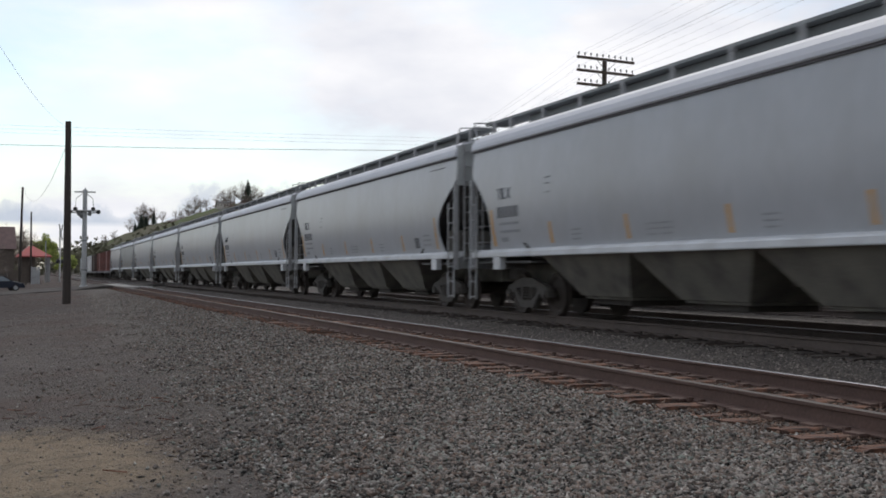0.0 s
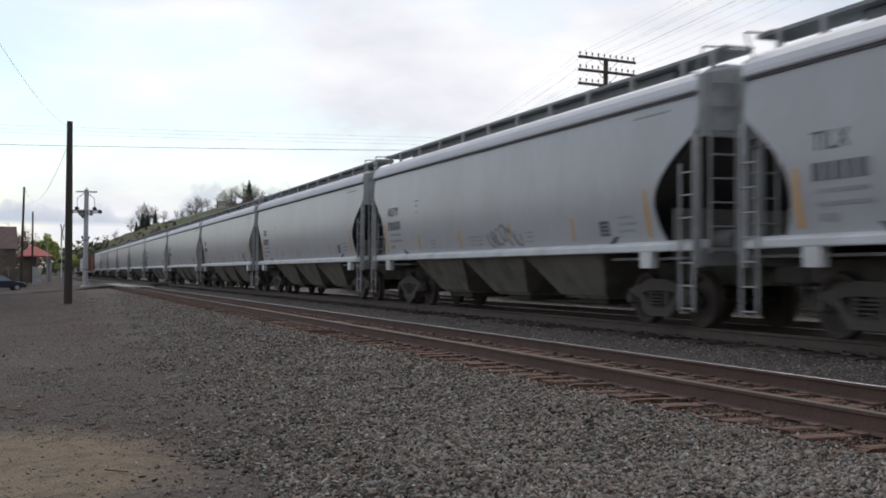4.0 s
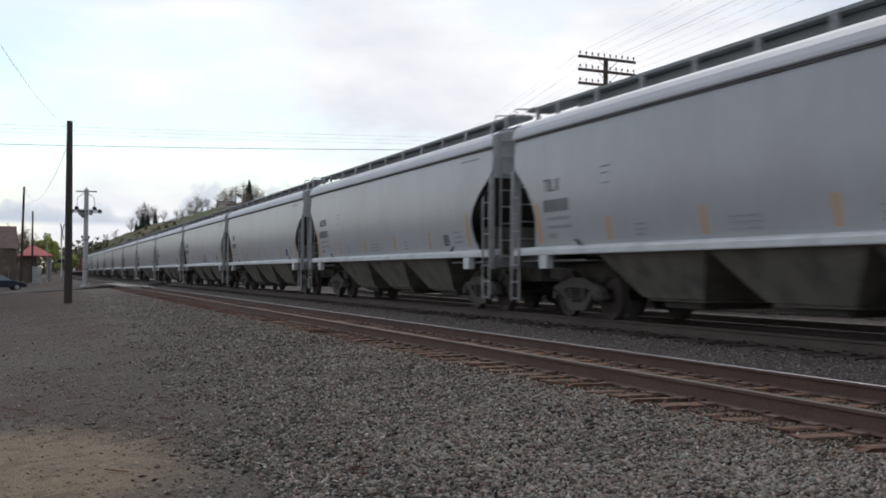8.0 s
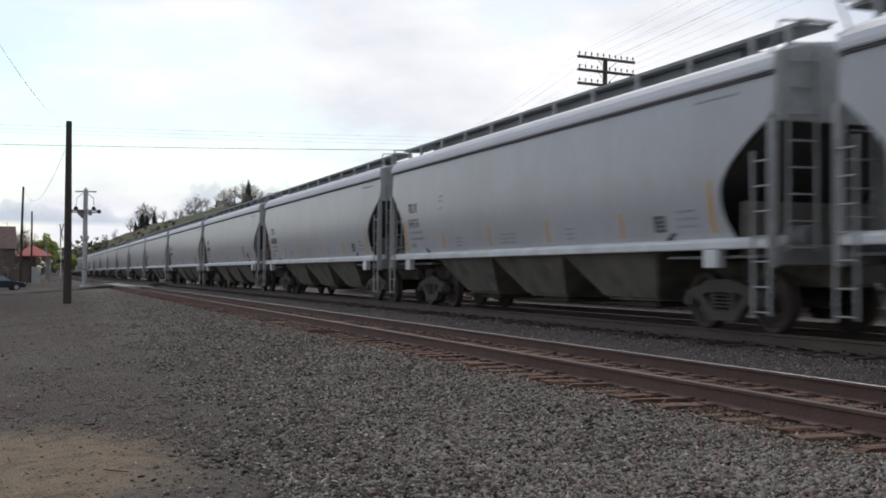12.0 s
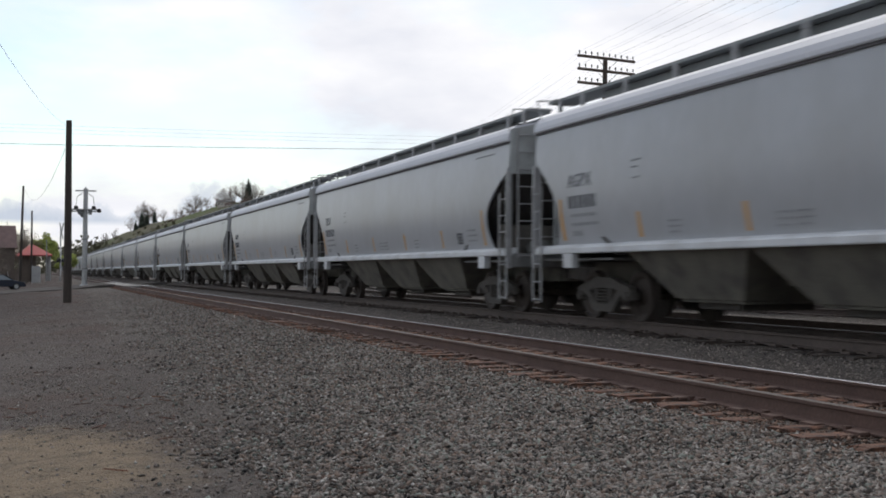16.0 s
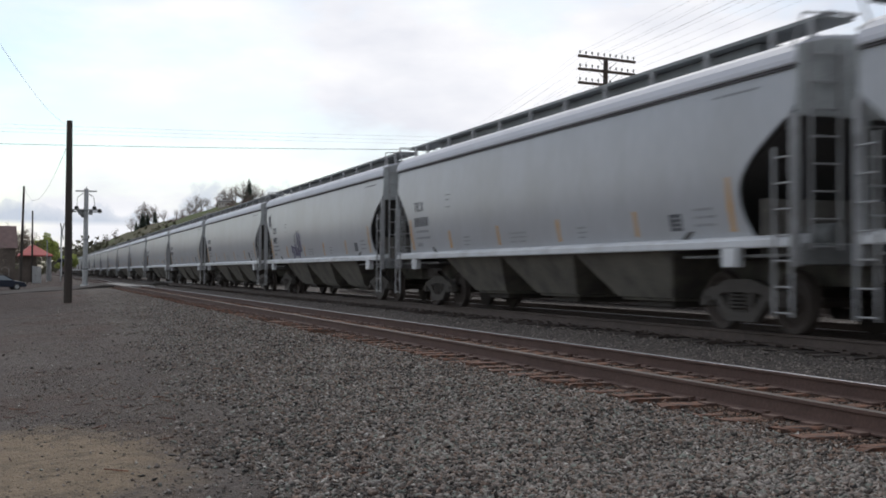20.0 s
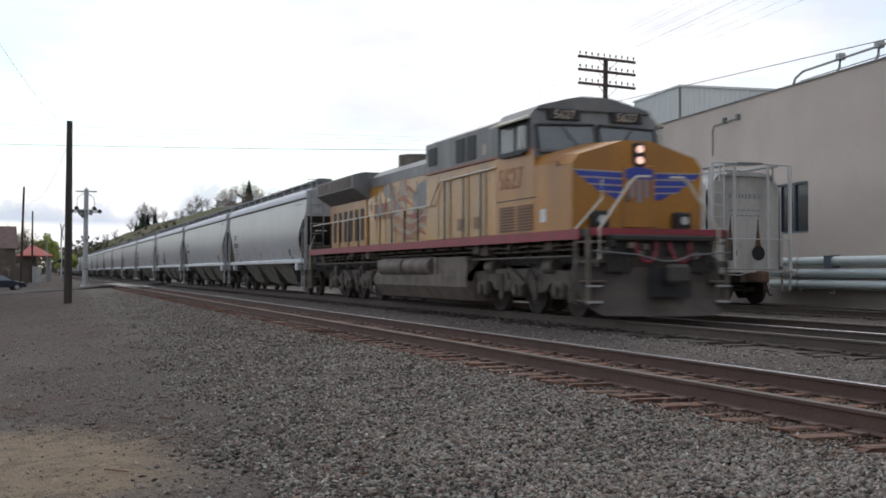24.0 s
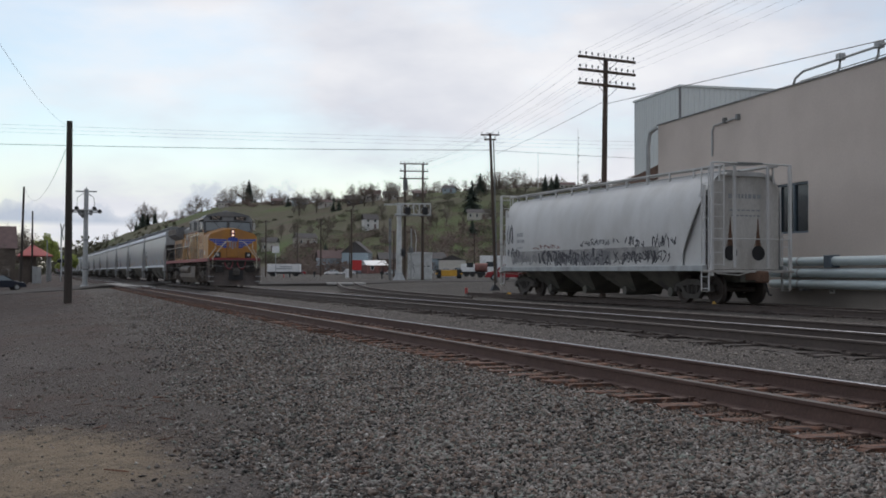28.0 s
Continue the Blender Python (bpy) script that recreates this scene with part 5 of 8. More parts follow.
def side_tag(car, y0, y1, z, h, n, r, material, seed):
    """Sprayed loops on the side of a hopper, as ribbons on the sheet."""
    rng = random.Random(seed)
    for k in range(n):
        c, w = y0 + (y1 - y0) * (k + 0.5) / n, abs(y1 - y0) / n * 0.8
        a0, up = rng.uniform(0, 6.28), rng.uniform(0, 0.3) * h
        bm, prev = B(), None
        pts = [(c + w * math.sin(a0 + i * 0.62), z + up + h * (0.5 + 0.5 * math.cos(a0 * 0.6 + i * 0.55)) * 0.8) for i in range(9)]
        for i, (y, zz) in enumerate(pts):
            q, p = pts[min(i + 1, 8)], pts[max(i - 1, 0)]
            dy, dz = q[0] - p[0], q[1] - p[1]
            m = math.hypot(dy, dz) or 1
            cur = [bm.verts.new((-w_at(zz + s * dy / m * r) - 0.005, y - s * dz / m * r, zz + s * dy / m * r)) for s in (1, -1)]
            if prev:
                bm.faces.new((prev[0], prev[1], cur[1], cur[0]))
            prev = cur
        part("graffiti_stroke", bm, material, car)


side_tag(hoppers[2], 16.9, 16.3, 2.75, 0.6, 5, 0.035, M["tag_grey"], 1)
side_tag(hoppers[2], 12.5, 11.9, 1.44, 0.45, 5, 0.042, M["tag_violet"], 2)
side_tag(hoppers[2], 12.0, 11.3, 1.44, 0.55, 5, 0.045, M["tag_violet"], 3)
side_tag(hoppers[2], 11.4, 10.8, 1.44, 0.95, 5, 0.045, M["tag_violet"], 6)
side_tag(hoppers[2], 11.9, 10.9, 1.62, 0.95, 5, 0.03, M["tag_grey"], 7)
side_tag(hoppers[11], 8.6, 6.8, 1.46, 0.46, 7, 0.032, M["tag_grey"], 4)
side_tag(hoppers[8], 4.5, 3.8, 1.62, 0.5, 4, 0.025, M["tag_grey"], 5)
for o in [c for c in hoppers[19].children if c.name.startswith("side_sheet")]:
    o.material_slots[0].link = "OBJECT"
    o.material_slots[0].material = M["sheet_dull"]
hoppers[19]["label"] = "duller grey covered hopper car far up the train"
hoppers[2]["label"] = "pale grey covered hopper car with violet and black graffiti"
hoppers[11]["label"] = "pale grey covered hopper car with grey scrawls on its side"
# ---------- older boxcars and gondolas ahead of the hoppers ----------
def make_boxcar(label, material, n_ribs=14, length=15.6, high=3.9):
    root = thing("boxcar", label, "boxcar", "cars of the freight train")
    part("body", box(B(), -1.5, 1.5, 0, length, 1.1, high, bevel=0.03), material, root)
    part("roof", prism(B(), [(-1.55, high), (0, high + 0.22), (1.55, high)], "y", -0.05, length + 0.05), M["grime_grey"], root)
    for s in (-1, 1):
        rib = None
        for i in range(n_ribs):
            y = 0.2 + i * (length - 0.4) / (n_ribs - 1)
            if abs(y - length / 2) < 1.7:
                continue
            if rib is None:
                rib = part("side_rib", bx(*sorted((s * 1.5, s * 1.58)), -0.06, 0.06, 1.15, high - 0.05), material, root)
                rib.matrix_basis = pose(0, y, 0)
            else:
                again(rib, root, pose(0, y, 0))
        part("sliding_door", box(B(), *sorted((s * 1.5, s * 1.6)), length / 2 - 1.5, length / 2 + 1.5, 1.15, high - 0.1, bevel=0.02), material, root)
        part("side_sill", bx(*sorted((s * 1.42, s * 1.53)), 0.1, length - 0.1, 0.85, 1.1), M["grime_grey"], root)
    part("underframe", bx(-0.5, 0.5, -0.4, length + 0.4, 0.7, 1.1), M["truck_iron"], root)
    for y in (2.0, length - 2.0):
        hopper_truck(root, y)
    return root


boxcars = []
for k, (m, lab) in enumerate((("box_red", "weathered oxide-red ribbed boxcar"), ("box_red", "weathered oxide-red ribbed boxcar"), ("box_brown", "dark brown boxcar with a wide door"), ("white", "off-white boxcar far up the train"), ("box_brown", "dark brown boxcar with a wide door"), ("car_grey", "pale grey boxcar far up the train"))):
    boxcars.append((make_boxcar(lab, M[m]), 313.9 + k * 17.2))

# ---------- the parked hopper car on the spur ----------
def make_parked():
    L = 16.6
    root = thing("parked_hopper_car", "off-white round-sided hopper car tagged with graffiti, parked on the spur", "hopper car", m=pose(SPUR_X, 29.3, SPUR_Z, 0, 0, 0))

    def sec(z):
        u = (z - 2.35) / 1.95
        return 1.58 * math.sqrt(max(0.0, 1 - 0.80 * max(0, u) ** 2.4)) if z > 2.35 else 1.58 - 0.09 * ((2.35 - z) / 1.15) ** 2

    def end(z):
        u = max(0.0, (4.1 - z) / 2.9)
        return 0.35 + 1.55 * u ** 1.4 - 0.25 * max(0, u - 0.85) / 0.15

    for s in (-1, 1):
        bm = B()
        zs = [1.2 + i * 2.95 / 18 for i in range(19)]
        grid = []
        for z in zs:
            e = end(z)
            grid.append([bm.verts.new((s * sec(z), e + (L - 2 * e) * c / 12, z)) for c in range(13)])
        inner = []
        for z in zs:
            e = end(z)
            inner.append([bm.verts.new((s * (sec(z) - 0.03), e + (L - 2 * e) * c / 12, z)) for c in range(13)])
        for r in range(18):
            for c in range(12):
                bm.faces.new((grid[r][c], grid[r][c + 1], grid[r + 1][c + 1], grid[r + 1][c]))
                bm.faces.new((inner[r][c], inner[r + 1][c], inner[r + 1][c + 1], inner[r][c + 1]))
        for r in range(18):
            for c in (0, 12):
                bm.faces.new((grid[r][c], grid[r + 1][c], inner[r + 1][c], inner[r][c]))
        part("side_sheet", bm, M["parked_white"], root, smooth=True)
        part("side_sill", box(B(), *sorted((s * 1.42, s * 1.60)), 0.35, L - 0.35, 1.04, 1.22, bevel=0.015), M["end_grey"], root)
    top = B()
    prism(top, [(-0.80, 4.10), (-0.55, 4.19), (0.55, 4.19), (0.80, 4.10), (0.75, 4.05), (-0.75, 4.05)], "y", 0.30, L - 0.30)
    part("roof", top, M["parked_white"], root)
    part("hatch_trough", box(B(), -0.30, 0.30, 1.0, L - 1.0, 4.19, 4.30, bevel=0.02), M["grating"], root)
    for y, g in ((0.0, 1), (L, -1)):
        part("end_bulkhead", prism(B(), [(-1.30, 1.1), (1.30, 1.1), (1.30, 3.70), (0.85, 4.06), (-0.85, 4.06), (-1.30, 3.70)], "y", *sorted((y + g * 0.42, y + g * 0.50))), M["parked_dirty"], root, "dusty flat end plate")
        for s in (-1, 1):
            part("end_gusset", prism(B(), [(y + g * 0.46, 1.2), (y + g * 0.46, 3.75), (y + g * 0.62, 3.75), (y + g * 2.2, 1.2)], "x", *sorted((s * 1.40, s * 1.43))), M["parked_white"], root)
            part("end_port", tube(B(), (s * 0.52, y + g * 0.40, 1.62), (s * 0.52, y + g * 0.425, 1.62), 0.24, 18), M["black"], root, "round dark port with rust streak")
            for k, (w, zt) in enumerate(((0.17, 2.15), (0.10, 2.5), (0.05, 2.8))):
                part("rust_streak", prism(B(), [(s * 0.52 - w, 1.55), (s * 0.52 - w * 0.9, (1.6 + zt) / 2), (s * 0.52 - w * 0.4, zt), (s * 0.52 + w * 0.2, zt - 0.15), (s * 0.52 + w * 0.7, (1.7 + zt) / 2), (s * 0.52 + w, 1.55)], "y", *sorted((y + g * (0.4165 - 0.002 * k), y + g * 0.4195))), M["rust_faint" if k == 0 else "rust_run"], root, "rust run below the lip of the port")
            part("corner_post", bx(s * 1.45 - 0.045, s * 1.45 + 0.045, *sorted((y, y + g * 0.09)), 0.9, 4.42), M["parked_white"], root)
            part("inner_post", bx(s * 0.62 - 0.04, s * 0.62 + 0.04, *sorted((y + g * 0.02, y + g * 0.09)), 1.15, 4.36), M["parked_white"], root)
            part("side_ladder", ladder(s * 1.52, s * 1.52, y + g * 0.12, y + g * 0.52, 0.45, 4.3 if s < 0 and g > 0 else 2.3, 11 if s < 0 and g > 0 else 6), M["parked_white"], root)
            part("stirrup_step", pipe(B(), [(s * 1.5, y + g * 0.15, 1.0), (s * 1.5, y + g * 0.15, 0.42), (s * 1.5, y + g * 0.55, 0.42), (s * 1.5, y + g * 0.55, 1.0)], 0.02), M["parked_dirty"], root)
        part("end_ladder", ladder(-1.45, -1.02, y + g * 0.04, y + g * 0.04, 1.2, 4.38, 9), M["parked_white"], root)
        part("end_platform", box(B(), -1.55, 1.55, *sorted((y - g * 0.05, y + g * 0.55)), 1.00, 1.08, bevel=0.01), M["parked_dirty"], root)
        part("end_handrail", pipe(B(), [(-1.45, y - g * 0.02, 2.05), (1.45, y - g * 0.02, 2.05)], 0.02), M["parked_white"], root)
        part("top_rail", pipe(B(), [(-1.45, y + g * 0.04, 4.42), (1.45, y + g * 0.04, 4.42)], 0.03), M["parked_white"], root)
        part("top_platform", bx(-0.55, 0.35, *sorted((y - g * 0.08, y + g * 0.6)), 4.40, 4.45), M["grating"], root)
        cb = B()
        box(cb, -0.12, 0.12, *sorted((y + g * 0.3, y - g * 0.40)), 0.76, 1.0)
        box(cb, -0.19, 0.17, *sorted((y - g * 0.36, y - g * 0.65)), 0.68, 1.05, bevel=0.05)
        part("coupler", cb, M["rust_run"], root)
        part("brake_hose", pipe(B(), [(0.35, y, 0.9), (0.37, y - g * 0.2, 0.62), (0.34, y - g * 0.36, 0.32), (0.32, y - g * 0.5, 0.30)], 0.03), M["black"], root)
        part("uncoupling_lever", pipe(B(), [(-1.4, y - g * 0.12, 0.98), (-0.6, y - g * 0.14, 0.92), (-0.15, y - g * 0.3, 1.06)], 0.018), M["parked_dirty"], root)
    for s in (-1, 1):
        part("running_board", bx(*sorted((s * 0.62, s * 1.02)), 0.05, L - 0.05, 4.34, 4.39), M["parked_white"], root)
        post = None
        for i in range(12):
            y = 0.3 + i * (L - 0.6) / 11
            if post is None:
                post = part("running_board_post", bx(s * 1.0 - 0.025, s * 1.0 + 0.025, -0.03, 0.03, 3.86, 4.39), M["parked_white"], root)
                post.matrix_basis = pose(0, y, 0)
            else:
                again(post, root, pose(0, y, 0))
    part("centre_sill", bx(-0.3, 0.3, 0.2, L - 0.2, 0.70, 1.05), M["bay_grey"], root)
    for i in range(4):
        m = 3.6 + i * 3.13
        hb = B()
        loft(hb, [[(a * 0.5, m + b * 0.45, 0.32) for a, b in ((-1, -1), (1, -1), (1, 1), (-1, 1))], [(a * 1.35, m + b * 1.35, 1.12) for a, b in ((-1, -1), (1, -1), (1, 1), (-1, 1))]])
        part("hopper_bay", hb, M["bay_grey"], root)
        part("outlet_nozzle", tube(B(), (-0.75, m, 0.34), (0.75, m, 0.34), 0.16, 10), M["bay_grey"], root)
    for y in (1.75, L - 1.75):
        hopper_truck(root, y)
    # graffiti: sprayed strokes that follow the curved side, and bars of small stencilling
    rng = random.Random(11)

    def stroke(pts, r, material, name="graffiti_stroke"):
        # a flat ribbon of paint that hugs the side
        bm = B()
        prev = None
        for i, (y, z) in enumerate(pts):
            q = pts[min(i + 1, len(pts) - 1)]
            p = pts[max(i - 1, 0)]
            dy, dz = q[0] - p[0], q[1] - p[1]
            n = math.hypot(dy, dz) or 1
            a, b = (y - dz / n * r, z + dy / n * r), (y + dz / n * r, z - dy / n * r)
            cur = [bm.verts.new((-sec(c[1]) - 0.006, c[0], c[1])) for c in (a, b)]
            if prev:
                bm.faces.new((prev[0], prev[1], cur[1], cur[0]))
            prev = cur
        part(name, bm, material, root)

    def scrawl(y0, y1, z, h, n, r, material):
        """A tag: loops and slashes from y0 to y1."""
        for k in range(n):
            c = y0 + (y1 - y0) * (k + 0.5) / n
            w = abs(y1 - y0) / n * 0.62
            keys = [(c + w * rng.uniform(-1, 1), z + h * rng.uniform(0, 1)) for _ in range(rng.randrange(4, 7))]
            keys = [keys[0]] + keys + [keys[-1]]
            pts = []
            for p0, p1, p2, p3 in zip(keys, keys[1:], keys[2:], keys[3:]):
                for i in range(5):
                    u = i / 5
                    pts.append(tuple(0.5 * (2 * b + (d - a) * u + (2 * a - 5 * b + 4 * d - e) * u * u + (3 * b - a - 3 * d + e) * u ** 3) for a, b, d, e in zip(p0, p1, p2, p3)))
            pts.append(keys[-1])
            pts = [q for i, q in enumerate(pts) if i == 0 or math.hypot(q[0] - pts[i - 1][0], q[1] - pts[i - 1][1]) > 1e-4]
            stroke(pts, r, material)

    scrawl(12.4, 9.4, 1.26, 0.62, 9, 0.055, M["tag_ink"])
    for k in range(13):
        # a row of fat drips in two tones
        y = 9.3 - k * 0.24
        stroke([(y, 1.27), (y + rng.uniform(-0.06, 0.06), 1.5), (y + rng.uniform(-0.05, 0.05), rng.uniform(1.7, 1.92))], rng.uniform(0.05, 0.10), M["tag_ink"] if k % 3 == 1 else M["tag_grey"])
    scrawl(6.2, 3.0, 1.28, 0.5, 12, 0.026, M["tag_ink"])
    scrawl(15.2, 12.6, 1.28, 0.5, 8, 0.024, M["tag_grey"])
    scrawl(11.5, 6.4, 1.28, 0.58, 13, 0.032, M["tag_ink"])
    scrawl(11.3, 6.5, 1.32, 0.40, 7, 0.09, M["tag_grey"])
    scrawl(8.6, 5.6, 1.98, 0.25, 11, 0.018, M["tag_ink"])
    scrawl(13.0, 10.4, 1.95, 0.18, 8, 0.02, M["tag_rust"])
    scrawl(5.2, 3.9, 1.85, 0.42, 6, 0.022, M["tag_ink"])
    scrawl(3.4, 1.9, 1.80, 0.50, 8, 0.022, M["tag_ink"])
    scrawl(5.4, 2.3, 1.34, 0.42, 12, 0.022, M["tag_ink"])
    scrawl(15.6, 14.9, 2.2, 0.9, 4, 0.028, M["tag_ink"])
    scrawl(15.6, 14.2, 1.6, 0.45, 5, 0.028, M["tag_ink"])
    band = B()
    zs = [1.44, 1.55, 1.66, 1.77, 1.88]
    rows = [[band.verts.new((-sec(z) - 0.003, y, z)) for y in (3.0, 6.0, 9.0, 12.0, 15.1)] for z in zs]
    for a, b in zip(rows, rows[1:]):
        for k in range(4):
            band.faces.new((a[k], a[k + 1], b[k + 1], b[k]))
    part("buffed_paint_patch", band, M["tag_wash"], root, "grey buffed patch under the tags")
    for y0, z, w, h in ((14.55, 2.52, 0.6, 0.16), (14.55, 2.25, 0.7, 0.14), (14.5, 2.02, 0.5, 0.05)):
        bars = B()
        a = y0
        while a > y0 - w:
            d = rng.uniform(0.06, 0.13)
            bars.faces.new([bars.verts.new(p) for p in ((-sec(z) - 0.005, a, z), (-sec(z) - 0.005, a - d, z), (-sec(z + h) - 0.005, a - d, z + h), (-sec(z + h) - 0.005, a, z + h))])
            a -= d + 0.04
        tagged(part("stencil_line", bars, M["letter_pale"], root), kind="stuff")
    for x0, z, w in ((-0.6, 3.35, 1.2), (-0.55, 2.95, 1.1), (-0.5, 2.78, 1.0)):
        bars = B()
        a = x0
        while a < x0 + w:
            d = rng.uniform(0.06, 0.16)
            box(bars, a, a + d, 0.414, 0.419, z, z + (0.14 if z > 3.2 else 0.05))
            a += d + 0.05
        tagged(part("end_stencil_line", bars, M["letter_pale"], root), kind="stuff")
    return root


M["parked_white"] = mat("chalky_white_car_paint", (0.58, 0.58, 0.57), 0.6, var=0.12, scale=0.6, bump=0.04, dirt=(0.42, 0.41, 0.385), dirt_amt=0.5, dirt_at=0.52, streak=2)
M["parked_dirty"] = mat("dusty_white_car_paint", (0.50, 0.485, 0.455), 0.7, var=0.2, scale=0.9, bump=0.05, dirt=(0.20, 0.17, 0.14), dirt_amt=0.6, streak=3)
M["rust_faint"] = mat("faint_rust_bloom", (0.30, 0.245, 0.20), 0.85, var=0.3, scale=4)
M["rust_run"] = mat("rust_stain", (0.13, 0.075, 0.05), 0.9, var=0.4, scale=4)
M["tag_wash"] = mat("grey_wash_paint", (0.27, 0.265, 0.26), 0.75, var=0.35, scale=1.5, dirt=(0.42, 0.41, 0.40), dirt_amt=0.8)
M["tag_rust"] = mat("faded_red_spray", (0.26, 0.17, 0.16), 0.7, var=0.3)
parked = make_parked()
for y in (30.2, 46.6):
    wc = thing("wheel_chock", "yellow wheel chock on the spur rail", "wheel chock", "wheel chocks", m=pose(SPUR_X - 0.75, y, SPUR_Z))
    part("wedge", prism(B(), [(-0.11, 0.0), (0.11, 0.0), (0.09, 0.04), (-0.02, 0.09)], "x", -0.06, 0.06), M["machine_yellow"], wc)

# ---------- warehouse with pipes, and the metal shed behind it ----------
WALL = pose(25.4, 30.1, 0, 0, 0, -6.0)     # local y runs along the wall, away from the camera; local x points into the building


def make_warehouse():
    root = thing("warehouse", "beige windowless warehouse with rooftop handrail and pipes along its foot", "building", m=WALL)
    top = 7.9
    # the wall towards the tracks, with a real window opening
    w0, w1, z0, z1 = 2.25, 4.35, 2.55, 4.38
    for nm, a in (("wall_track_side", (0, 0.3, -50, w0, 0.55, top)), ("wall_track_side", (0, 0.3, w1, 14.5, 0.55, top)), ("wall_under_window", (0, 0.3, w0, w1, 0.55, z0)), ("wall_over_window", (0, 0.3, w0, w1, z1, top))):
        part(nm, bx(*a), M["stucco"], root)
    part("footing", bx(-0.04, 0.30, -50, 14.5, -0.6, 0.55), M["stucco_low"], root, "grey concrete footing")
    part("wall_gable", bx(0.3, 22, 14.2, 14.5, -0.6, top), M["stucco"], root)
    part("wall_back", bx(21.7, 22, -50, 14.2, -0.6, top), M["stucco"], root)
    part("wall_near_end", bx(0.3, 21.7, -50, -49.7, -0.6, top), M["stucco"], root)
    part("flat_roof", bx(0.3, 21.7, -49.7, 14.2, top - 0.5, top - 0.35), M["roof_dark"], root)
    part("parapet_cap", bx(-0.05, 0.34, -50, 14.55, top, top + 0.05), M["grime_grey"], root)
    # window
    win = part("window", bx(0.16, 0.19, w0 + 0.06, w1 - 0.06, z0 + 0.06, z1 - 0.06), M["window_dark"], root, "dark window in a slate frame")
    fr = B()
    for a in ((0.06, 0.20, w0, w1, z0, z0 + 0.07), (0.06, 0.20, w0, w1, z1 - 0.07, z1), (0.06, 0.20, w0, w0 + 0.10, z0 + 0.07, z1 - 0.07), (0.06, 0.20, w1 - 0.07, w1, z0 + 0.07, z1 - 0.07), (0.08, 0.18, (w0 + w1) / 2 - 0.03, (w0 + w1) / 2 + 0.03, z0 + 0.07, z1 - 0.07)):
        box(fr, *a)
    part("window_frame", fr, M["window_blue"], win)
    # three insulated pipes on brackets
    for z in (1.52, 1.12, 0.73):
        part("insulated_pipe", tube(B(), (-0.32, -49, z), (-0.32, 4.1, z), 0.155, 16), M["pipe"], root, "pale blue insulated pipe", smooth=True)
        for y in (2.2, -4.0, -10):
            part("pipe_band", tube(B(), (-0.32, y, z), (-0.32, y + 0.10, z), 0.17, 16), M["steel_grey"], root, smooth=True)
    for y in (2.0, -4.2, -10.2):
        part("pipe_bracket", bx(-0.50, 0.0, y - 0.04, y + 0.04, 0.50, 0.56), M["grime_grey"], root)
    part("valve_cover", box(B(), -0.52, -0.12, 0.18, 0.55, 1.30, 1.72, bevel=0.02), M["window_blue"], root, "blue cloth on the pipe")
    mk = part("wall_notice", box(B(), -0.09, -0.05, 0.58, 0.86, 0.42, 0.60, bevel=0.005), M["white"], root, "small white notice")
    part("notice_bar", bx(-0.096, -0.091, 0.63, 0.81, 0.49, 0.53), M["letter"], mk)
    # conduit with two lamps, and the down pipe at the corner
    part("conduit", pipe(B(), [(-0.06, 9.2, 5.95), (-0.06, 9.2, 7.0), (-0.06, 9.0, 7.2), (-0.06, 7.05, 7.28)], 0.035), M["steel_grey"], root)
    for y in (8.1, 7.05):
        part("conduit_box", box(B(), -0.16, 0.0, y - 0.07, y + 0.07, 7.18, 7.40, bevel=0.01), M["grime_grey"], root)
    part("down_pipe", pipe(B(), [(-0.18, 14.3, 7.75), (-0.30, 14.7, 7.6), (-0.32, 14.9, 7.0), (-0.32, 14.9, 4.0)], 0.10, 8), M["steel_grey"], root, "pale down pipe")
    # bent handrail above the parapet
    part("roof_handrail", pipe(B(), [(0.1, 3.4, top), (0.1, 3.2, top + 0.28), (0.1, 2.7, top + 0.45), (0.1, -6, top + 0.55)], 0.045, 8), M["steel_grey"], root)
    part("roof_handrail", pipe(B(), [(0.1, 2.9, top + 0.12), (0.1, -6, top + 0.2)], 0.02, 6), M["steel_grey"], root)
    for y in (0.45, -1.65):
        rs = B()
        pipe(rs, [(0.1, y + 0.25, top), (0.1, y + 0.05, top + 0.2), (0.1, y, top + 0.5)], 0.05, 6)
        box(rs, -0.02, 0.22, y - 0.16, y + 0.12, top + 0.42, top + 0.66, bevel=0.03)
        part("rail_stanchion", rs, M["steel_grey"], root)
    return root


make_warehouse()


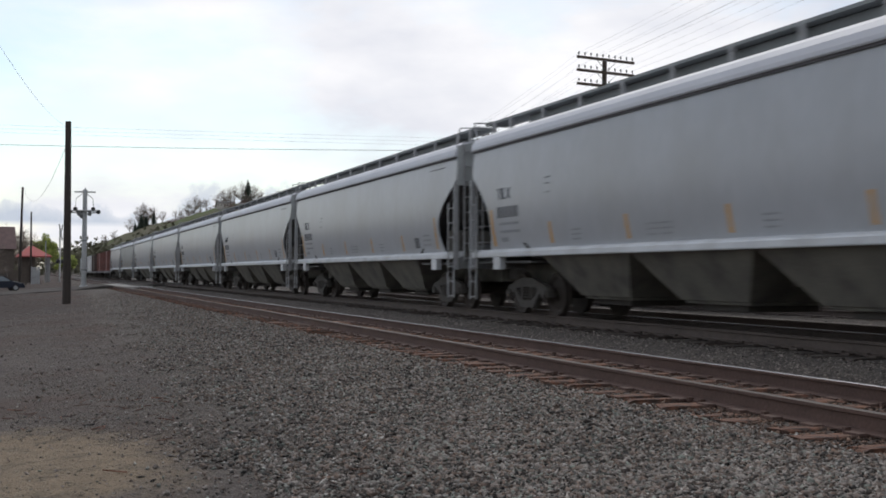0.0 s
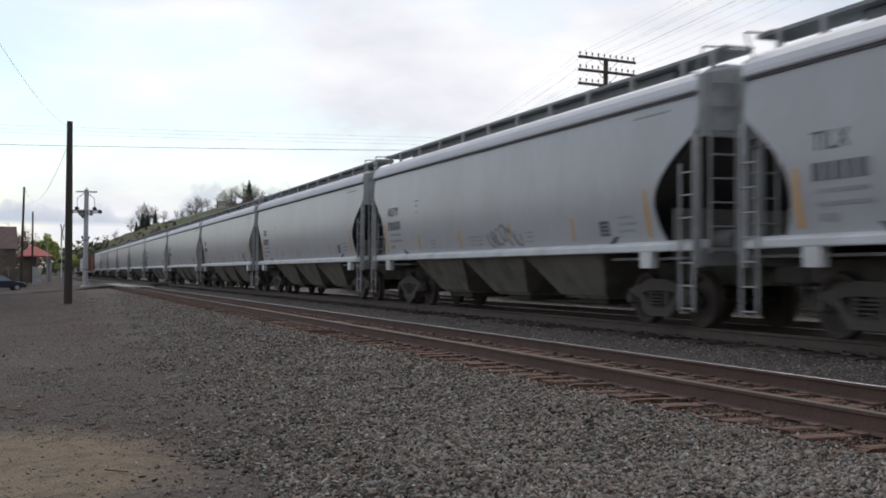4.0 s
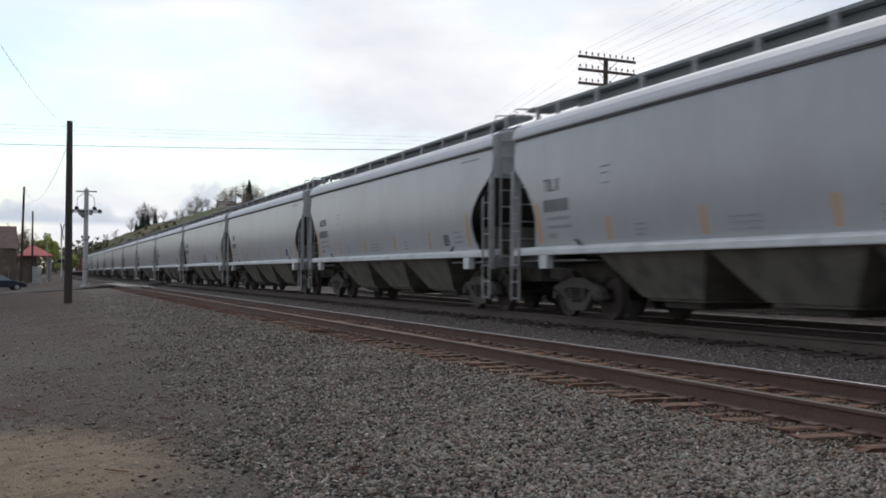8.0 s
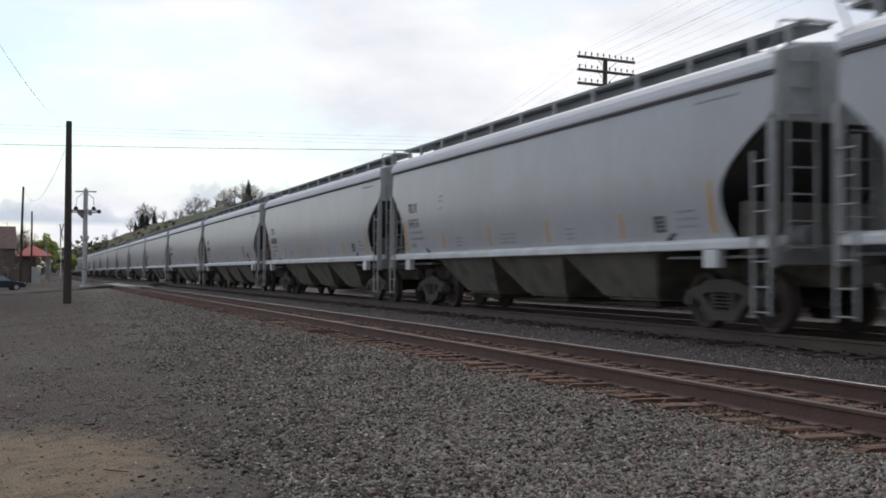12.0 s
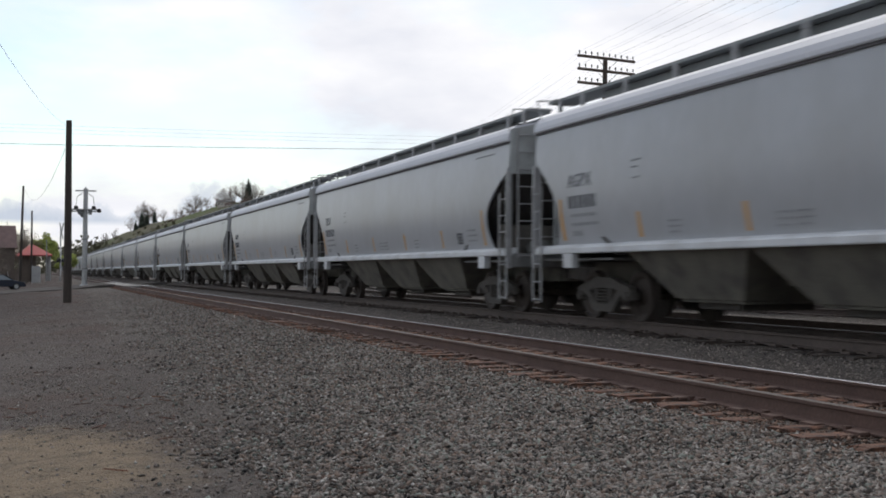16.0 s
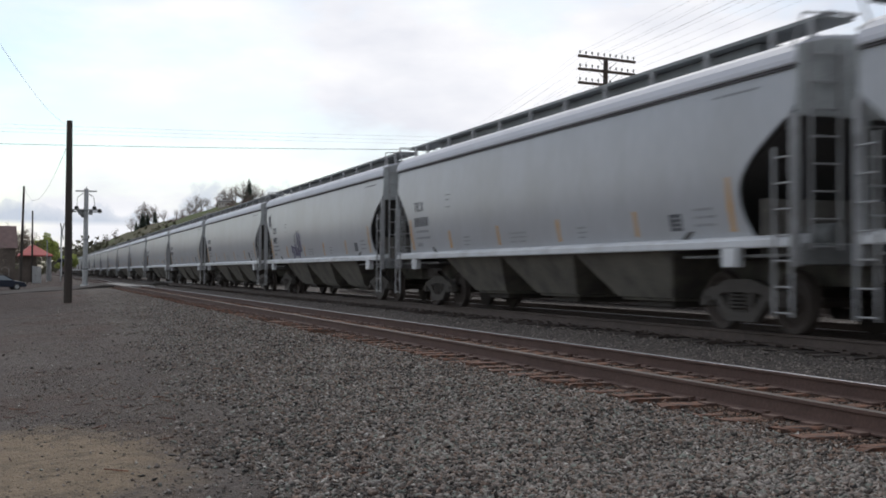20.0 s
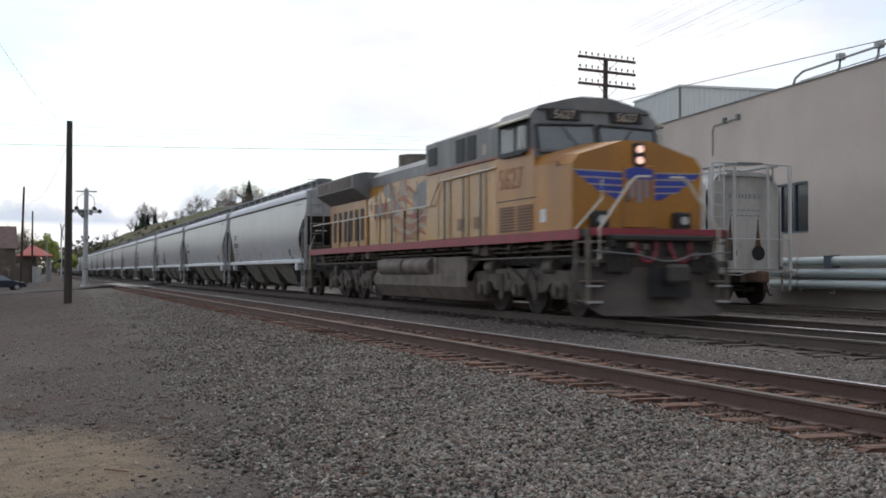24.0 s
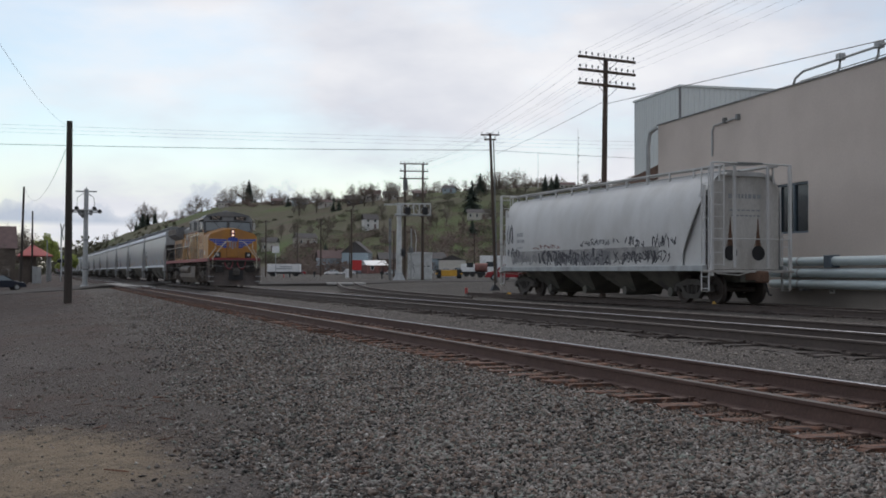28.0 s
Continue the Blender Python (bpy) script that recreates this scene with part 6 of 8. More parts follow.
def make_shed():
    root = thing("metal_shed", "tall grey ribbed-metal elevator shed behind the warehouse", "building", m=pose(34.79, 55.17, 0, 0, 0, -6.0))
    W_, D_, H_ = 6.0, 6.3, 11.85
    part("wall_near", bx(0, W_, 0, 0.1, 0, H_), M["siding"], root)
    part("wall_track_side", bx(0, 0.1, 0.1, D_, 0, H_), M["siding"], root)
    part("wall_far", bx(0, W_, D_ - 0.1, D_, 0, H_), M["siding"], root)
    part("wall_back", bx(W_ - 0.1, W_, 0.1, D_ - 0.1, 0, H_), M["siding"], root)
    part("roof", prism(B(), [(-0.1, H_), (W_ + 0.1, H_ + 0.0), (W_ + 0.1, H_ + 0.14), (-0.1, H_ + 0.12)], "y", -0.1, D_ + 0.1), M["siding"], root)
    part("corner_trim", bx(-0.03, 0.08, -0.03, 0.08, 0, H_), M["grime_grey"], root)
    rib = None
    for i in range(19):
        y = 0.25 + i * 0.33
        if rib is None:
            rib = part("wall_rib", prism(B(), [(-0.05, -0.05), (0.0, -0.09), (0.0, 0.09), (-0.05, 0.05)], "z", 0, H_ - 0.05), M["siding"], root)
            rib.matrix_basis = pose(0, y, 0)
        else:
            again(rib, root, pose(0, y, 0))
    for i in range(17):
        again(rib, root, pose(0.3 + i * 0.33, 0, 0, 0, 0, 90))
    return root


make_shed()


def make_annex():
    """The low loading dock that runs on from the warehouse."""
    root = thing("loading_dock", "low loading dock with rusty fascia and dark opening beside the warehouse", "building", m=WALL @ Matrix.Translation((0.3, 14.8, 0)))
    part("wall", bx(0, 0.2, 0, 9.5, -0.5, 3.6), M["stucco"], root)
    part("upper_wall", bx(0.0, 0.2, 0.0, 3.4, 4.9, 5.9), M["stucco"], root)
    part("end_wall", bx(0.2, 12, 9.3, 9.5, -0.5, 5.0), M["stucco"], root)
    part("dark_opening", bx(0.25, 0.3, 0.2, 9.3, 3.6, 4.9), M["black"], root)
    part("fascia", prism(B(), [(0.0, 5.55), (0.0, 6.15), (3.4, 5.75), (3.4, 5.2)], "x", -0.12, 0.02), M["rust_run"], root, "rusty fascia board")
    part("canopy", prism(B(), [(3.4, 5.25), (3.4, 5.5), (9.8, 5.0), (9.8, 4.85)], "x", -0.6, 6), M["stucco"], root)
    part("canopy_edge", prism(B(), [(3.3, 5.50), (3.3, 5.58), (9.9, 5.09), (9.9, 5.0)], "x", -0.7, 6.1), M["wall_cream"], root)
    for y in (3.6, 6.5, 9.2):
        part("bracket", bx(-0.55, 0.0, y - 0.06, y + 0.06, 4.6, 5.0), M["steel_grey"], root)
    part("flat_roof", bx(0.2, 12, 0, 9.3, 4.95, 5.1), M["roof_dark"], root)
    return root


make_annex()
# ---------- poles and wires ----------
def insulator(bm, x, y, z):
    tube(bm, (x, y, z), (x, y, z + 0.08), 0.015, 5)
    tube(bm, (x, y, z + 0.08), (x, y, z + 0.19), 0.045, 6, r2=0.035)


def line_pole(name, label, x, y, z0, top, arms, r=0.15, turn=0.0, lean=(0.0, 0.0), material="pole_brown", legs=(0.0,), group="telegraph poles"):
    """A wooden pole with cross-arms; arms: (drop from the top, half length, pins)."""
    root = thing(name, label, "utility pole", group, pose(x, y, z0, 0, 0, turn))
    H_ = top - z0
    for q in legs:
        part("pole", tube(B(), (q - lean[0], -lean[1], -0.3), (q, 0, H_), r, 12, r2=r * 0.68), M[material], root, smooth=True)
    for drop, half, pins in arms:
        z = H_ - drop
        a = part("cross_arm", box(B(), -half, half, -0.16, -0.05, z - 0.06, z + 0.06, bevel=0.01), M[material], root)
        for k in range(pins):
            px_ = -half + 0.1 + (2 * half - 0.2) * k / (pins - 1)
            if len(legs) == 1 and abs(px_) < 0.12:
                continue
            bm = B()
            insulator(bm, px_, -0.105, z + 0.06)
            part("insulator", bm, M["insulator"], a)
        if len(legs) == 1 and half > 0.6:
            br = B()
            pipe(br, [(-0.6, -0.17, z - 0.05), (0, -0.15, z - 0.55), (0.6, -0.17, z - 0.05)], 0.015, 5)
            part("arm_brace", br, M["grime_grey"], a)
    return root


line_pole("telegraph_pole", "tall brown telegraph pole with three cross-arms of insulators", 25.33, 46.6, 0.0, 11.3, ((0.08, 1.68, 10), (0.69, 1.68, 10), (1.33, 1.68, 10)), 0.16, lean=(0.2, 0.0), turn=9)
hframe = line_pole("twin_telegraph_pole", "twin telegraph poles sharing three cross-arms, with a transformer can", 37.4, 110.7, 0.2, 12.6, ((0.05, 1.5, 8), (0.82, 1.5, 8), (1.6, 1.5, 8)), 0.16, turn=-12, legs=(-0.95, 0.95))
part("transformer", tube(B(), (-0.95, -0.35, 9.6), (-0.95, -0.35, 10.7), 0.24, 12), M["grime_grey"], hframe, smooth=True)
p2 = line_pole("power_pole", "leaning wooden power pole with one short cross-arm", 35.55, 85.4, 0.25, 12.75, ((0.15, 0.78, 4), (0.55, 0.5, 3)), 0.15, lean=(-0.5, 0.0), turn=-20)
part("riser_conduit", tube(B(), (0.6, -0.15, 0), (0.28, -0.12, 12.0), 0.05, 6), M["grime_grey"], p2)
line_pole("bare_pole", "dark bare wooden pole with slack wires tied to its top", 1.55, 57.9, -0.47, 8.55, (), 0.21, material="pole", group="bare poles")
line_pole("bare_pole", "dark bare wooden pole by the street", -1.45, 157.8, -0.71, 12.4, (), 0.20, lean=(0.3, 0), material="pole", group="bare poles")
line_pole("bare_pole", "dark bare wooden pole by the street", -0.4, 186.2, -0.59, 10.6, (), 0.18, material="pole", group="bare poles")
for x, y, top in ((48.7, 196.7, 11.0), (40.2, 204.6, 10.8), (56.7, 251.5, 11.8), (44.2, 159.7, 10.6), (52.5, 165.0, 7.6), (66.0, 240.0, 8.8), (86.0, 215.0, 9.5), (93.0, 205.0, 7.5)):
    line_pole("street_pole", "plain wooden street pole in the far yard", x, y, 0.3, top, ((0.35, 0.9, 4),) if top > 10.4 else (), 0.15, turn=-20, group="street poles")


def wire(name, pts, r=0.016, sag=0.0, label="thin weathered overhead wire between poles"):
    """One span of wire that sags between its ends."""
    a, b = Vector(pts[0]), Vector(pts[1])
    line = [a.lerp(b, t / 14) - Vector((0, 0, sag * 4 * (t / 14) * (1 - t / 14))) for t in range(15)]
    return tagged(part(name, pipe(B(), line, r, 4), M["wire"]), label, "overhead wire", "overhead wires")


# telegraph line: twin poles, the near pole, then overhead past the camera
arm_c = Vector((math.cos(radians(-12)), math.sin(radians(-12)), 0))
for k, (za, zc) in enumerate(((11.42, 12.75), (10.8, 11.98))):
    for q in ((-1.3, -1.0, -0.4, 0.4, 0.7, 1.3) if k == 0 else (-1.3, -0.7, 0.7, 1.3)):
        p = Vector((25.33 + q * 1.17, 46.5 + q * 0.185, za))
        wire("wire", [p, Vector((37.4, 110.6, zc)) + arm_c * q], 0.0045, 0.7)
        wire("wire", [p, Vector((17.5 + q, -6.0, za + 0.1))], 0.0035, 0.5)
wire("wire", [(25.35, 46.6, 9.29), (36.1, 85.2, 11.05)], 0.014, 0.1)
wire("wire", [(25.35, 46.6, 9.12), (18.9, 18.2, 6.57)], 0.014, 0.0)
wire("wire", [(35.57, 85.4, 11.33), (-22.0, 118.2, 13.5)], 0.022, 0.25)
wire("wire", [(35.57, 85.4, 11.33), (62.0, 66.0, 8.9)], 0.016, 0.1)
wire("wire", [(35.5, 85.3, 12.6), (37.0, 110.6, 12.4)], 0.008, 0.4)
for k in range(3):
    wire("wire", [(-30.0, 170.4, 21.9 - k * 0.5), (110.0, 119.0, 18.4 - k * 0.5)], 0.010, 0.5)
wire("wire", [(1.41, 57.8, 8.32), (-1.44, 17.5, 5.97)], 0.005, 0.45)
wire("wire", [(1.45, 57.9, 7.3), (-1.34, 156.9, 12.2)], 0.012, 2.2)

# ---------- crossing signals by the street ----------
def make_signal_mast():
    root = thing("crossing_signal_mast", "tall silver crossing signal mast with cross-arms and lamp heads", "railway signal", m=pose(4.18, 103.2, -0.35, 0, 0, -5))
    part("mast", tube(B(), (0, 0, 0.25), (0.05, 0, 8.75), 0.23, 16, r2=0.19), M["steel_grey"], root, smooth=True)
    part("base_plate", tube(B(), (0, 0, 0), (0, 0, 0.3), 0.48, 12, r2=0.34), M["steel_grey"], root)
    part("top_bar", box(B(), -0.85, 0.95, -0.07, 0.07, 8.50, 8.62, bevel=0.02), M["steel_grey"], root)
    part("top_cap", tube(B(), (0.05, 0, 8.75), (0.05, 0, 8.95), 0.08, 8, r2=0.03), M["steel_grey"], root)
    part("working_platform", box(B(), -1.25, 1.25, -0.4, 0.4, 6.85, 6.95, bevel=0.02), M["steel_grey"], root)
    part("platform_bracket", prism(B(), [(-0.75, 6.85), (0.2, 6.85), (0.2, 6.2), (-0.3, 6.2)], "y", -0.12, 0.12), M["grime_grey"], root)
    for s in (-1, 1):
        for k, q in enumerate((0.75, 1.2)):
            hd = part("lamp_head", tube(B(), (s * q, -0.25, 7.05 - 0.25 * k), (s * q, 0.15, 7.05 - 0.25 * k), 0.19, 12), M["grime_grey"], root, "dark lamp head")
            part("hood", tube(B(), (s * q, -0.6, 7.05 - 0.25 * k), (s * q, -0.22, 7.05 - 0.25 * k), 0.14, 12), M["black"], hd)
        part("head_bracket", pipe(B(), [(s * 0.15, -0.1, 6.6), (s * 0.75, -0.1, 6.72), (s * 1.2, -0.05, 6.72)], 0.06, 6), M["steel_grey"], root)
        part("junction_box", box(B(), *sorted((s * 0.3, s * 0.6)), -0.3, 0.0, 6.45, 6.85, bevel=0.03), M["grime_grey"], root)
        part("cable", pipe(B(), [(s * 0.2, 0.1, 8.4), (s * 0.7, 0.15, 8.0), (s * 0.75, 0.1, 7.3)], 0.03, 5), M["grime_grey"], root)
    for z in (1.6, 4.2):
        part("mast_band", tube(B(), (0.01, 0, z), (0.01, 0, z + 0.12), 0.245, 16), M["grime_grey"], root)
    return root


make_signal_mast()
xb = thing("crossbuck", "grey crossbuck post with small lamps by the level crossing", "crossing sign", m=pose(3.55, 169.4, -0.44, 0, 0, 58))
part("post", tube(B(), (0, 0, 0), (0, 0, 8.0), 0.10, 10), M["steel_grey"], xb)
for s in (-1, 1):
    bl = part("crossbuck_blade", box(B(), -0.13, 0.13, -0.03, 0.03, -1.25, 1.25, bevel=0.01), M["steel_grey"], xb)
    bl.matrix_basis = pose(0, -0.12 - 0.06 * (s > 0), 7.3, 0, s * 22, 0)
    part("lamp", tube(B(), (s * 0.6, -0.25, 3.1), (s * 0.6, 0.05, 3.1), 0.3, 12), M["black"], xb)
lp = thing("street_lamp_post", "slim pale lamp post beside the shelter", "lamp post", m=pose(1.75, 180.0, -0.5))
part("post", tube(B(), (0, 0, 0), (0, 0, 6.2), 0.09, 8, r2=0.06), M["steel_grey"], lp)
part("lamp_cap", tube(B(), (0, 0, 6.2), (0, 0, 6.45), 0.13, 8, r2=0.08), M["grime_grey"], lp)
part("gate_arm", box(B(), -0.08, 0.08, -0.10, 0.0, 0.8, 5.2), M["white"], xb)

# ---------- signal cantilever, bungalow and yard clutter ----------
def make_cantilever():
    root = thing("signal_cantilever", "silver lattice signal cantilever carrying dark signal heads", "railway signal", m=pose(35.7, 110.4, 0.2, 0, 0, -18))
    part("mast", tube(B(), (0, 0, 0.6), (0, 0, 8.1), 0.30, 16, r2=0.24), M["galvanised"], root, smooth=True)
    part("mast_foot", tube(B(), (0, 0, 0), (0, 0, 0.9), 0.75, 10, r2=0.30), M["steel_grey"], root)
    part("back_post", tube(B(), (-0.95, 0.5, 0), (-0.95, 0.5, 6.6), 0.14, 10), M["grime_grey"], root)
    for z in (7.0, 8.1):
        part("chord", bx(-0.4, 3.3, -0.28, -0.20, z - 0.06, z + 0.06), M["galvanised"], root)
        part("chord", bx(-0.4, 3.3, 0.20, 0.28, z - 0.06, z + 0.06), M["galvanised"], root)
    for i in range(6):
        x = 0.35 + i * 0.58
        part("lattice_post", bx(x - 0.05, x + 0.05, -0.28, -0.20, 7.06, 8.04), M["galvanised"], root)
        if i < 5:
            part("lattice_brace", pipe(B(), [(x, -0.24, 7.06 if i % 2 else 8.04), (x + 0.58, -0.24, 8.04 if i % 2 else 7.06)], 0.03, 4), M["galvanised"], root)
        part("lattice_post", bx(x - 0.05, x + 0.05, 0.20, 0.28, 7.06, 8.04), M["galvanised"], root)
    part("walk_grating", bx(-0.5, 3.4, -0.35, 0.35, 6.86, 6.92), M["steel_grey"], root)
    part("outrigger", bx(-1.6, -0.3, -0.08, 0.08, 7.95, 8.1), M["galvanised"], root)
    for x in (0.9, 2.7):
        hd = part("signal_head", box(B(), x - 0.28, x + 0.28, -0.75, -0.35, 6.95, 7.75, bevel=0.06), M["black"], root, "black three-lamp signal head")
        for z in (7.1, 7.35, 7.6):
            part("lamp_hood", tube(B(), (x, -1.0, z), (x, -0.74, z), 0.11, 10), M["black"], hd)
    part("lower_head", box(B(), 0.25, 0.65, -0.3, 0.1, 2.6, 3.4, bevel=0.06), M["black"], root)
    return root


make_cantilever()
bung = thing("signal_bungalow", "grey sheet-metal signal cabinet with graffiti", "equipment cabinet", m=pose(39.7, 115.3, 0.25, 0, 0, -20))
part("body", box(B(), -1.32, 1.32, -1.0, 1.0, 0.12, 2.95, bevel=0.03), M["galvanised"], bung)
part("roof", prism(B(), [(-1.4, 2.95), (1.4, 2.95), (1.4, 3.02), (0, 3.12), (-1.4, 3.02)], "y", -1.08, 1.08), M["white"], bung)
part("plinth", bx(-1.25, 1.25, -0.95, 0.95, -0.1, 0.12), M["concrete"], bung)
part("cabinet_door", box(B(), -0.9, 0.0, -1.03, -1.0, 0.3, 2.7, bevel=0.005), M["galvanised"], bung)
for x in (-0.35, 0.25, 0.8):
    part("vent", bx(x, x + 0.28, -1.02, -1.0, 1.50, 1.62), M["black"], bung)
for k, (x, z, h) in enumerate(((-1.2, 1.2, 0.9), (-0.95, 1.4, 0.6), (-0.7, 0.5, 1.3), (-0.8, 1.5, 0.5))):
    part("graffiti_stroke", pipe(B(), [(x, -1.036, z), (x + 0.14, -1.036, z + h * 0.4), (x - 0.05, -1.036, z + h * 0.7), (x + 0.12, -1.036, z + h)], 0.025, 4), M["tag_ink"], bung)
mast2 = thing("relay_mast", "slim grey mast with small antenna and lamps beside the cabinet", "signal mast", m=pose(38.0, 113.3, 0.25))
part("post", tube(B(), (0, 0, 0), (0, 0, 5.6), 0.07, 8), M["steel_grey"], mast2)
part("antenna", pipe(B(), [(0.5, 0, 3.0), (0.6, 0, 4.6), (0.4, 0, 5.4)], 0.035, 5), M["white"], mast2)
part("relay_box", box(B(), -0.2, 0.2, -0.2, 0.2, 3.0, 3.6, bevel=0.03), M["grime_grey"], mast2)

mach = thing("track_machine", "low yellow track-maintenance cart with black ends", "work cart", m=pose(52.3, 139.9, 0.35, 0, 0, -20))
part("deck", box(B(), -1.05, 1.05, -0.8, 0.8, 0.40, 1.12, bevel=0.05), M["machine_yellow"], mach)
part("deck_rim", box(B(), -1.15, 1.15, -0.85, 0.85, 0.30, 0.42, bevel=0.03), M["machine_yellow"], mach)
for s in (-1, 1):
    part("end_box", box(B(), *sorted((s * 1.05, s * 1.72)), -0.8, 0.8, 0.35, 1.20, bevel=0.05), M["black"], mach)
    part("fender", box(B(), *sorted((s * 1.5, s * 1.82)), -0.85, 0.85, 0.55, 0.72, bevel=0.02), M["machine_yellow"], mach)
    for y in (-0.6, 0.6):
        part("wheel", tube(B(), (s * 1.05, y, 0.33), (s * 1.65, y, 0.33), 0.33, 14), M["tyre"], mach)


def make_car(name, label, paint, m, length=4.4):
    """A small saloon: body with sloped ends, glasshouse, four wheels, lamps; its nose points to local -y."""
    root = thing(name, label, "car", m=m)
    k = length / 4.4
    prof = [(-2.15, 0.32), (-2.2, 0.55), (-2.1, 0.74), (-1.15, 0.92), (-0.9, 0.95), (1.75, 0.98), (2.1, 0.90), (2.2, 0.6), (2.12, 0.32)]
    bm = B()
    loft(bm, [[(x, y * k, z - 0.02 * (abs(x) > 0.8)) for y, z in prof] for x in (-0.86, -0.78, 0.78, 0.86)])
    part("body", bm, paint, root, smooth=True)
    gl = B()
    loft(gl, [[(-0.76, -1.1 * k, 0.90), (0.76, -1.1 * k, 0.90), (0.80, 1.75 * k, 0.95), (-0.80, 1.75 * k, 0.95)], [(-0.58, -0.25 * k, 1.40), (0.58, -0.25 * k, 1.40), (0.58, 1.05 * k, 1.42), (-0.58, 1.05 * k, 1.42)]])
    part("glasshouse", gl, M["cab_glass"], root)
    rf = B()
    loft(rf, [[(-0.60, -0.28 * k, 1.39), (0.60, -0.28 * k, 1.39), (0.60, 1.08 * k, 1.41), (-0.60, 1.08 * k, 1.41)], [(-0.52, -0.15 * k, 1.46), (0.52, -0.15 * k, 1.46), (0.52, 0.95 * k, 1.47), (-0.52, 0.95 * k, 1.47)]])
    part("roof", rf, paint, root, smooth=True)
    for s in (-1, 1):
        part("roof_pillar", pipe(B(), [(s * 0.79, -1.08 * k, 0.93), (s * 0.60, -0.28 * k, 1.41)], 0.04), paint, root)
        part("roof_pillar", pipe(B(), [(s * 0.82, 0.45 * k, 0.93), (s * 0.61, 0.42 * k, 1.41)], 0.035), paint, root)
        part("roof_pillar", pipe(B(), [(s * 0.82, 1.73 * k, 0.96), (s * 0.60, 1.05 * k, 1.41)], 0.05), paint, root)
        for y in (-1.35 * k, 1.35 * k):
            w = part("wheel", tube(B(), (s * 0.68, y, 0.31), (s * 0.88, y, 0.31), 0.31, 18), M["tyre"], root)
            part("rim", tube(B(), (s * 0.875, y, 0.31), (s * 0.89, y, 0.31), 0.20, 12), M["steel_grey"], w)
        part("headlamp", box(B(), *sorted((s * 0.45, s * 0.80)), -2.19 * k, -2.08 * k, 0.60, 0.74, bevel=0.03), M["lens"], root)
        part("tail_lamp", bx(*sorted((s * 0.5, s * 0.8)), 2.12 * k, 2.2 * k, 0.68, 0.84), M["red"], root)
    part("bumper", box(B(), -0.84, 0.84, -2.26 * k, -2.12 * k, 0.32, 0.52, bevel=0.04), paint, root)
    return root


make_car("saloon_car", "dark blue saloon car parked by the street", M["car_dark"], pose(-3.1, 114.5, -0.72, 0, 0, 105))
make_car("hatchback_car", "red car parked on the yard behind the hopper", M["car_red"], pose(45.2, 104.0, 0.30, 0, 0, -110) @ Matrix.Diagonal((1, 1, 1.17, 1)))
make_car("saloon_car", "white car parked behind the red one", M["white"], pose(47.6, 106.5, 0.31, 0, 0, -110))
for x, y, p in ((80.5, 312.0, "white"), (84.5, 309.0, "white"), (97.0, 306.0, "steel_grey"), (105.0, 300.0, "white"), (110.0, 298.0, "steel_grey"), (113.5, 296.5, "car_dark"), (117.0, 295.0, "white"), (120.5, 293.0, "steel_grey"), (72.0, 318.0, "car_red")):
    make_car("parked_car", "small parked car at the foot of the hill", M[p], pose(x, y, float(land(x, y)) - 0.02, 0, 0, -100))


def make_truck(name, label, m, L, H_, paint, cab=True):
    root = thing(name, label, "truck", m=m)
    part("box_body", box(B(), -1.2, 1.2, 0, L, 0.9, H_, bevel=0.04), paint, root)
    part("chassis", bx(-0.8, 0.8, -0.2, L, 0.5, 0.9), M["black"], root)
    for y in (0.9, L - 1.0):
        for s in (-1, 1):
            part("wheel", tube(B(), (s * 0.85, y, 0.48), (s * 1.18, y, 0.48), 0.48, 14), M["tyre"], root)
    if cab:
        part("window", bx(-1.22, -1.2, L - 2.2, L - 1.0, 1.7, 2.5), M["window_dark"], root)
    return root


trailer = make_truck("box_trailer", "white box trailer with faded lettering in the far yard", pose(51.0, 223.2, 0.3, 0, 0, 70), 6.6, 2.5, M["white"], False)
for k in range(2):
    part("faded_sign_bar", bx(-1.215, -1.201, 1.6, 5.0 - k, 1.45 + 0.4 * k, 1.65 + 0.4 * k), M["letter_pale"], trailer)
make_truck("camper_van", "small white camper parked near the houses", pose(75.5, 187.2, 0.42, 0, 0, 70), 3.0, 2.35, M["white"])
make_truck("box_truck", "white box truck with a dark side door", pose(73.0, 166.0, 0.42, 0, 0, 70), 5.2, 3.5, M["white"])
tank = thing("tank_trailer", "small red tank trailer beside the power pole", "trailer", m=pose(61.0, 147.5, 0.4, 0, 0, 70))
part("tank", tube(B(), (0, 0, 1.5), (0, 1.8, 1.5), 0.62, 14), M["box_red"], tank, smooth=True)
part("frame", bx(-0.7, 0.7, -0.4, 2.4, 0.6, 0.8), M["black"], tank)
for s in (-1, 1):
    part("wheel", tube(B(), (s * 0.6, 1.0, 0.4), (s * 0.9, 1.0, 0.4), 0.4, 14), M["tyre"], tank)

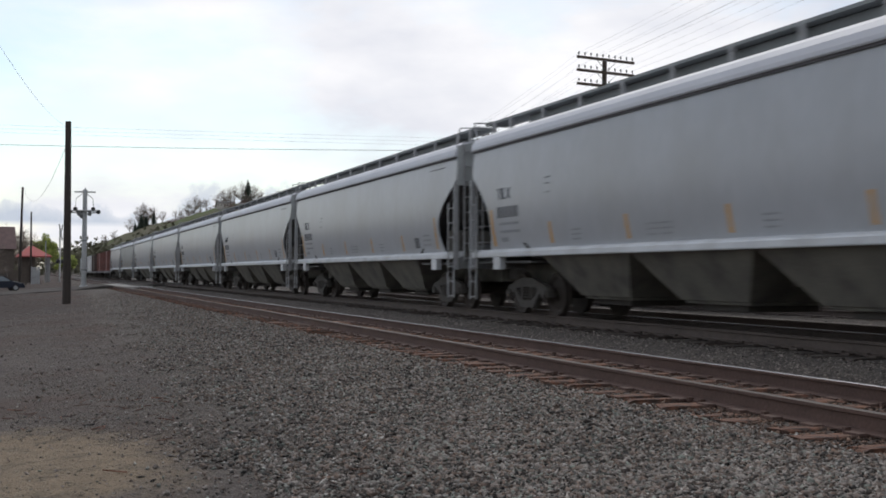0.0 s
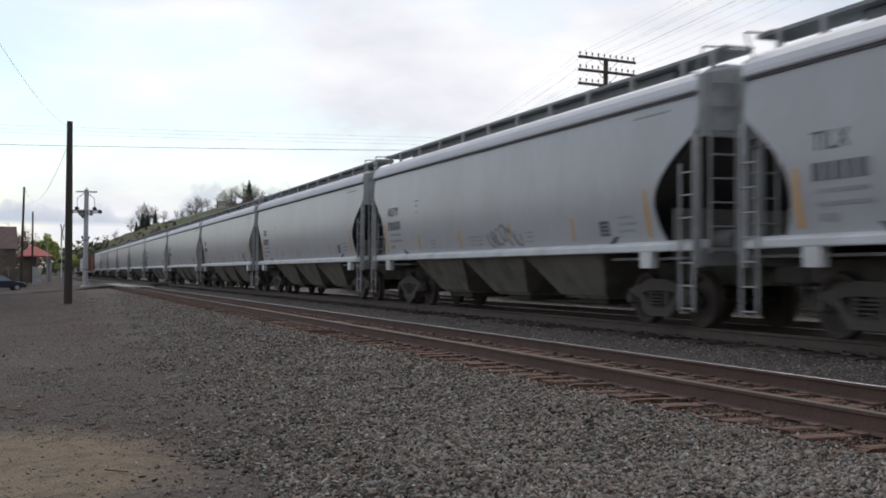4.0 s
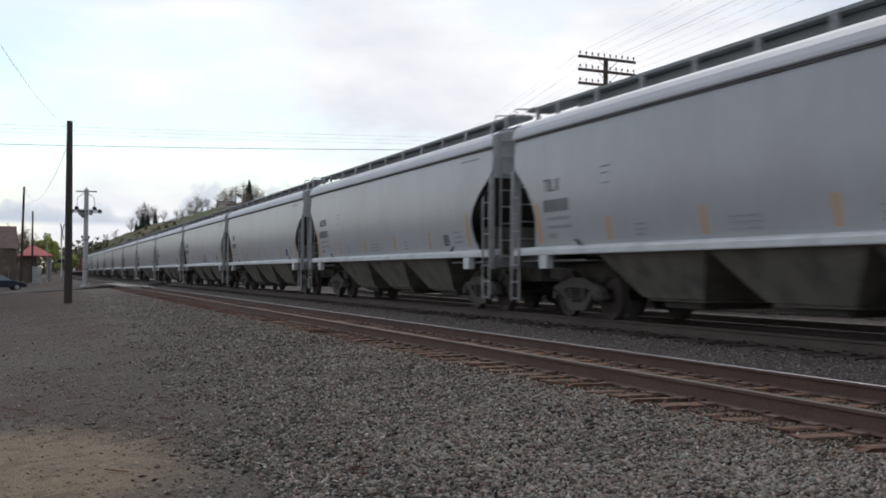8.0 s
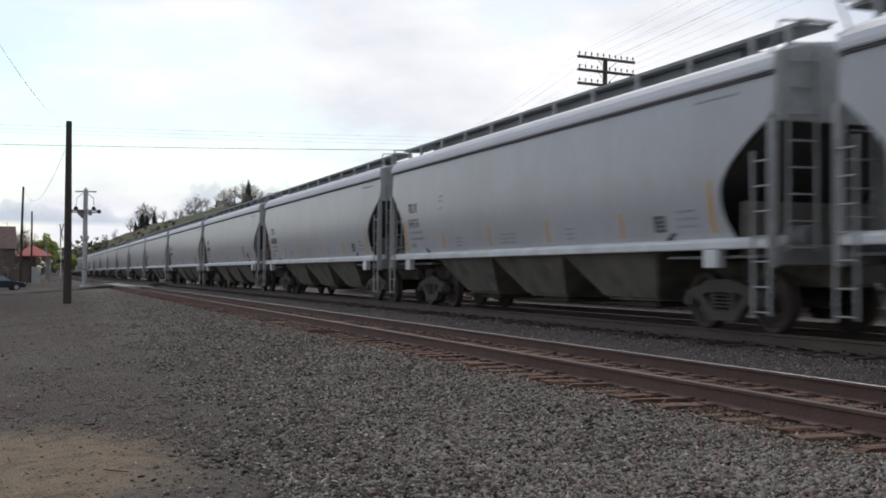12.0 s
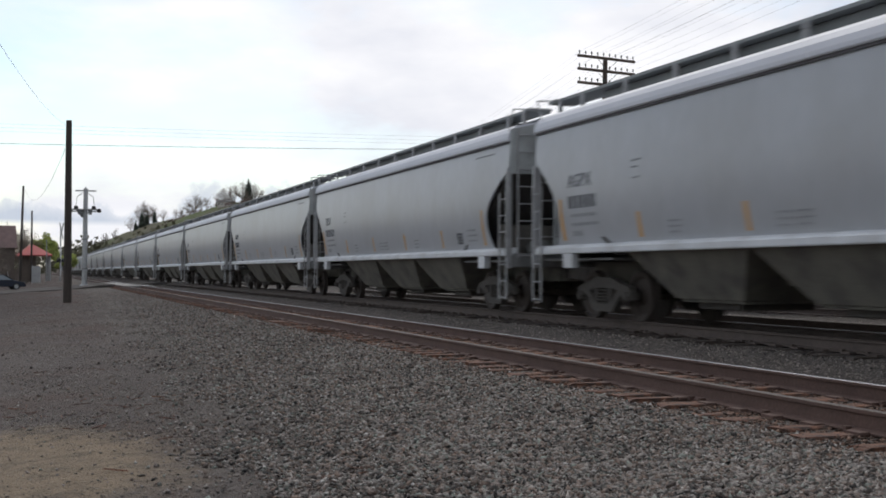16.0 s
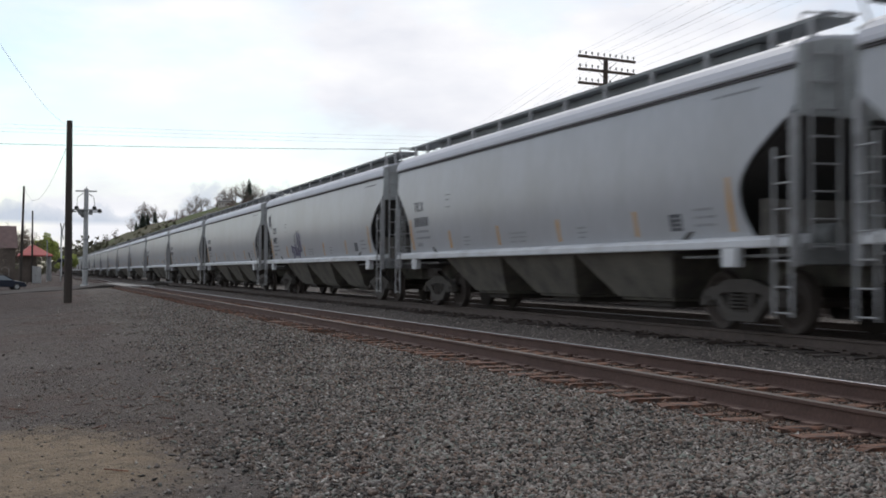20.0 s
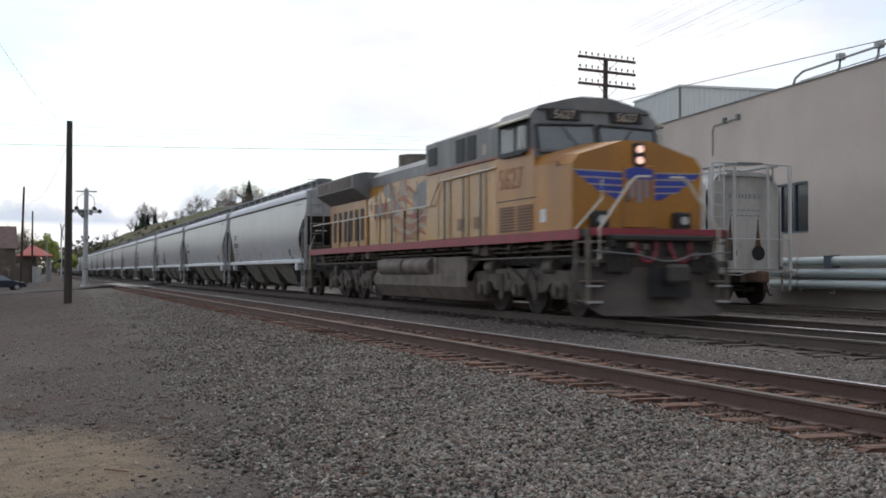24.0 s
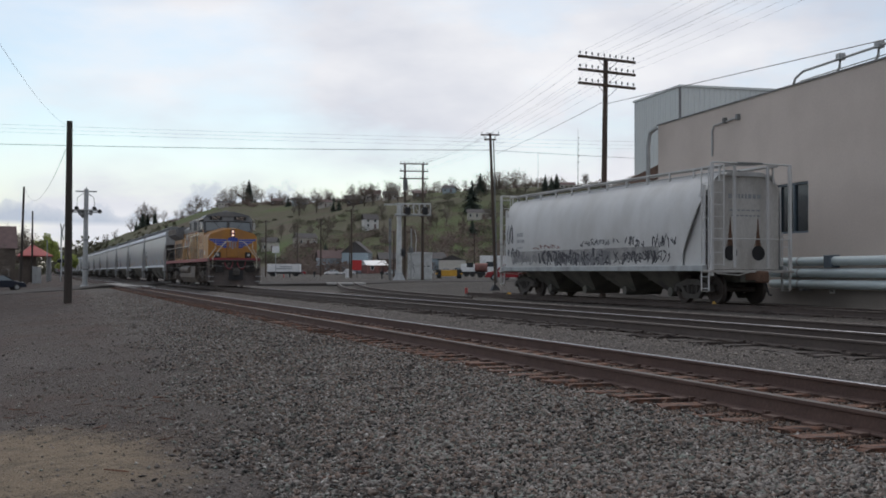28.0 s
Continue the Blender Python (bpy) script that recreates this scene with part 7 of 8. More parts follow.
sg = thing("red_sign", "plain red square sign on a post with a white base", "sign", m=pose(45.0, 159.5, 0.3, 0, 0, -15))
part("panel", box(B(), -0.68, 0.68, -0.06, 0.0, 1.15, 2.65, bevel=0.01), M["sign_red"], sg)
part("post", bx(-0.05, 0.05, 0.0, 0.08, 0, 2.5), M["pole"], sg)
ws = thing("notice_board", "small white notice board on a post", "sign", m=pose(44.0, 214.0, 0.3, 0, 0, -12))
part("panel", bx(-0.7, 0.7, -0.05, 0, 4.6, 5.9), M["white"], ws)
part("post", bx(-0.07, 0.07, 0, 0.1, 0, 5.2), M["steel_grey"], ws)
for x, y in ((43.6, 159.9),):
    wb = thing("white_bollard", "white painted pole base guard", "bollard", m=pose(x, y, 0.3))
    part("sleeve", tube(B(), (0, 0, 0), (0, 0, 1.35), 0.26, 12), M["white"], wb)
for x, y, h in ((18.96, 48.4, 0.48), (29.0, 136.0, 0.75)):
    mk = thing("track_marker", "short red marker post beside the switch", "marker post", "marker posts", pose(x, y, float(land(x, y))))
    part("post", tube(B(), (0, 0, 0), (0, 0, h), 0.035, 8), M["grime_grey"], mk)
    part("target", box(B(), -0.06, 0.06, -0.03, 0.03, h * 0.4, h, bevel=0.01), M["sign_red"], mk)
sw = thing("switch_stand", "black switch stand at the siding", "switch stand", m=pose(26.4, 62.6, 0.0))
part("body", loft(B(), [[(-0.32, -0.2, -0.05), (0.32, -0.2, -0.05), (0.32, 0.2, -0.05), (-0.32, 0.2, -0.05)], [(-0.10, -0.1, 0.35), (0.10, -0.1, 0.35), (0.10, 0.1, 0.35), (-0.10, 0.1, 0.35)]]), M["black"], sw)
part("staff", tube(B(), (0, 0, 0.35), (0, 0, 0.62), 0.04, 8), M["black"], sw)
for x, y in ((41.4, 135.1), (38.5, 176.0), (43.0, 178.0)):
    bo = thing("switch_stand", "black switch stand in the far yard", "switch stand", m=pose(x, y, float(land(x, y))))
    part("staff", tube(B(), (0, 0, 0), (0, 0, 0.95), 0.10, 8), M["black"], bo)
    part("target", box(B(), -0.22, 0.22, -0.05, 0.05, 0.55, 0.95, bevel=0.05), M["black"], bo)

# ---------- level crossing ----------
road = thing("road", "worn asphalt street over the tracks", "road", kind="structure")
rb = B()
xs = [-60, -30, -10, -3, 0, 3, 5.2, 6.1]
loft(rb, [[(x, 94, float(land(x, 100)) + 0.05 if x < 5 else -0.02), (x, 112, float(land(x, 100)) + 0.05 if x < 5 else -0.02), (x, 112, -1.6), (x, 94, -1.6)] for x in xs])
part("asphalt", rb, M["asphalt"], road)
part("asphalt", loft(B(), [[(x, 94, z), (x, 112, z), (x, 112, -0.6), (x, 94, -0.6)] for x, z in ((7.9, 0.0), (8.4, 0.03), (9.6, 0.16), (10.2, 0.175))]), M["asphalt"], road)
part("asphalt", loft(B(), [[(x, 94, z), (x, 112, z), (x, 112, -0.6), (x, 94, -0.6)] for x, z in ((12.1, 0.175), (14, 0.16), (18, 0.08), (23.2, 0.15), (27.4, 0.15), (31, 0.29), (62, 0.44))]), M["asphalt"], road)
for cx, z in ((NEAR_X, NEAR_Z), (MAIN_X, MAIN_Z)):
    for k in range(7):
        part("crossing_panel", box(B(), cx - 0.68, cx + 0.68, 88.2 + k * 3.6, 91.7 + k * 3.6, z - 0.15, z - 0.012, bevel=0.01), M["concrete"], road, "pale concrete crossing panel")
        part("crossing_panel", box(B(), cx + 0.83, cx + 1.75, 88.2 + k * 3.6, 91.7 + k * 3.6, z - 0.15, z - 0.01, bevel=0.01), M["concrete"], road, "pale concrete crossing panel")
for k in range(3):
    # panels between and beside the rails of the siding, which leaves at a slant
    y0, y1 = 90.6 + k * 2.9, 93.4 + k * 2.9
    for a, b in ((-1.70, -0.84), (-0.67, 0.67), (0.84, 1.70)):
        part("crossing_panel", loft(B(), [[(side_at(y) + a, y, 0.04), (side_at(y) + b, y, 0.04), (side_at(y) + b, y, 0.187), (side_at(y) + a, y, 0.187)] for y in (y0, y1)]), M["concrete"], road, "pale concrete crossing panel")
# ---------- left of the street: house, shelter, fence, trees ----------
def make_house(name, label, m, w, h, wall, roof, d=None, hip=False, storeys=1, porch=False, chimney=False):
    """A timber house: walls, gable roof, windows with frames, a door; local -y faces the viewer."""
    root = thing(name, label, "house", m=m)
    d = d or w * 0.8
    eave = h * 0.62
    part("wall_body", box(B(), -w / 2, w / 2, -d / 2, d / 2, -1.5, eave), wall, root)
    rf = B()
    if hip:
        loft(rf, [[(-w / 2 - 0.4, -d / 2 - 0.4, eave), (w / 2 + 0.4, -d / 2 - 0.4, eave), (w / 2 + 0.4, d / 2 + 0.4, eave), (-w / 2 - 0.4, d / 2 + 0.4, eave)], [(-w / 6, -0.1, h), (w / 6, -0.1, h), (w / 6, 0.1, h), (-w / 6, 0.1, h)]])
    else:
        prism(rf, [(-d / 2 - 0.4, eave - 0.1), (0, h), (d / 2 + 0.4, eave - 0.1), (0, h - 0.35)], "x", -w / 2 - 0.35, w / 2 + 0.35)
        prism(rf, [(-d / 2, eave), (0, h - 0.2), (d / 2, eave)], "x", -w / 2, w / 2)
    part("roof", rf, roof, root)
    n = max(2, int(w / 2.4))
    for s in range(storeys):
        zb = 0.9 + s * eave / max(1, storeys)
        for i in range(n):
            x = -w / 2 + w * (i + 0.5) / n
            if s == 0 and i == n // 2:
                part("door", bx(x - 0.45, x + 0.45, -d / 2 - 0.04, -d / 2, 0, min(2.05, eave - 0.1)), M["roof_brown"], root)
                continue
            zt = min(zb + 1.2, eave - 0.15 + (0 if s == 0 else 0.8))
            wd = part("window", bx(x - 0.42, x + 0.42, -d / 2 - 0.03, -d / 2 + 0.01, zb, zt), M["window_dark"], root)
            fr = B()
            box(fr, x - 0.52, x + 0.52, -d / 2 - 0.06, -d / 2 - 0.035, zb - 0.1, zb)
            box(fr, x - 0.52, x + 0.52, -d / 2 - 0.06, -d / 2 - 0.035, zt, zt + 0.1)
            box(fr, x - 0.52, x - 0.42, -d / 2 - 0.06, -d / 2 - 0.035, zb, zt)
            box(fr, x + 0.42, x + 0.52, -d / 2 - 0.06, -d / 2 - 0.035, zb, zt)
            part("window_frame", fr, M["white"], wd)
    if porch:
        part("porch_roof", bx(-w / 2, w / 2, -d / 2 - 2.0, -d / 2, eave * 0.48, eave * 0.48 + 0.2), roof, root)
        for i in range(4):
            x = -w / 2 + 0.15 + (w - 0.3) * i / 3
            part("porch_post", bx(x - 0.09, x + 0.09, -d / 2 - 1.9, -d / 2 - 1.72, 0, eave * 0.48), M["white"], root)
    if chimney:
        part("chimney", bx(w * 0.2, w * 0.2 + 0.6, -0.3, 0.3, eave, h + 0.6), M["box_brown"], root)
    return root


make_house("street_house", "dark brown shingled house by the street", pose(-6.95, 176.0, -0.8, 0, 0, 4), 8.0, 8.6, M["wall_brown"], M["roof_brown"], d=8.0)
dep = thing("depot_shelter", "open shelter with a red metal hip roof beside the tracks", "shelter", m=pose(1.0, 190.0, -0.6, 0, 0, 3))
part("roof", loft(B(), [[(-3.6, -3, 4.1), (1.6, -3, 4.1), (1.6, 3, 4.1), (-3.6, 3, 4.1)], [(-3.6, -3, 4.25), (1.6, -3, 4.25), (1.6, 3, 4.25), (-3.6, 3, 4.25)], [(-1.7, -0.6, 5.9), (-1.1, -0.6, 5.9), (-1.1, 0.6, 5.9), (-1.7, 0.6, 5.9)]]), M["roof_red"], dep, "red metal roof")
part("back_wall", bx(-3.2, -0.9, -2.2, 2.6, 0, 4.1), M["wall_brown"], dep)
for y in (-2.6, 0, 2.6):
    part("post", bx(1.15, 1.35, y - 0.1, y + 0.1, 0, 4.1), M["steel_grey"], dep)
fence = thing("yard_fence", "grey board fence along the street", "fence", m=pose(-0.2, 155.5, -0.55, 0, 0, 8))
for i in range(2):
    part("fence_post", bx(-0.1 + i * 1.0, 0.0 + i * 1.0, -0.05, 0.05, 0, 2.4), M["steel_grey"], fence)
for i in range(6):
    part("board", bx(0.02 + i * 0.15, 0.15 + i * 0.15, -0.03, 0.03, 0.1, 2.3), M["steel_grey"], fence)
hedge_fence = thing("yard_fence", "dark weathered board fence before the brown house", "fence", m=pose(-6.5, 160.0, -0.75, 0, 0, 2))
for i in range(30):
    part("board", bx(i * 0.19, i * 0.19 + 0.17, -0.03, 0.03, 0.0, 2.1 + 0.05 * (i % 3)), M["wall_brown"], hedge_fence)

# ---------- trees ----------
def bare_tree(seed, H_=10.0):
    """A leafless tree: tapered trunk, limbs that spread and fork, and a haze of fine twigs."""
    rng = random.Random(seed)
    root = thing("bare_tree", "bare early-spring tree with fine grey twigs", "tree", "trees on the hill")
    part("trunk", tube(B(), (0, 0, -0.6), (0.1, 0.05, H_ * 0.55), H_ * 0.026, 6, r2=H_ * 0.010, caps=False), M["bark"], root)
    limb, twig = B(), B()
    wide = rng.uniform(0.36, 0.50) * H_

    def sliver(p, length):
        d = Vector((rng.uniform(-1, 1), rng.uniform(-1, 1), rng.uniform(-0.3, 1))).normalized() * length
        a = d.orthogonal().normalized() * H_ * 0.0026
        twig.faces.new([twig.verts.new(c) for c in (p - a, p + a, p + d)])

    for k in range(20):
        # limbs leave the trunk low and fan into a rounded crown
        t, u = k * 2.4 + rng.uniform(-0.4, 0.4), rng.random()
        a = Vector((0, 0, H_ * (0.12 + 0.40 * u)))
        out = wide * rng.uniform(0.45, 1.0) * math.cos(1.25 * u)
        b = Vector((math.cos(t) * out, math.sin(t) * out, H_ * (0.40 + 0.50 * u + rng.uniform(-0.06, 0.06))))
        tube(limb, a, b, H_ * 0.0055, 4, r2=H_ * 0.0015, caps=False)
        for m in range(8):
            p = a.lerp(b, rng.uniform(0.3, 1.0))
            q = p + Vector((rng.uniform(-1, 1), rng.uniform(-1, 1), rng.uniform(-0.1, 1.0))).normalized() * H_ * rng.uniform(0.08, 0.20)
            tube(limb, p, q, H_ * 0.0022, 3, r2=H_ * 0.0008, caps=False)
            for _ in range(7):
                sliver(p.lerp(q, rng.uniform(0.1, 1.0)), H_ * rng.uniform(0.05, 0.12))
    part("limb_crown", limb, M["bark"], root)
    tagged(part("twig_haze", twig, M["twig"], root), kind="stuff")
    return root


def leafy(bm, centre, size, n, rng, leaf):
    for _ in range(n):
        while True:
            p = Vector((rng.uniform(-1, 1), rng.uniform(-1, 1), rng.uniform(-1, 1)))
            if p.length < 1:
                break
        c = Vector(centre) + Vector((p.x * size[0], p.y * size[1], p.z * size[2]))
        a = Vector((rng.uniform(-1, 1), rng.uniform(-1, 1), rng.uniform(-1, 1))).normalized() * leaf * rng.uniform(0.6, 1.3)
        b = a.orthogonal().normalized() * leaf * rng.uniform(0.4, 0.9)
        bm.faces.new([bm.verts.new(c + q) for q in (a, b, -a, -b)])


def fir_tree(seed, H_=12.0):
    rng = random.Random(seed)
    root = thing("fir_tree", "dark green conifer with drooping boughs", "tree", "trees on the hill")
    part("trunk", tube(B(), (0, 0, -0.5), (0, 0, H_ * 0.97), H_ * 0.02, 7, r2=0.02), M["bark"], root)
    crown = B()
    for k in range(420):
        u = rng.random() ** 0.8
        z = H_ * (0.10 + 0.88 * u)
        r = H_ * 0.32 * (1 - u) ** 0.8 * rng.uniform(0.55, 1.15) + 0.1
        t = rng.uniform(0, 6.28)
        d = Vector((math.cos(t), math.sin(t), rng.uniform(-0.45, -0.05)))
        n = Vector((-d.y, d.x, 0)) * r * 0.32
        p = Vector((0, 0, z))
        for s in (0.0, 0.35, 0.7):
            c = p + d * r * (0.3 + s)
            w = n * (1 - s)
            crown.faces.new([crown.verts.new(q) for q in (c - w, c + Vector((0, 0, -0.12 * r)) + d * r * 0.2, c + w, c - d * r * 0.25 + Vector((0, 0, 0.05 * r)))])
    part("crown", crown, M["leaf_dark"], root)
    return root


def leaf_tree(seed, H_, material, label, name="leafy_tree"):
    rng = random.Random(seed)
    root = thing(name, label, "tree")
    tr = B()
    tube(tr, (0, 0, -0.5), (0, 0, H_ * 0.4), H_ * 0.03, 8, r2=H_ * 0.02)
    for k in range(7):
        t = k * 0.9
        tube(tr, (0, 0, H_ * 0.3), (math.cos(t) * H_ * 0.22, math.sin(t) * H_ * 0.22, H_ * rng.uniform(0.5, 0.75)), H_ * 0.013, 5, r2=0.02)
    part("trunk", tr, M["bark"], root)
    cr = B()
    for k in range(26):
        t, u = rng.uniform(0, 6.28), rng.uniform(0, 1)
        r = H_ * 0.34 * math.sqrt(rng.random())
        leafy(cr, (math.cos(t) * r, math.sin(t) * r, H_ * (0.42 + 0.5 * u * (1 - 0.4 * r / (H_ * 0.34)))), (H_ * 0.11, H_ * 0.11, H_ * 0.085), 130, rng, H_ * 0.027)
    part("crown", cr, material, root)
    return root


BARE = [(81.16, 1406.05, 9.61), (89.3, 1360.08, 9.32), (128.75, 1639.95, 18.05), (118.84, 1379.89, 22.84), (122.29, 1359.51, 25.54), (126.16, 1359.16, 21.05), (130.69, 1338.64, 17.8), (140.08, 1317.57, 10.25), (140.04, 1196.84, 9.35), (135.5, 1056.35, 14.2), (138.47, 1035.79, 18.6), (129.77, 936.05, 14.73), (131.47, 915.61, 11.34), (141.3, 914.14, 14.47), (145.32, 913.51, 16.55), (146.13, 893.13, 17.22), (150.51, 892.4, 17.23), (153.2, 871.64, 18.86), (162.66, 869.92, 16.91), (166.97, 869.11, 12.94), (163.48, 812.84, 9.18), (167.64, 802.45, 11.57), (153.19, 689.32, 8.56), (155.86, 688.33, 12.12), (159.21, 687.1, 11.41), (181.94, 678.75, 8.56), (186.62, 677.02, 11.41), (172.28, 818.54, 6.75), (193.31, 674.57, 11.41), (198.66, 672.6, 10.7), (210.02, 668.42, 12.12), (219.29, 660.58, 9.22), (238.44, 657.97, 9.27), (249.48, 653.92, 7.13), (259.51, 608.71, 11.45), (282.91, 641.62, 12.12), (290.27, 638.92, 7.13), (118.95, 468.33, 9.79), (114.25, 514.25, 9.04), (160.24, 453.03, 9.79), (165.4, 445.85, 10.17), (165.24, 425.37, 8.36), (134.42, 518.35, 8.14), (96.04, 476.86, 8.32), (177.96, 425.71, 11.74)]
FIRS = [(157.5, 870.87, 20.86), (164.85, 760.55, 7.85), (190.74, 480.15, 17.5), (245.59, 599.57, 7.26), (236.98, 498.1, 8.4), (238.19, 491.65, 7.2), (139.96, 914.35, 7.23), (161.88, 406.85, 8.02), (93.96, 372.87, 7.78), (182.76, 705.1, 5.91), (68.3, 1300.0, 15.0), (110.0, 1330.0, 13.0), (117.0, 1330.0, 20.0), (123.0, 1335.0, 15.0), (131.0, 1328.0, 16.0)]
BARE += [(230.7, 560.0, 16.3), (238.8, 565.0, 16.5), (243.1, 560.0, 15.0), (247.0, 555.0, 15.3), (254.3, 560.0, 13.0), (173.8, 625.0, 17.7), (182.1, 630.0, 17.1), (187.3, 630.0, 15.8), (190.8, 610.0, 15.8), (193.1, 600.0, 14.3), (160.4, 660.0, 18.0), (149.9, 660.0, 18.0)]
FIRS += [(247.4, 520.0, 11.3), (253.9, 520.0, 11.7), (248.5, 515.0, 9.8), (169.3, 640.0, 8.0), (165.8, 640.0, 7.0), (227.4, 560.0, 14.4)]
BARE = [(x, y, h + (7.0 if y > 1300 else 3.5 if y > 1000 else 0.0)) for x, y, h in BARE]
bare_kinds = [bare_tree(s) for s in (3, 8, 21, 34)]
fir_kinds = [fir_tree(s) for s in (2, 5)]


brow = random.Random(12)
for t in np.linspace(0.0, 1.0, 74):
    # a broken line of trees behind the crest, thicker round the houses
    u = t * 3.6
    i = min(3, int(u)) + 1
    p = RIDGE[i] + (RIDGE[i + 1] - RIDGE[i]) * (u - int(u))
    if brow.random() < 0.8:
        BARE.append((float(p[0]) + brow.uniform(-16, 6), float(p[1]) + brow.uniform(-14, 18), brow.uniform(5.5, 13.0)))

for _ in range(70):
    # bare wood on the middle slope
    a, d = radians(brow.uniform(9, 30)), brow.uniform(330, 560)
    x, y = d * math.sin(a), d * math.cos(a)
    if 4 < float(hill(np.array(x), np.array(y))) < 46 and wave(x * 1.3, y * 1.1) > -0.2:
        BARE.append((x, y, brow.uniform(5.0, 9.5)))


def set_trees(kinds, spots, base_h, seed):
    rng = random.Random(seed)
    for i, (x, y, h) in enumerate(spots):
        k = kinds[i % len(kinds)]
        s = h / base_h
        m = pose(x, y, float(land(x, y)) - 0.10 * h, 0, 0, rng.uniform(0, 360)) @ Matrix.Diagonal((s * rng.uniform(0.9, 1.15), s * rng.uniform(0.9, 1.15), s, 1))
        if i < len(kinds):
            k.matrix_basis = m
        else:
            o = copy_thing(k, Matrix())
            o.matrix_basis = m


set_trees(bare_kinds, BARE, 10.0, 5)
set_trees(fir_kinds, FIRS, 12.0, 6)
t1 = leaf_tree(4, 10.0, M["leaf_spring"], "broad tree in fresh spring leaf behind the shelter")
t1.matrix_basis = pose(2.3, 235.0, -0.5) @ Matrix.Diagonal((0.70, 0.8, 1, 1))
t2 = leaf_tree(9, 6.5, M["leaf_spring"], "broad tree in fresh spring leaf behind the shelter")
t2.matrix_basis = pose(6.5, 262.0, -0.5)
for k, (x, y, h) in enumerate(((-3.6, 205.0, 8.5), (-6.0, 210.0, 9.0), (-1.6, 205.0, 9.6), (-0.9, 208.0, 9.0), (-2.2, 203.0, 9.8), (-4.5, 152.0, 5.5))):
    s = h / 10.0
    o = copy_thing(bare_kinds[k % 4], Matrix())
    o.matrix_basis = pose(x, y, float(land(x, y)), 0, 0, 70 * k) @ Matrix.Diagonal((s, s, s, 1))

# hedges and far tree lines: uncountable growth on the flat and the slope
def scrub_patch(name, label, spots, material, seed, leaf=0.5, n=26):
    rng = random.Random(seed)
    bm = B()
    for x, y, r, h in spots:
        z = float(land(x, y))
        leafy(bm, (x, y, z + h * 0.45), (r, r, h * 0.55), n, rng, leaf)
    return tagged(part(name, bm, material), label, "shrubs", kind="stuff")


rng_s = random.Random(44)
slope_spots, dark_spots = [], []
for _ in range(800):
    a, d = radians(rng_s.uniform(4, 34)), rng_s.uniform(300, 690)
    x, y = d * math.sin(a), d * math.cos(a)
    h = float(hill(np.array(x), np.array(y)))
    if 3 < h < 50 and (wave(x * 1.7, y * 1.4) > 0.25 or h > 47 or a > radians(22)):
        slope_spots.append((x, y, rng_s.uniform(1.5, 5.0), rng_s.uniform(1.0, 3.6)))
for _ in range(260):
    a, d = radians(rng_s.uniform(12, 27)), rng_s.uniform(330, 470)
    dark_spots.append((d * math.sin(a), d * math.cos(a), rng_s.uniform(2, 4.5), rng_s.uniform(2.0, 5.0)))
scrub_patch("hillside_scrub", "olive and brown scrub scattered over the hillside", slope_spots, M["scrub"], 1, 0.36, 130)
scrub_patch("hillside_thicket", "leafless grey-brown thicket at mid slope", dark_spots, M["thicket"], 2, 0.30, 170)
far_spots = []
for i in range(90):
    x = -220 + i * 3.4
    far_spots.append((x, 620 + 60 * math.sin(i * 1.7), 9, rng_s.uniform(9, 19)))
for i in range(40):
    far_spots.append((28 + rng_s.uniform(-12, 16), 520 + i * 12, 8, rng_s.uniform(6, 15)))
brow_spots = []
for t in np.linspace(0.0, 1.0, 150):
    u = t * 3.6
    i = min(3, int(u)) + 1
    p = RIDGE[i] + (RIDGE[i + 1] - RIDGE[i]) * (u - int(u))
    brow_spots.append((float(p[0]) + rng_s.uniform(-14, 4), float(p[1]) + rng_s.uniform(-10, 10), rng_s.uniform(2, 5), rng_s.uniform(1.5, 4.5)))
scrub_patch("brow_scrub", "ragged shrubs along the brow of the hill", brow_spots, M["thicket"], 4, 0.45, 110)
scrub_patch("far_tree_line", "dull distant tree line beyond the street", far_spots, M["scrub"], 3, 1.4, 60)

# ---------- houses on and below the hill ----------
RIDGE_HOUSES = [(79.63, 716.36, 9.26, 4.99), (138.25, 867.78, 11.42, 5.27), (164.04, 795.04, 9.82, 5.73), (172.22, 757.83, 11.78, 6.28), (171.89, 685.82, 10.74, 5.73), (184.93, 658.34, 11.81, 6.25), (196.68, 661.44, 11.23, 7.72), (202.36, 644.45, 9.62, 6.19), (212.5, 618.94, 8.0, 5.33), (231.41, 619.11, 8.08, 5.39), (272.84, 548.32, 12.41, 4.96), (189.24, 687.06, 8.68, 5.07)]
walls = ("wall_cream", "wall_cream", "wall_brown", "wall_blue", "wall_cream", "wall_brown")
for i, (x, y, w, h) in enumerate(RIDGE_HOUSES):
    w, h = w * 0.85, h * 0.85
    make_house("hill_house", "small house on the brow of the hill", pose(x, y, float(land(x, y)), 0, 0, -math.degrees(math.atan2(x, y)) + (i * 37) % 30 - 15), w, h, M[walls[i % 6]], M["roof_dark" if i % 2 else "roof_brown"], d=7.0)
MID = [(137.56, 466.75, 6.2, 6.6), (105.34, 452.6, 8.45, 5.16), (184.67, 454.71, 11.49, 4.5), (92.66, 462.44, 6.17, 5.69)]
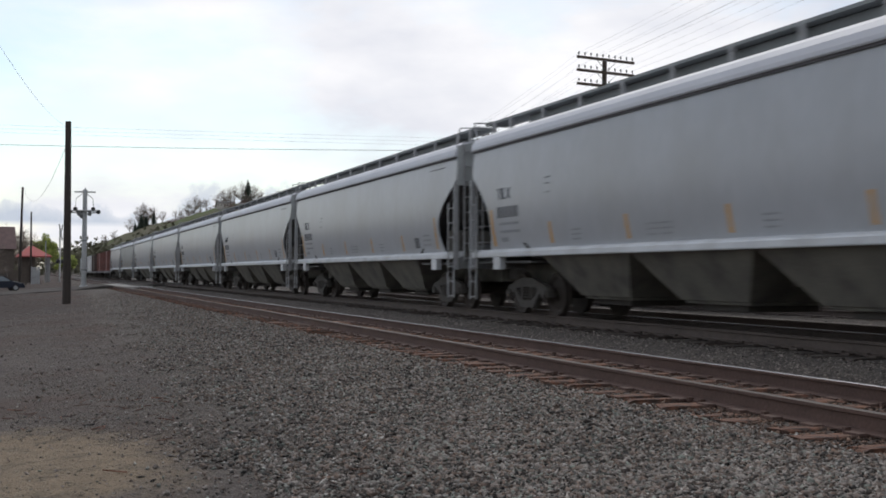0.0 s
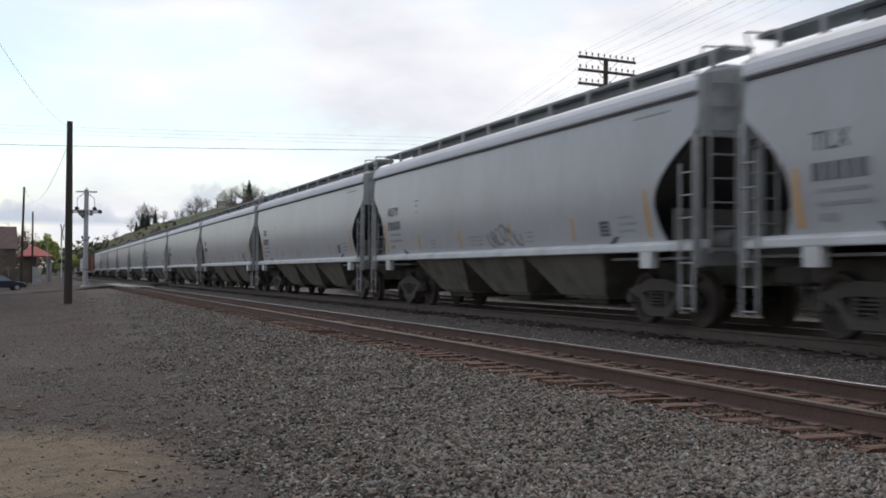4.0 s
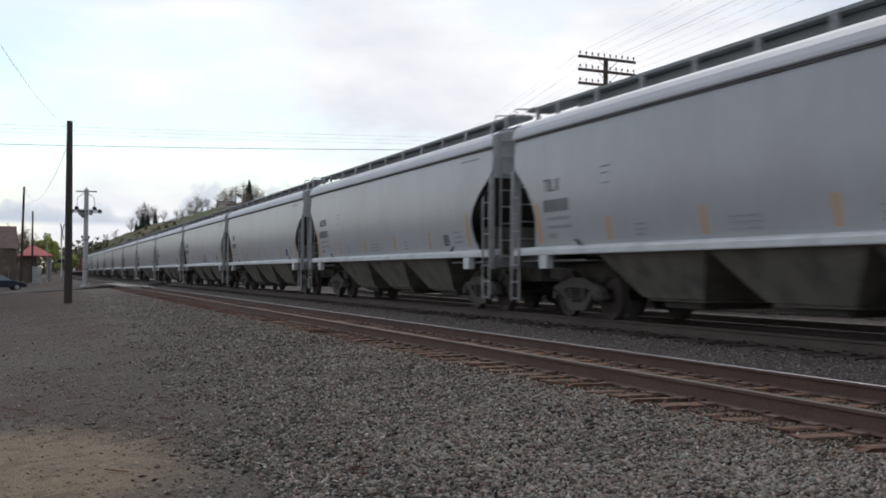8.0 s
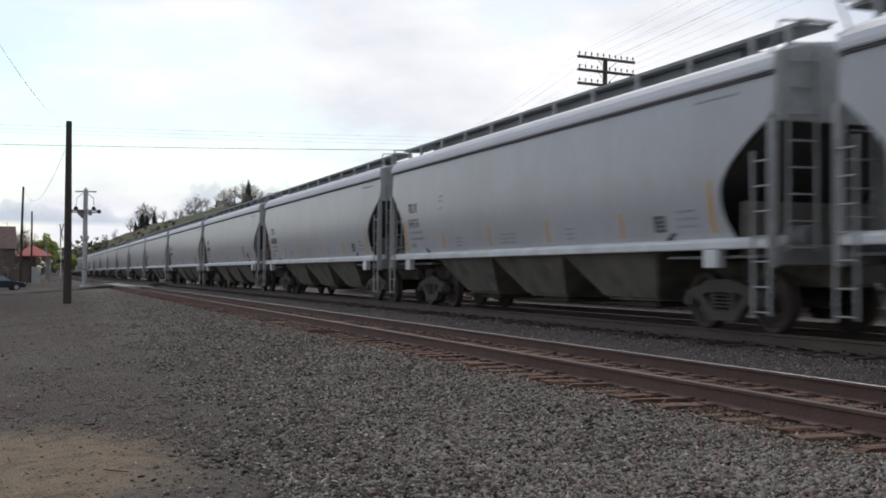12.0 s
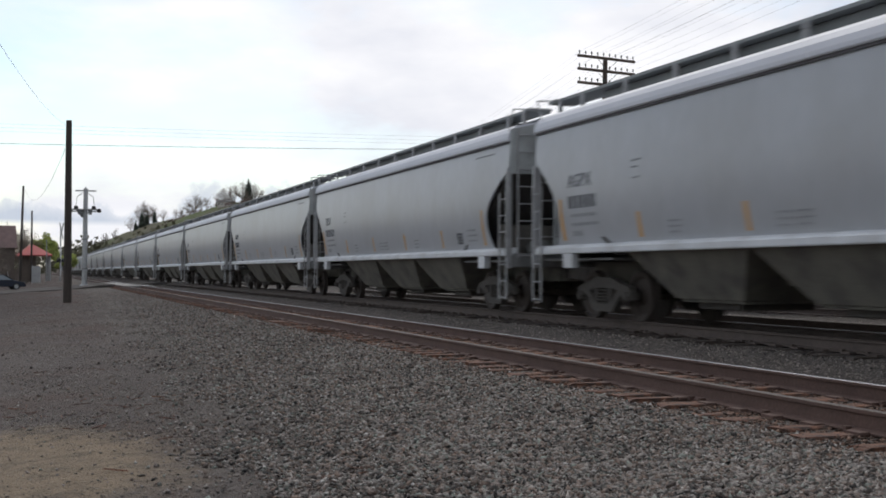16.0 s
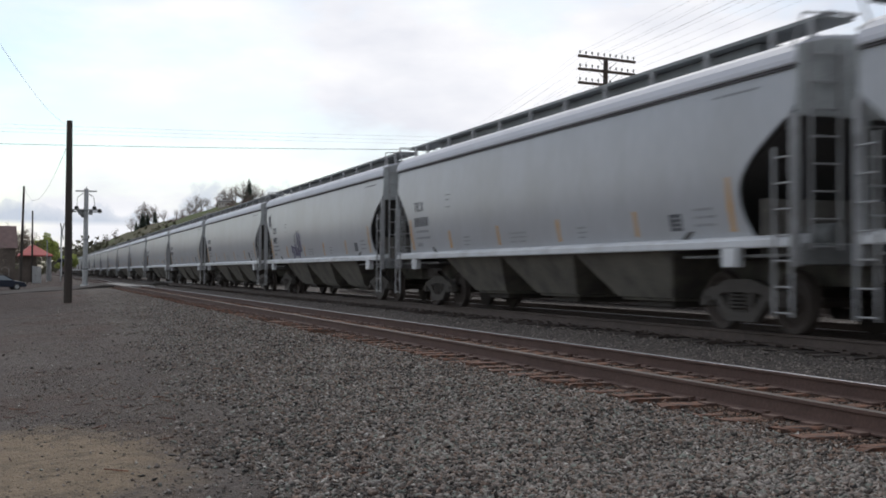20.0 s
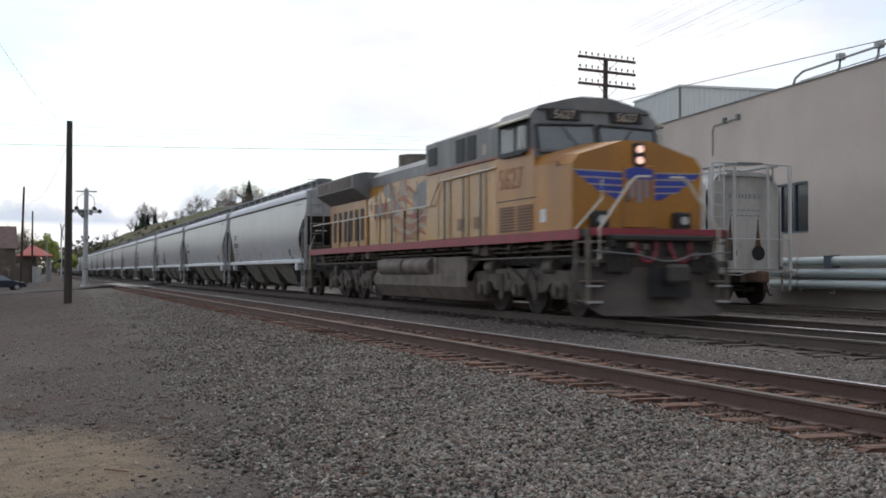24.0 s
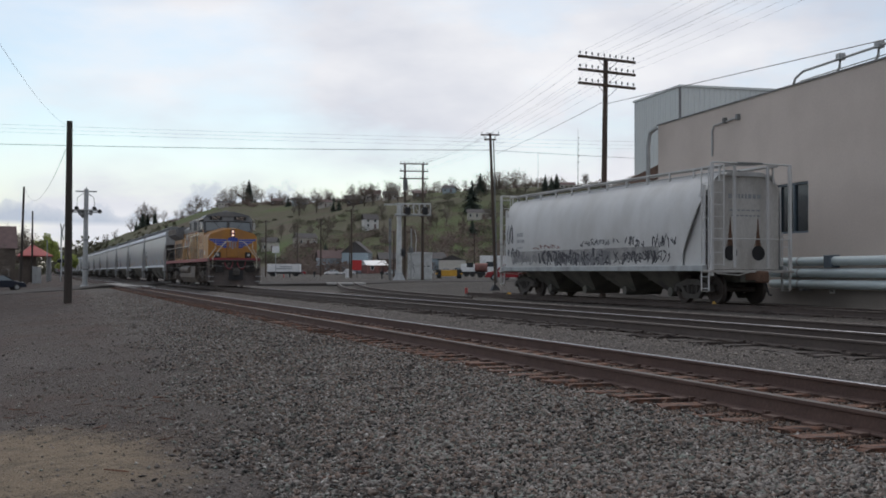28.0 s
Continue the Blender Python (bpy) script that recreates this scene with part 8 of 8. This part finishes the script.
for i, (x, y, w, h) in enumerate(MID):
    make_house("slope_house", ("white two-storey house half way up the slope", "small cream cottage on the slope", "long low house on the slope", "small pale cottage on the slope")[i], pose(x, y, float(land(x, y)), 0, 0, -math.degrees(math.atan2(x, y)) + (12, 20, 0, -14)[i]), w, h, M["wall_pale" if i == 0 else "wall_cream"], M["roof_dark"], d=6.5, storeys=2 if i == 0 else 1)
FOOT = [(92.84, 328.89, 7.97, 9.36), (86.84, 338.82, 7.79, 6.73), (95.69, 320.27, 6.11, 3.73), (103.36, 328.85, 7.01, 5.26), (112.47, 317.85, 8.58, 5.15), (117.66, 312.17, 5.09, 4.07)]
for i, (x, y, w, h) in enumerate(FOOT):
    make_house("town_house", ("blue-grey gabled house with a white porch", "blue house under a purple-brown roof", "low red shed with a white roof", "small grey cottage below the hill", "low grey house below the hill", "small cream cottage below the hill")[i], pose(x, y, float(land(x, y)), 0, 0, -math.degrees(math.atan2(x, y)) + (80, 8, 14, 5, 10, 90)[i]), w, h, M[("wall_blue", "wall_blue", "box_red", "wall_brown", "wall_blue", "wall_cream")[i]], M[("roof_dark", "roof_brown", "white", "roof_dark", "roof_dark", "roof_dark")[i]], d=8.0, storeys=2 if i == 0 else 1, porch=i == 0, chimney=i == 1)
for x, y, h in ((262.0, 560.0, 22.0), (279.0, 545.0, 33.0)):
    tw = thing("radio_mast", "thin lattice radio mast on the hill top", "radio mast", "radio masts", pose(x, y, float(land(x, y))))
    part("mast", tube(B(), (0, 0, 0), (0, 0, h), 0.28 if h > 30 else 0.14, 5, r2=0.08), M["steel_grey"], tw)
    if h > 30:
        for k in range(5):
            part("dish", tube(B(), (0.4, -0.3, h * (0.45 + 0.1 * k)), (0.4, 0.0, h * (0.45 + 0.1 * k)), 0.45, 8), M["white"], tw)

# ---------- loose crushed stone in the foreground ----------
def stones(name, label, count, seed, spot, lo, hi, material):
    """Many small angular stones in one mesh; spot(rng arrays) gives where they lie."""
    rg = np.random.default_rng(seed)
    base = np.array([(1, 0, 0.1), (-0.4, 0.9, -0.1), (-0.6, -0.8, 0.1), (0.15, 0.1, 0.62), (-0.1, -0.1, -0.6)]) * 0.55
    tri = np.array([(0, 1, 3), (1, 2, 3), (2, 0, 3), (1, 0, 4), (2, 1, 4), (0, 2, 4)])
    x, y = spot(rg, count)
    z = land(x, y)
    n = len(x)
    size = lo + (hi - lo) * rg.random(n) ** 2.6
    v = base[None] * (1 + 0.8 * (rg.random((n, 5, 3)) - 0.5))
    v = v * size[:, None, None] * (0.35 + 1.35 * rg.random((n, 1, 3))) * np.array([1, 1, 0.8])
    a, b = rg.random(n) * 6.283, (rg.random(n) - 0.5) * 1.9
    ca, sa, cb, sb = np.cos(a)[:, None], np.sin(a)[:, None], np.cos(b)[:, None], np.sin(b)[:, None]
    vx, vy, vz = v[..., 0], v[..., 1], v[..., 2]
    vy, vz = vy * cb - vz * sb, vy * sb + vz * cb
    vx, vy = vx * ca - vy * sa, vx * sa + vy * ca
    co = np.stack([vx + x[:, None], vy + y[:, None], vz + (z + size * 0.18)[:, None]], -1).reshape(-1, 3)
    fi = (tri[None] + (np.arange(n) * 5)[:, None, None]).reshape(-1)
    me = bpy.data.meshes.new(name)
    me.vertices.add(len(co))
    me.vertices.foreach_set("co", co.ravel())
    me.loops.add(len(fi))
    me.loops.foreach_set("vertex_index", fi.astype(np.int32))
    me.polygons.add(n * 6)
    me.polygons.foreach_set("loop_start", (np.arange(n * 6) * 3).astype(np.int32))
    me.update(calc_edges=True)
    me.validate()
    me.materials.append(material)
    return tagged(new(name, me), label, "gravel", kind="stuff")


def wedge(r0, r1, x0, x1, fade=0.0, bare=0.0):
    """Spots in the yard between two ranges, thicker towards the camera, within a band across the tracks; fade thins them out towards x0."""
    def spot(rg, count):
        r = r0 * (r1 / r0) ** rg.random(count)
        a = np.radians(-4 + 49 * rg.random(count))
        x, y = r * np.sin(a), r * np.cos(a)
        wob = 0.5 * np.sin(y * 1.3 + x) + 0.35 * np.sin(y * 3.1 - x * 2) + 0.3 * np.sin(x * 4.7 + y * 0.7)
        k = (x > x0) & (x < x1)
        if fade:
            lim = np.interp(y, [8, 12, 18, 27, 50], [1.35, 1.35, 1.6, 1.85, 1.9])
            k &= rg.random(count) < np.clip((x - lim + 0.7 * wob) / fade + 0.06, 0.035, 1) ** 1.1
            k &= rg.random(count) > 0.93 * np.exp(-(((x + 0.3) ** 2 + 0.38 * (y - 9.8) ** 2) / 2.6) ** 3)
        if bare:
            k &= rg.random(count) > bare * np.exp(-(((x + 0.3) ** 2 + 0.38 * (y - 9.8) ** 2) / 2.6) ** 3)
            clump = np.sin(x * 2.3 + 1.7 * np.sin(y * 0.8)) + np.sin(y * 1.1 + 2 * np.sin(x * 1.3))
            k &= rg.random(count) < np.clip(0.55 + 0.35 * clump, 0.08, 1)
        return x[k], y[k]
    return spot


stones("gravel_field", "grey crushed stone scattered between yard and track", 800000, 3, wedge(6.2, 75, -2.2, 5.62, 2.4), 0.009, 0.058, M["stone"])
stones("loose_chippings", "thin pale chippings over trodden dirt", 300000, 4, wedge(6.0, 70, -3.5, 3.4, bare=0.88), 0.006, 0.032, M["grit"])
stones("green_stones", "greenish and pale stones mixed through the gravel", 140000, 23, wedge(6.2, 60, -1.8, 5.62, 2.4), 0.009, 0.056, M["stone_green"])
stones("pale_flakes", "pale split flakes among the gravel", 120000, 14, wedge(6.2, 60, -1.5, 5.8, 2.2), 0.007, 0.042, M["pale_flake"])
stones("bark_scraps", "dark scraps of bark and rust among the gravel", 34000, 15, wedge(6.2, 45, -1.5, 5.8, 2.6), 0.012, 0.07, M["dark_scrap"])
stones("ballast_between_tracks", "grey ballast between the two tracks", 160000, 5, wedge(9, 60, 8.35, 9.95), 0.014, 0.048, M["stone_bed"])
stones("ballast_in_track", "rusty ballast among the ties", 120000, 6, wedge(7, 45, 5.3, 8.7), 0.015, 0.055, M["stone_rust"])
stones("ballast_by_siding", "dull ballast beyond the main track", 30000, 7, wedge(14, 48, 12.5, 18.5), 0.020, 0.055, M["stone_bed"])

# splinters of wood and dry stalks lying about
rng_l = random.Random(77)
for i in range(84):
    a, r = (radians(rng_l.uniform(-3, 22)), rng_l.uniform(8, 20)) if i % 2 else (radians(rng_l.uniform(-1, 7)), rng_l.uniform(11.6, 14.6))
    x, y = r * math.sin(a), r * math.cos(a)
    if x > 4.6:
        continue
    t, ln = rng_l.uniform(0, 3.1), rng_l.uniform(0.06, 0.22)
    z = float(land(x, y)) + 0.012
    st = part("wood_splinter", tube(B(), (x, y, z), (x + ln * math.cos(t), y + ln * math.sin(t), z + 0.01), rng_l.uniform(0.003, 0.008), 4), M["tie"])
    tagged(st, "small dark splinter of wood lying on the dirt", "debris", "splinters on the ground")


def motions():
    rows_t = [i * 1.0 for i in range(29)]
    for n, c in enumerate(hoppers):
        walk(c, [(t, pose(MAIN_X, car_start(n) + gone(t), MAIN_Z)) for t in rows_t])
    spin = None
    for c in hoppers + [b for b, _ in boxcars]:
        for w in [o for o in c.children_recursive if o.name.split(".")[0] == "wheelset"]:
            if spin is None:
                walk(w, [(k / 30, pose(0, 0, 0, -math.degrees((gone(k / 30) - gone(0)) / 0.457))) for k in range(841)])
                spin = w
            else:
                w.rotation_mode = "QUATERNION"
                a = w.animation_data_create()
                a.action, a.action_slot = spin.animation_data.action, spin.animation_data.action_slot
    for b, start in boxcars:
        walk(b, [(t, pose(MAIN_X, start + gone(t), MAIN_Z)) for t in rows_t])
    walk(loco, [(t, pose(MAIN_X, -98.26 + gone(t), MAIN_Z)) for t in rows_t])
    spin = None
    for w in [o for o in loco.children_recursive if o.name.split(".")[0] == "wheelset"]:
        if spin is None:
            walk(w, [(k / 30, pose(0, 0, 0, -math.degrees((gone(k / 30) - gone(0)) / 0.533))) for k in range(841)])
            spin = w
        else:
            w.rotation_mode = "QUATERNION"
            a = w.animation_data_create()
            a.action, a.action_slot = spin.animation_data.action, spin.animation_data.action_slot


motions()
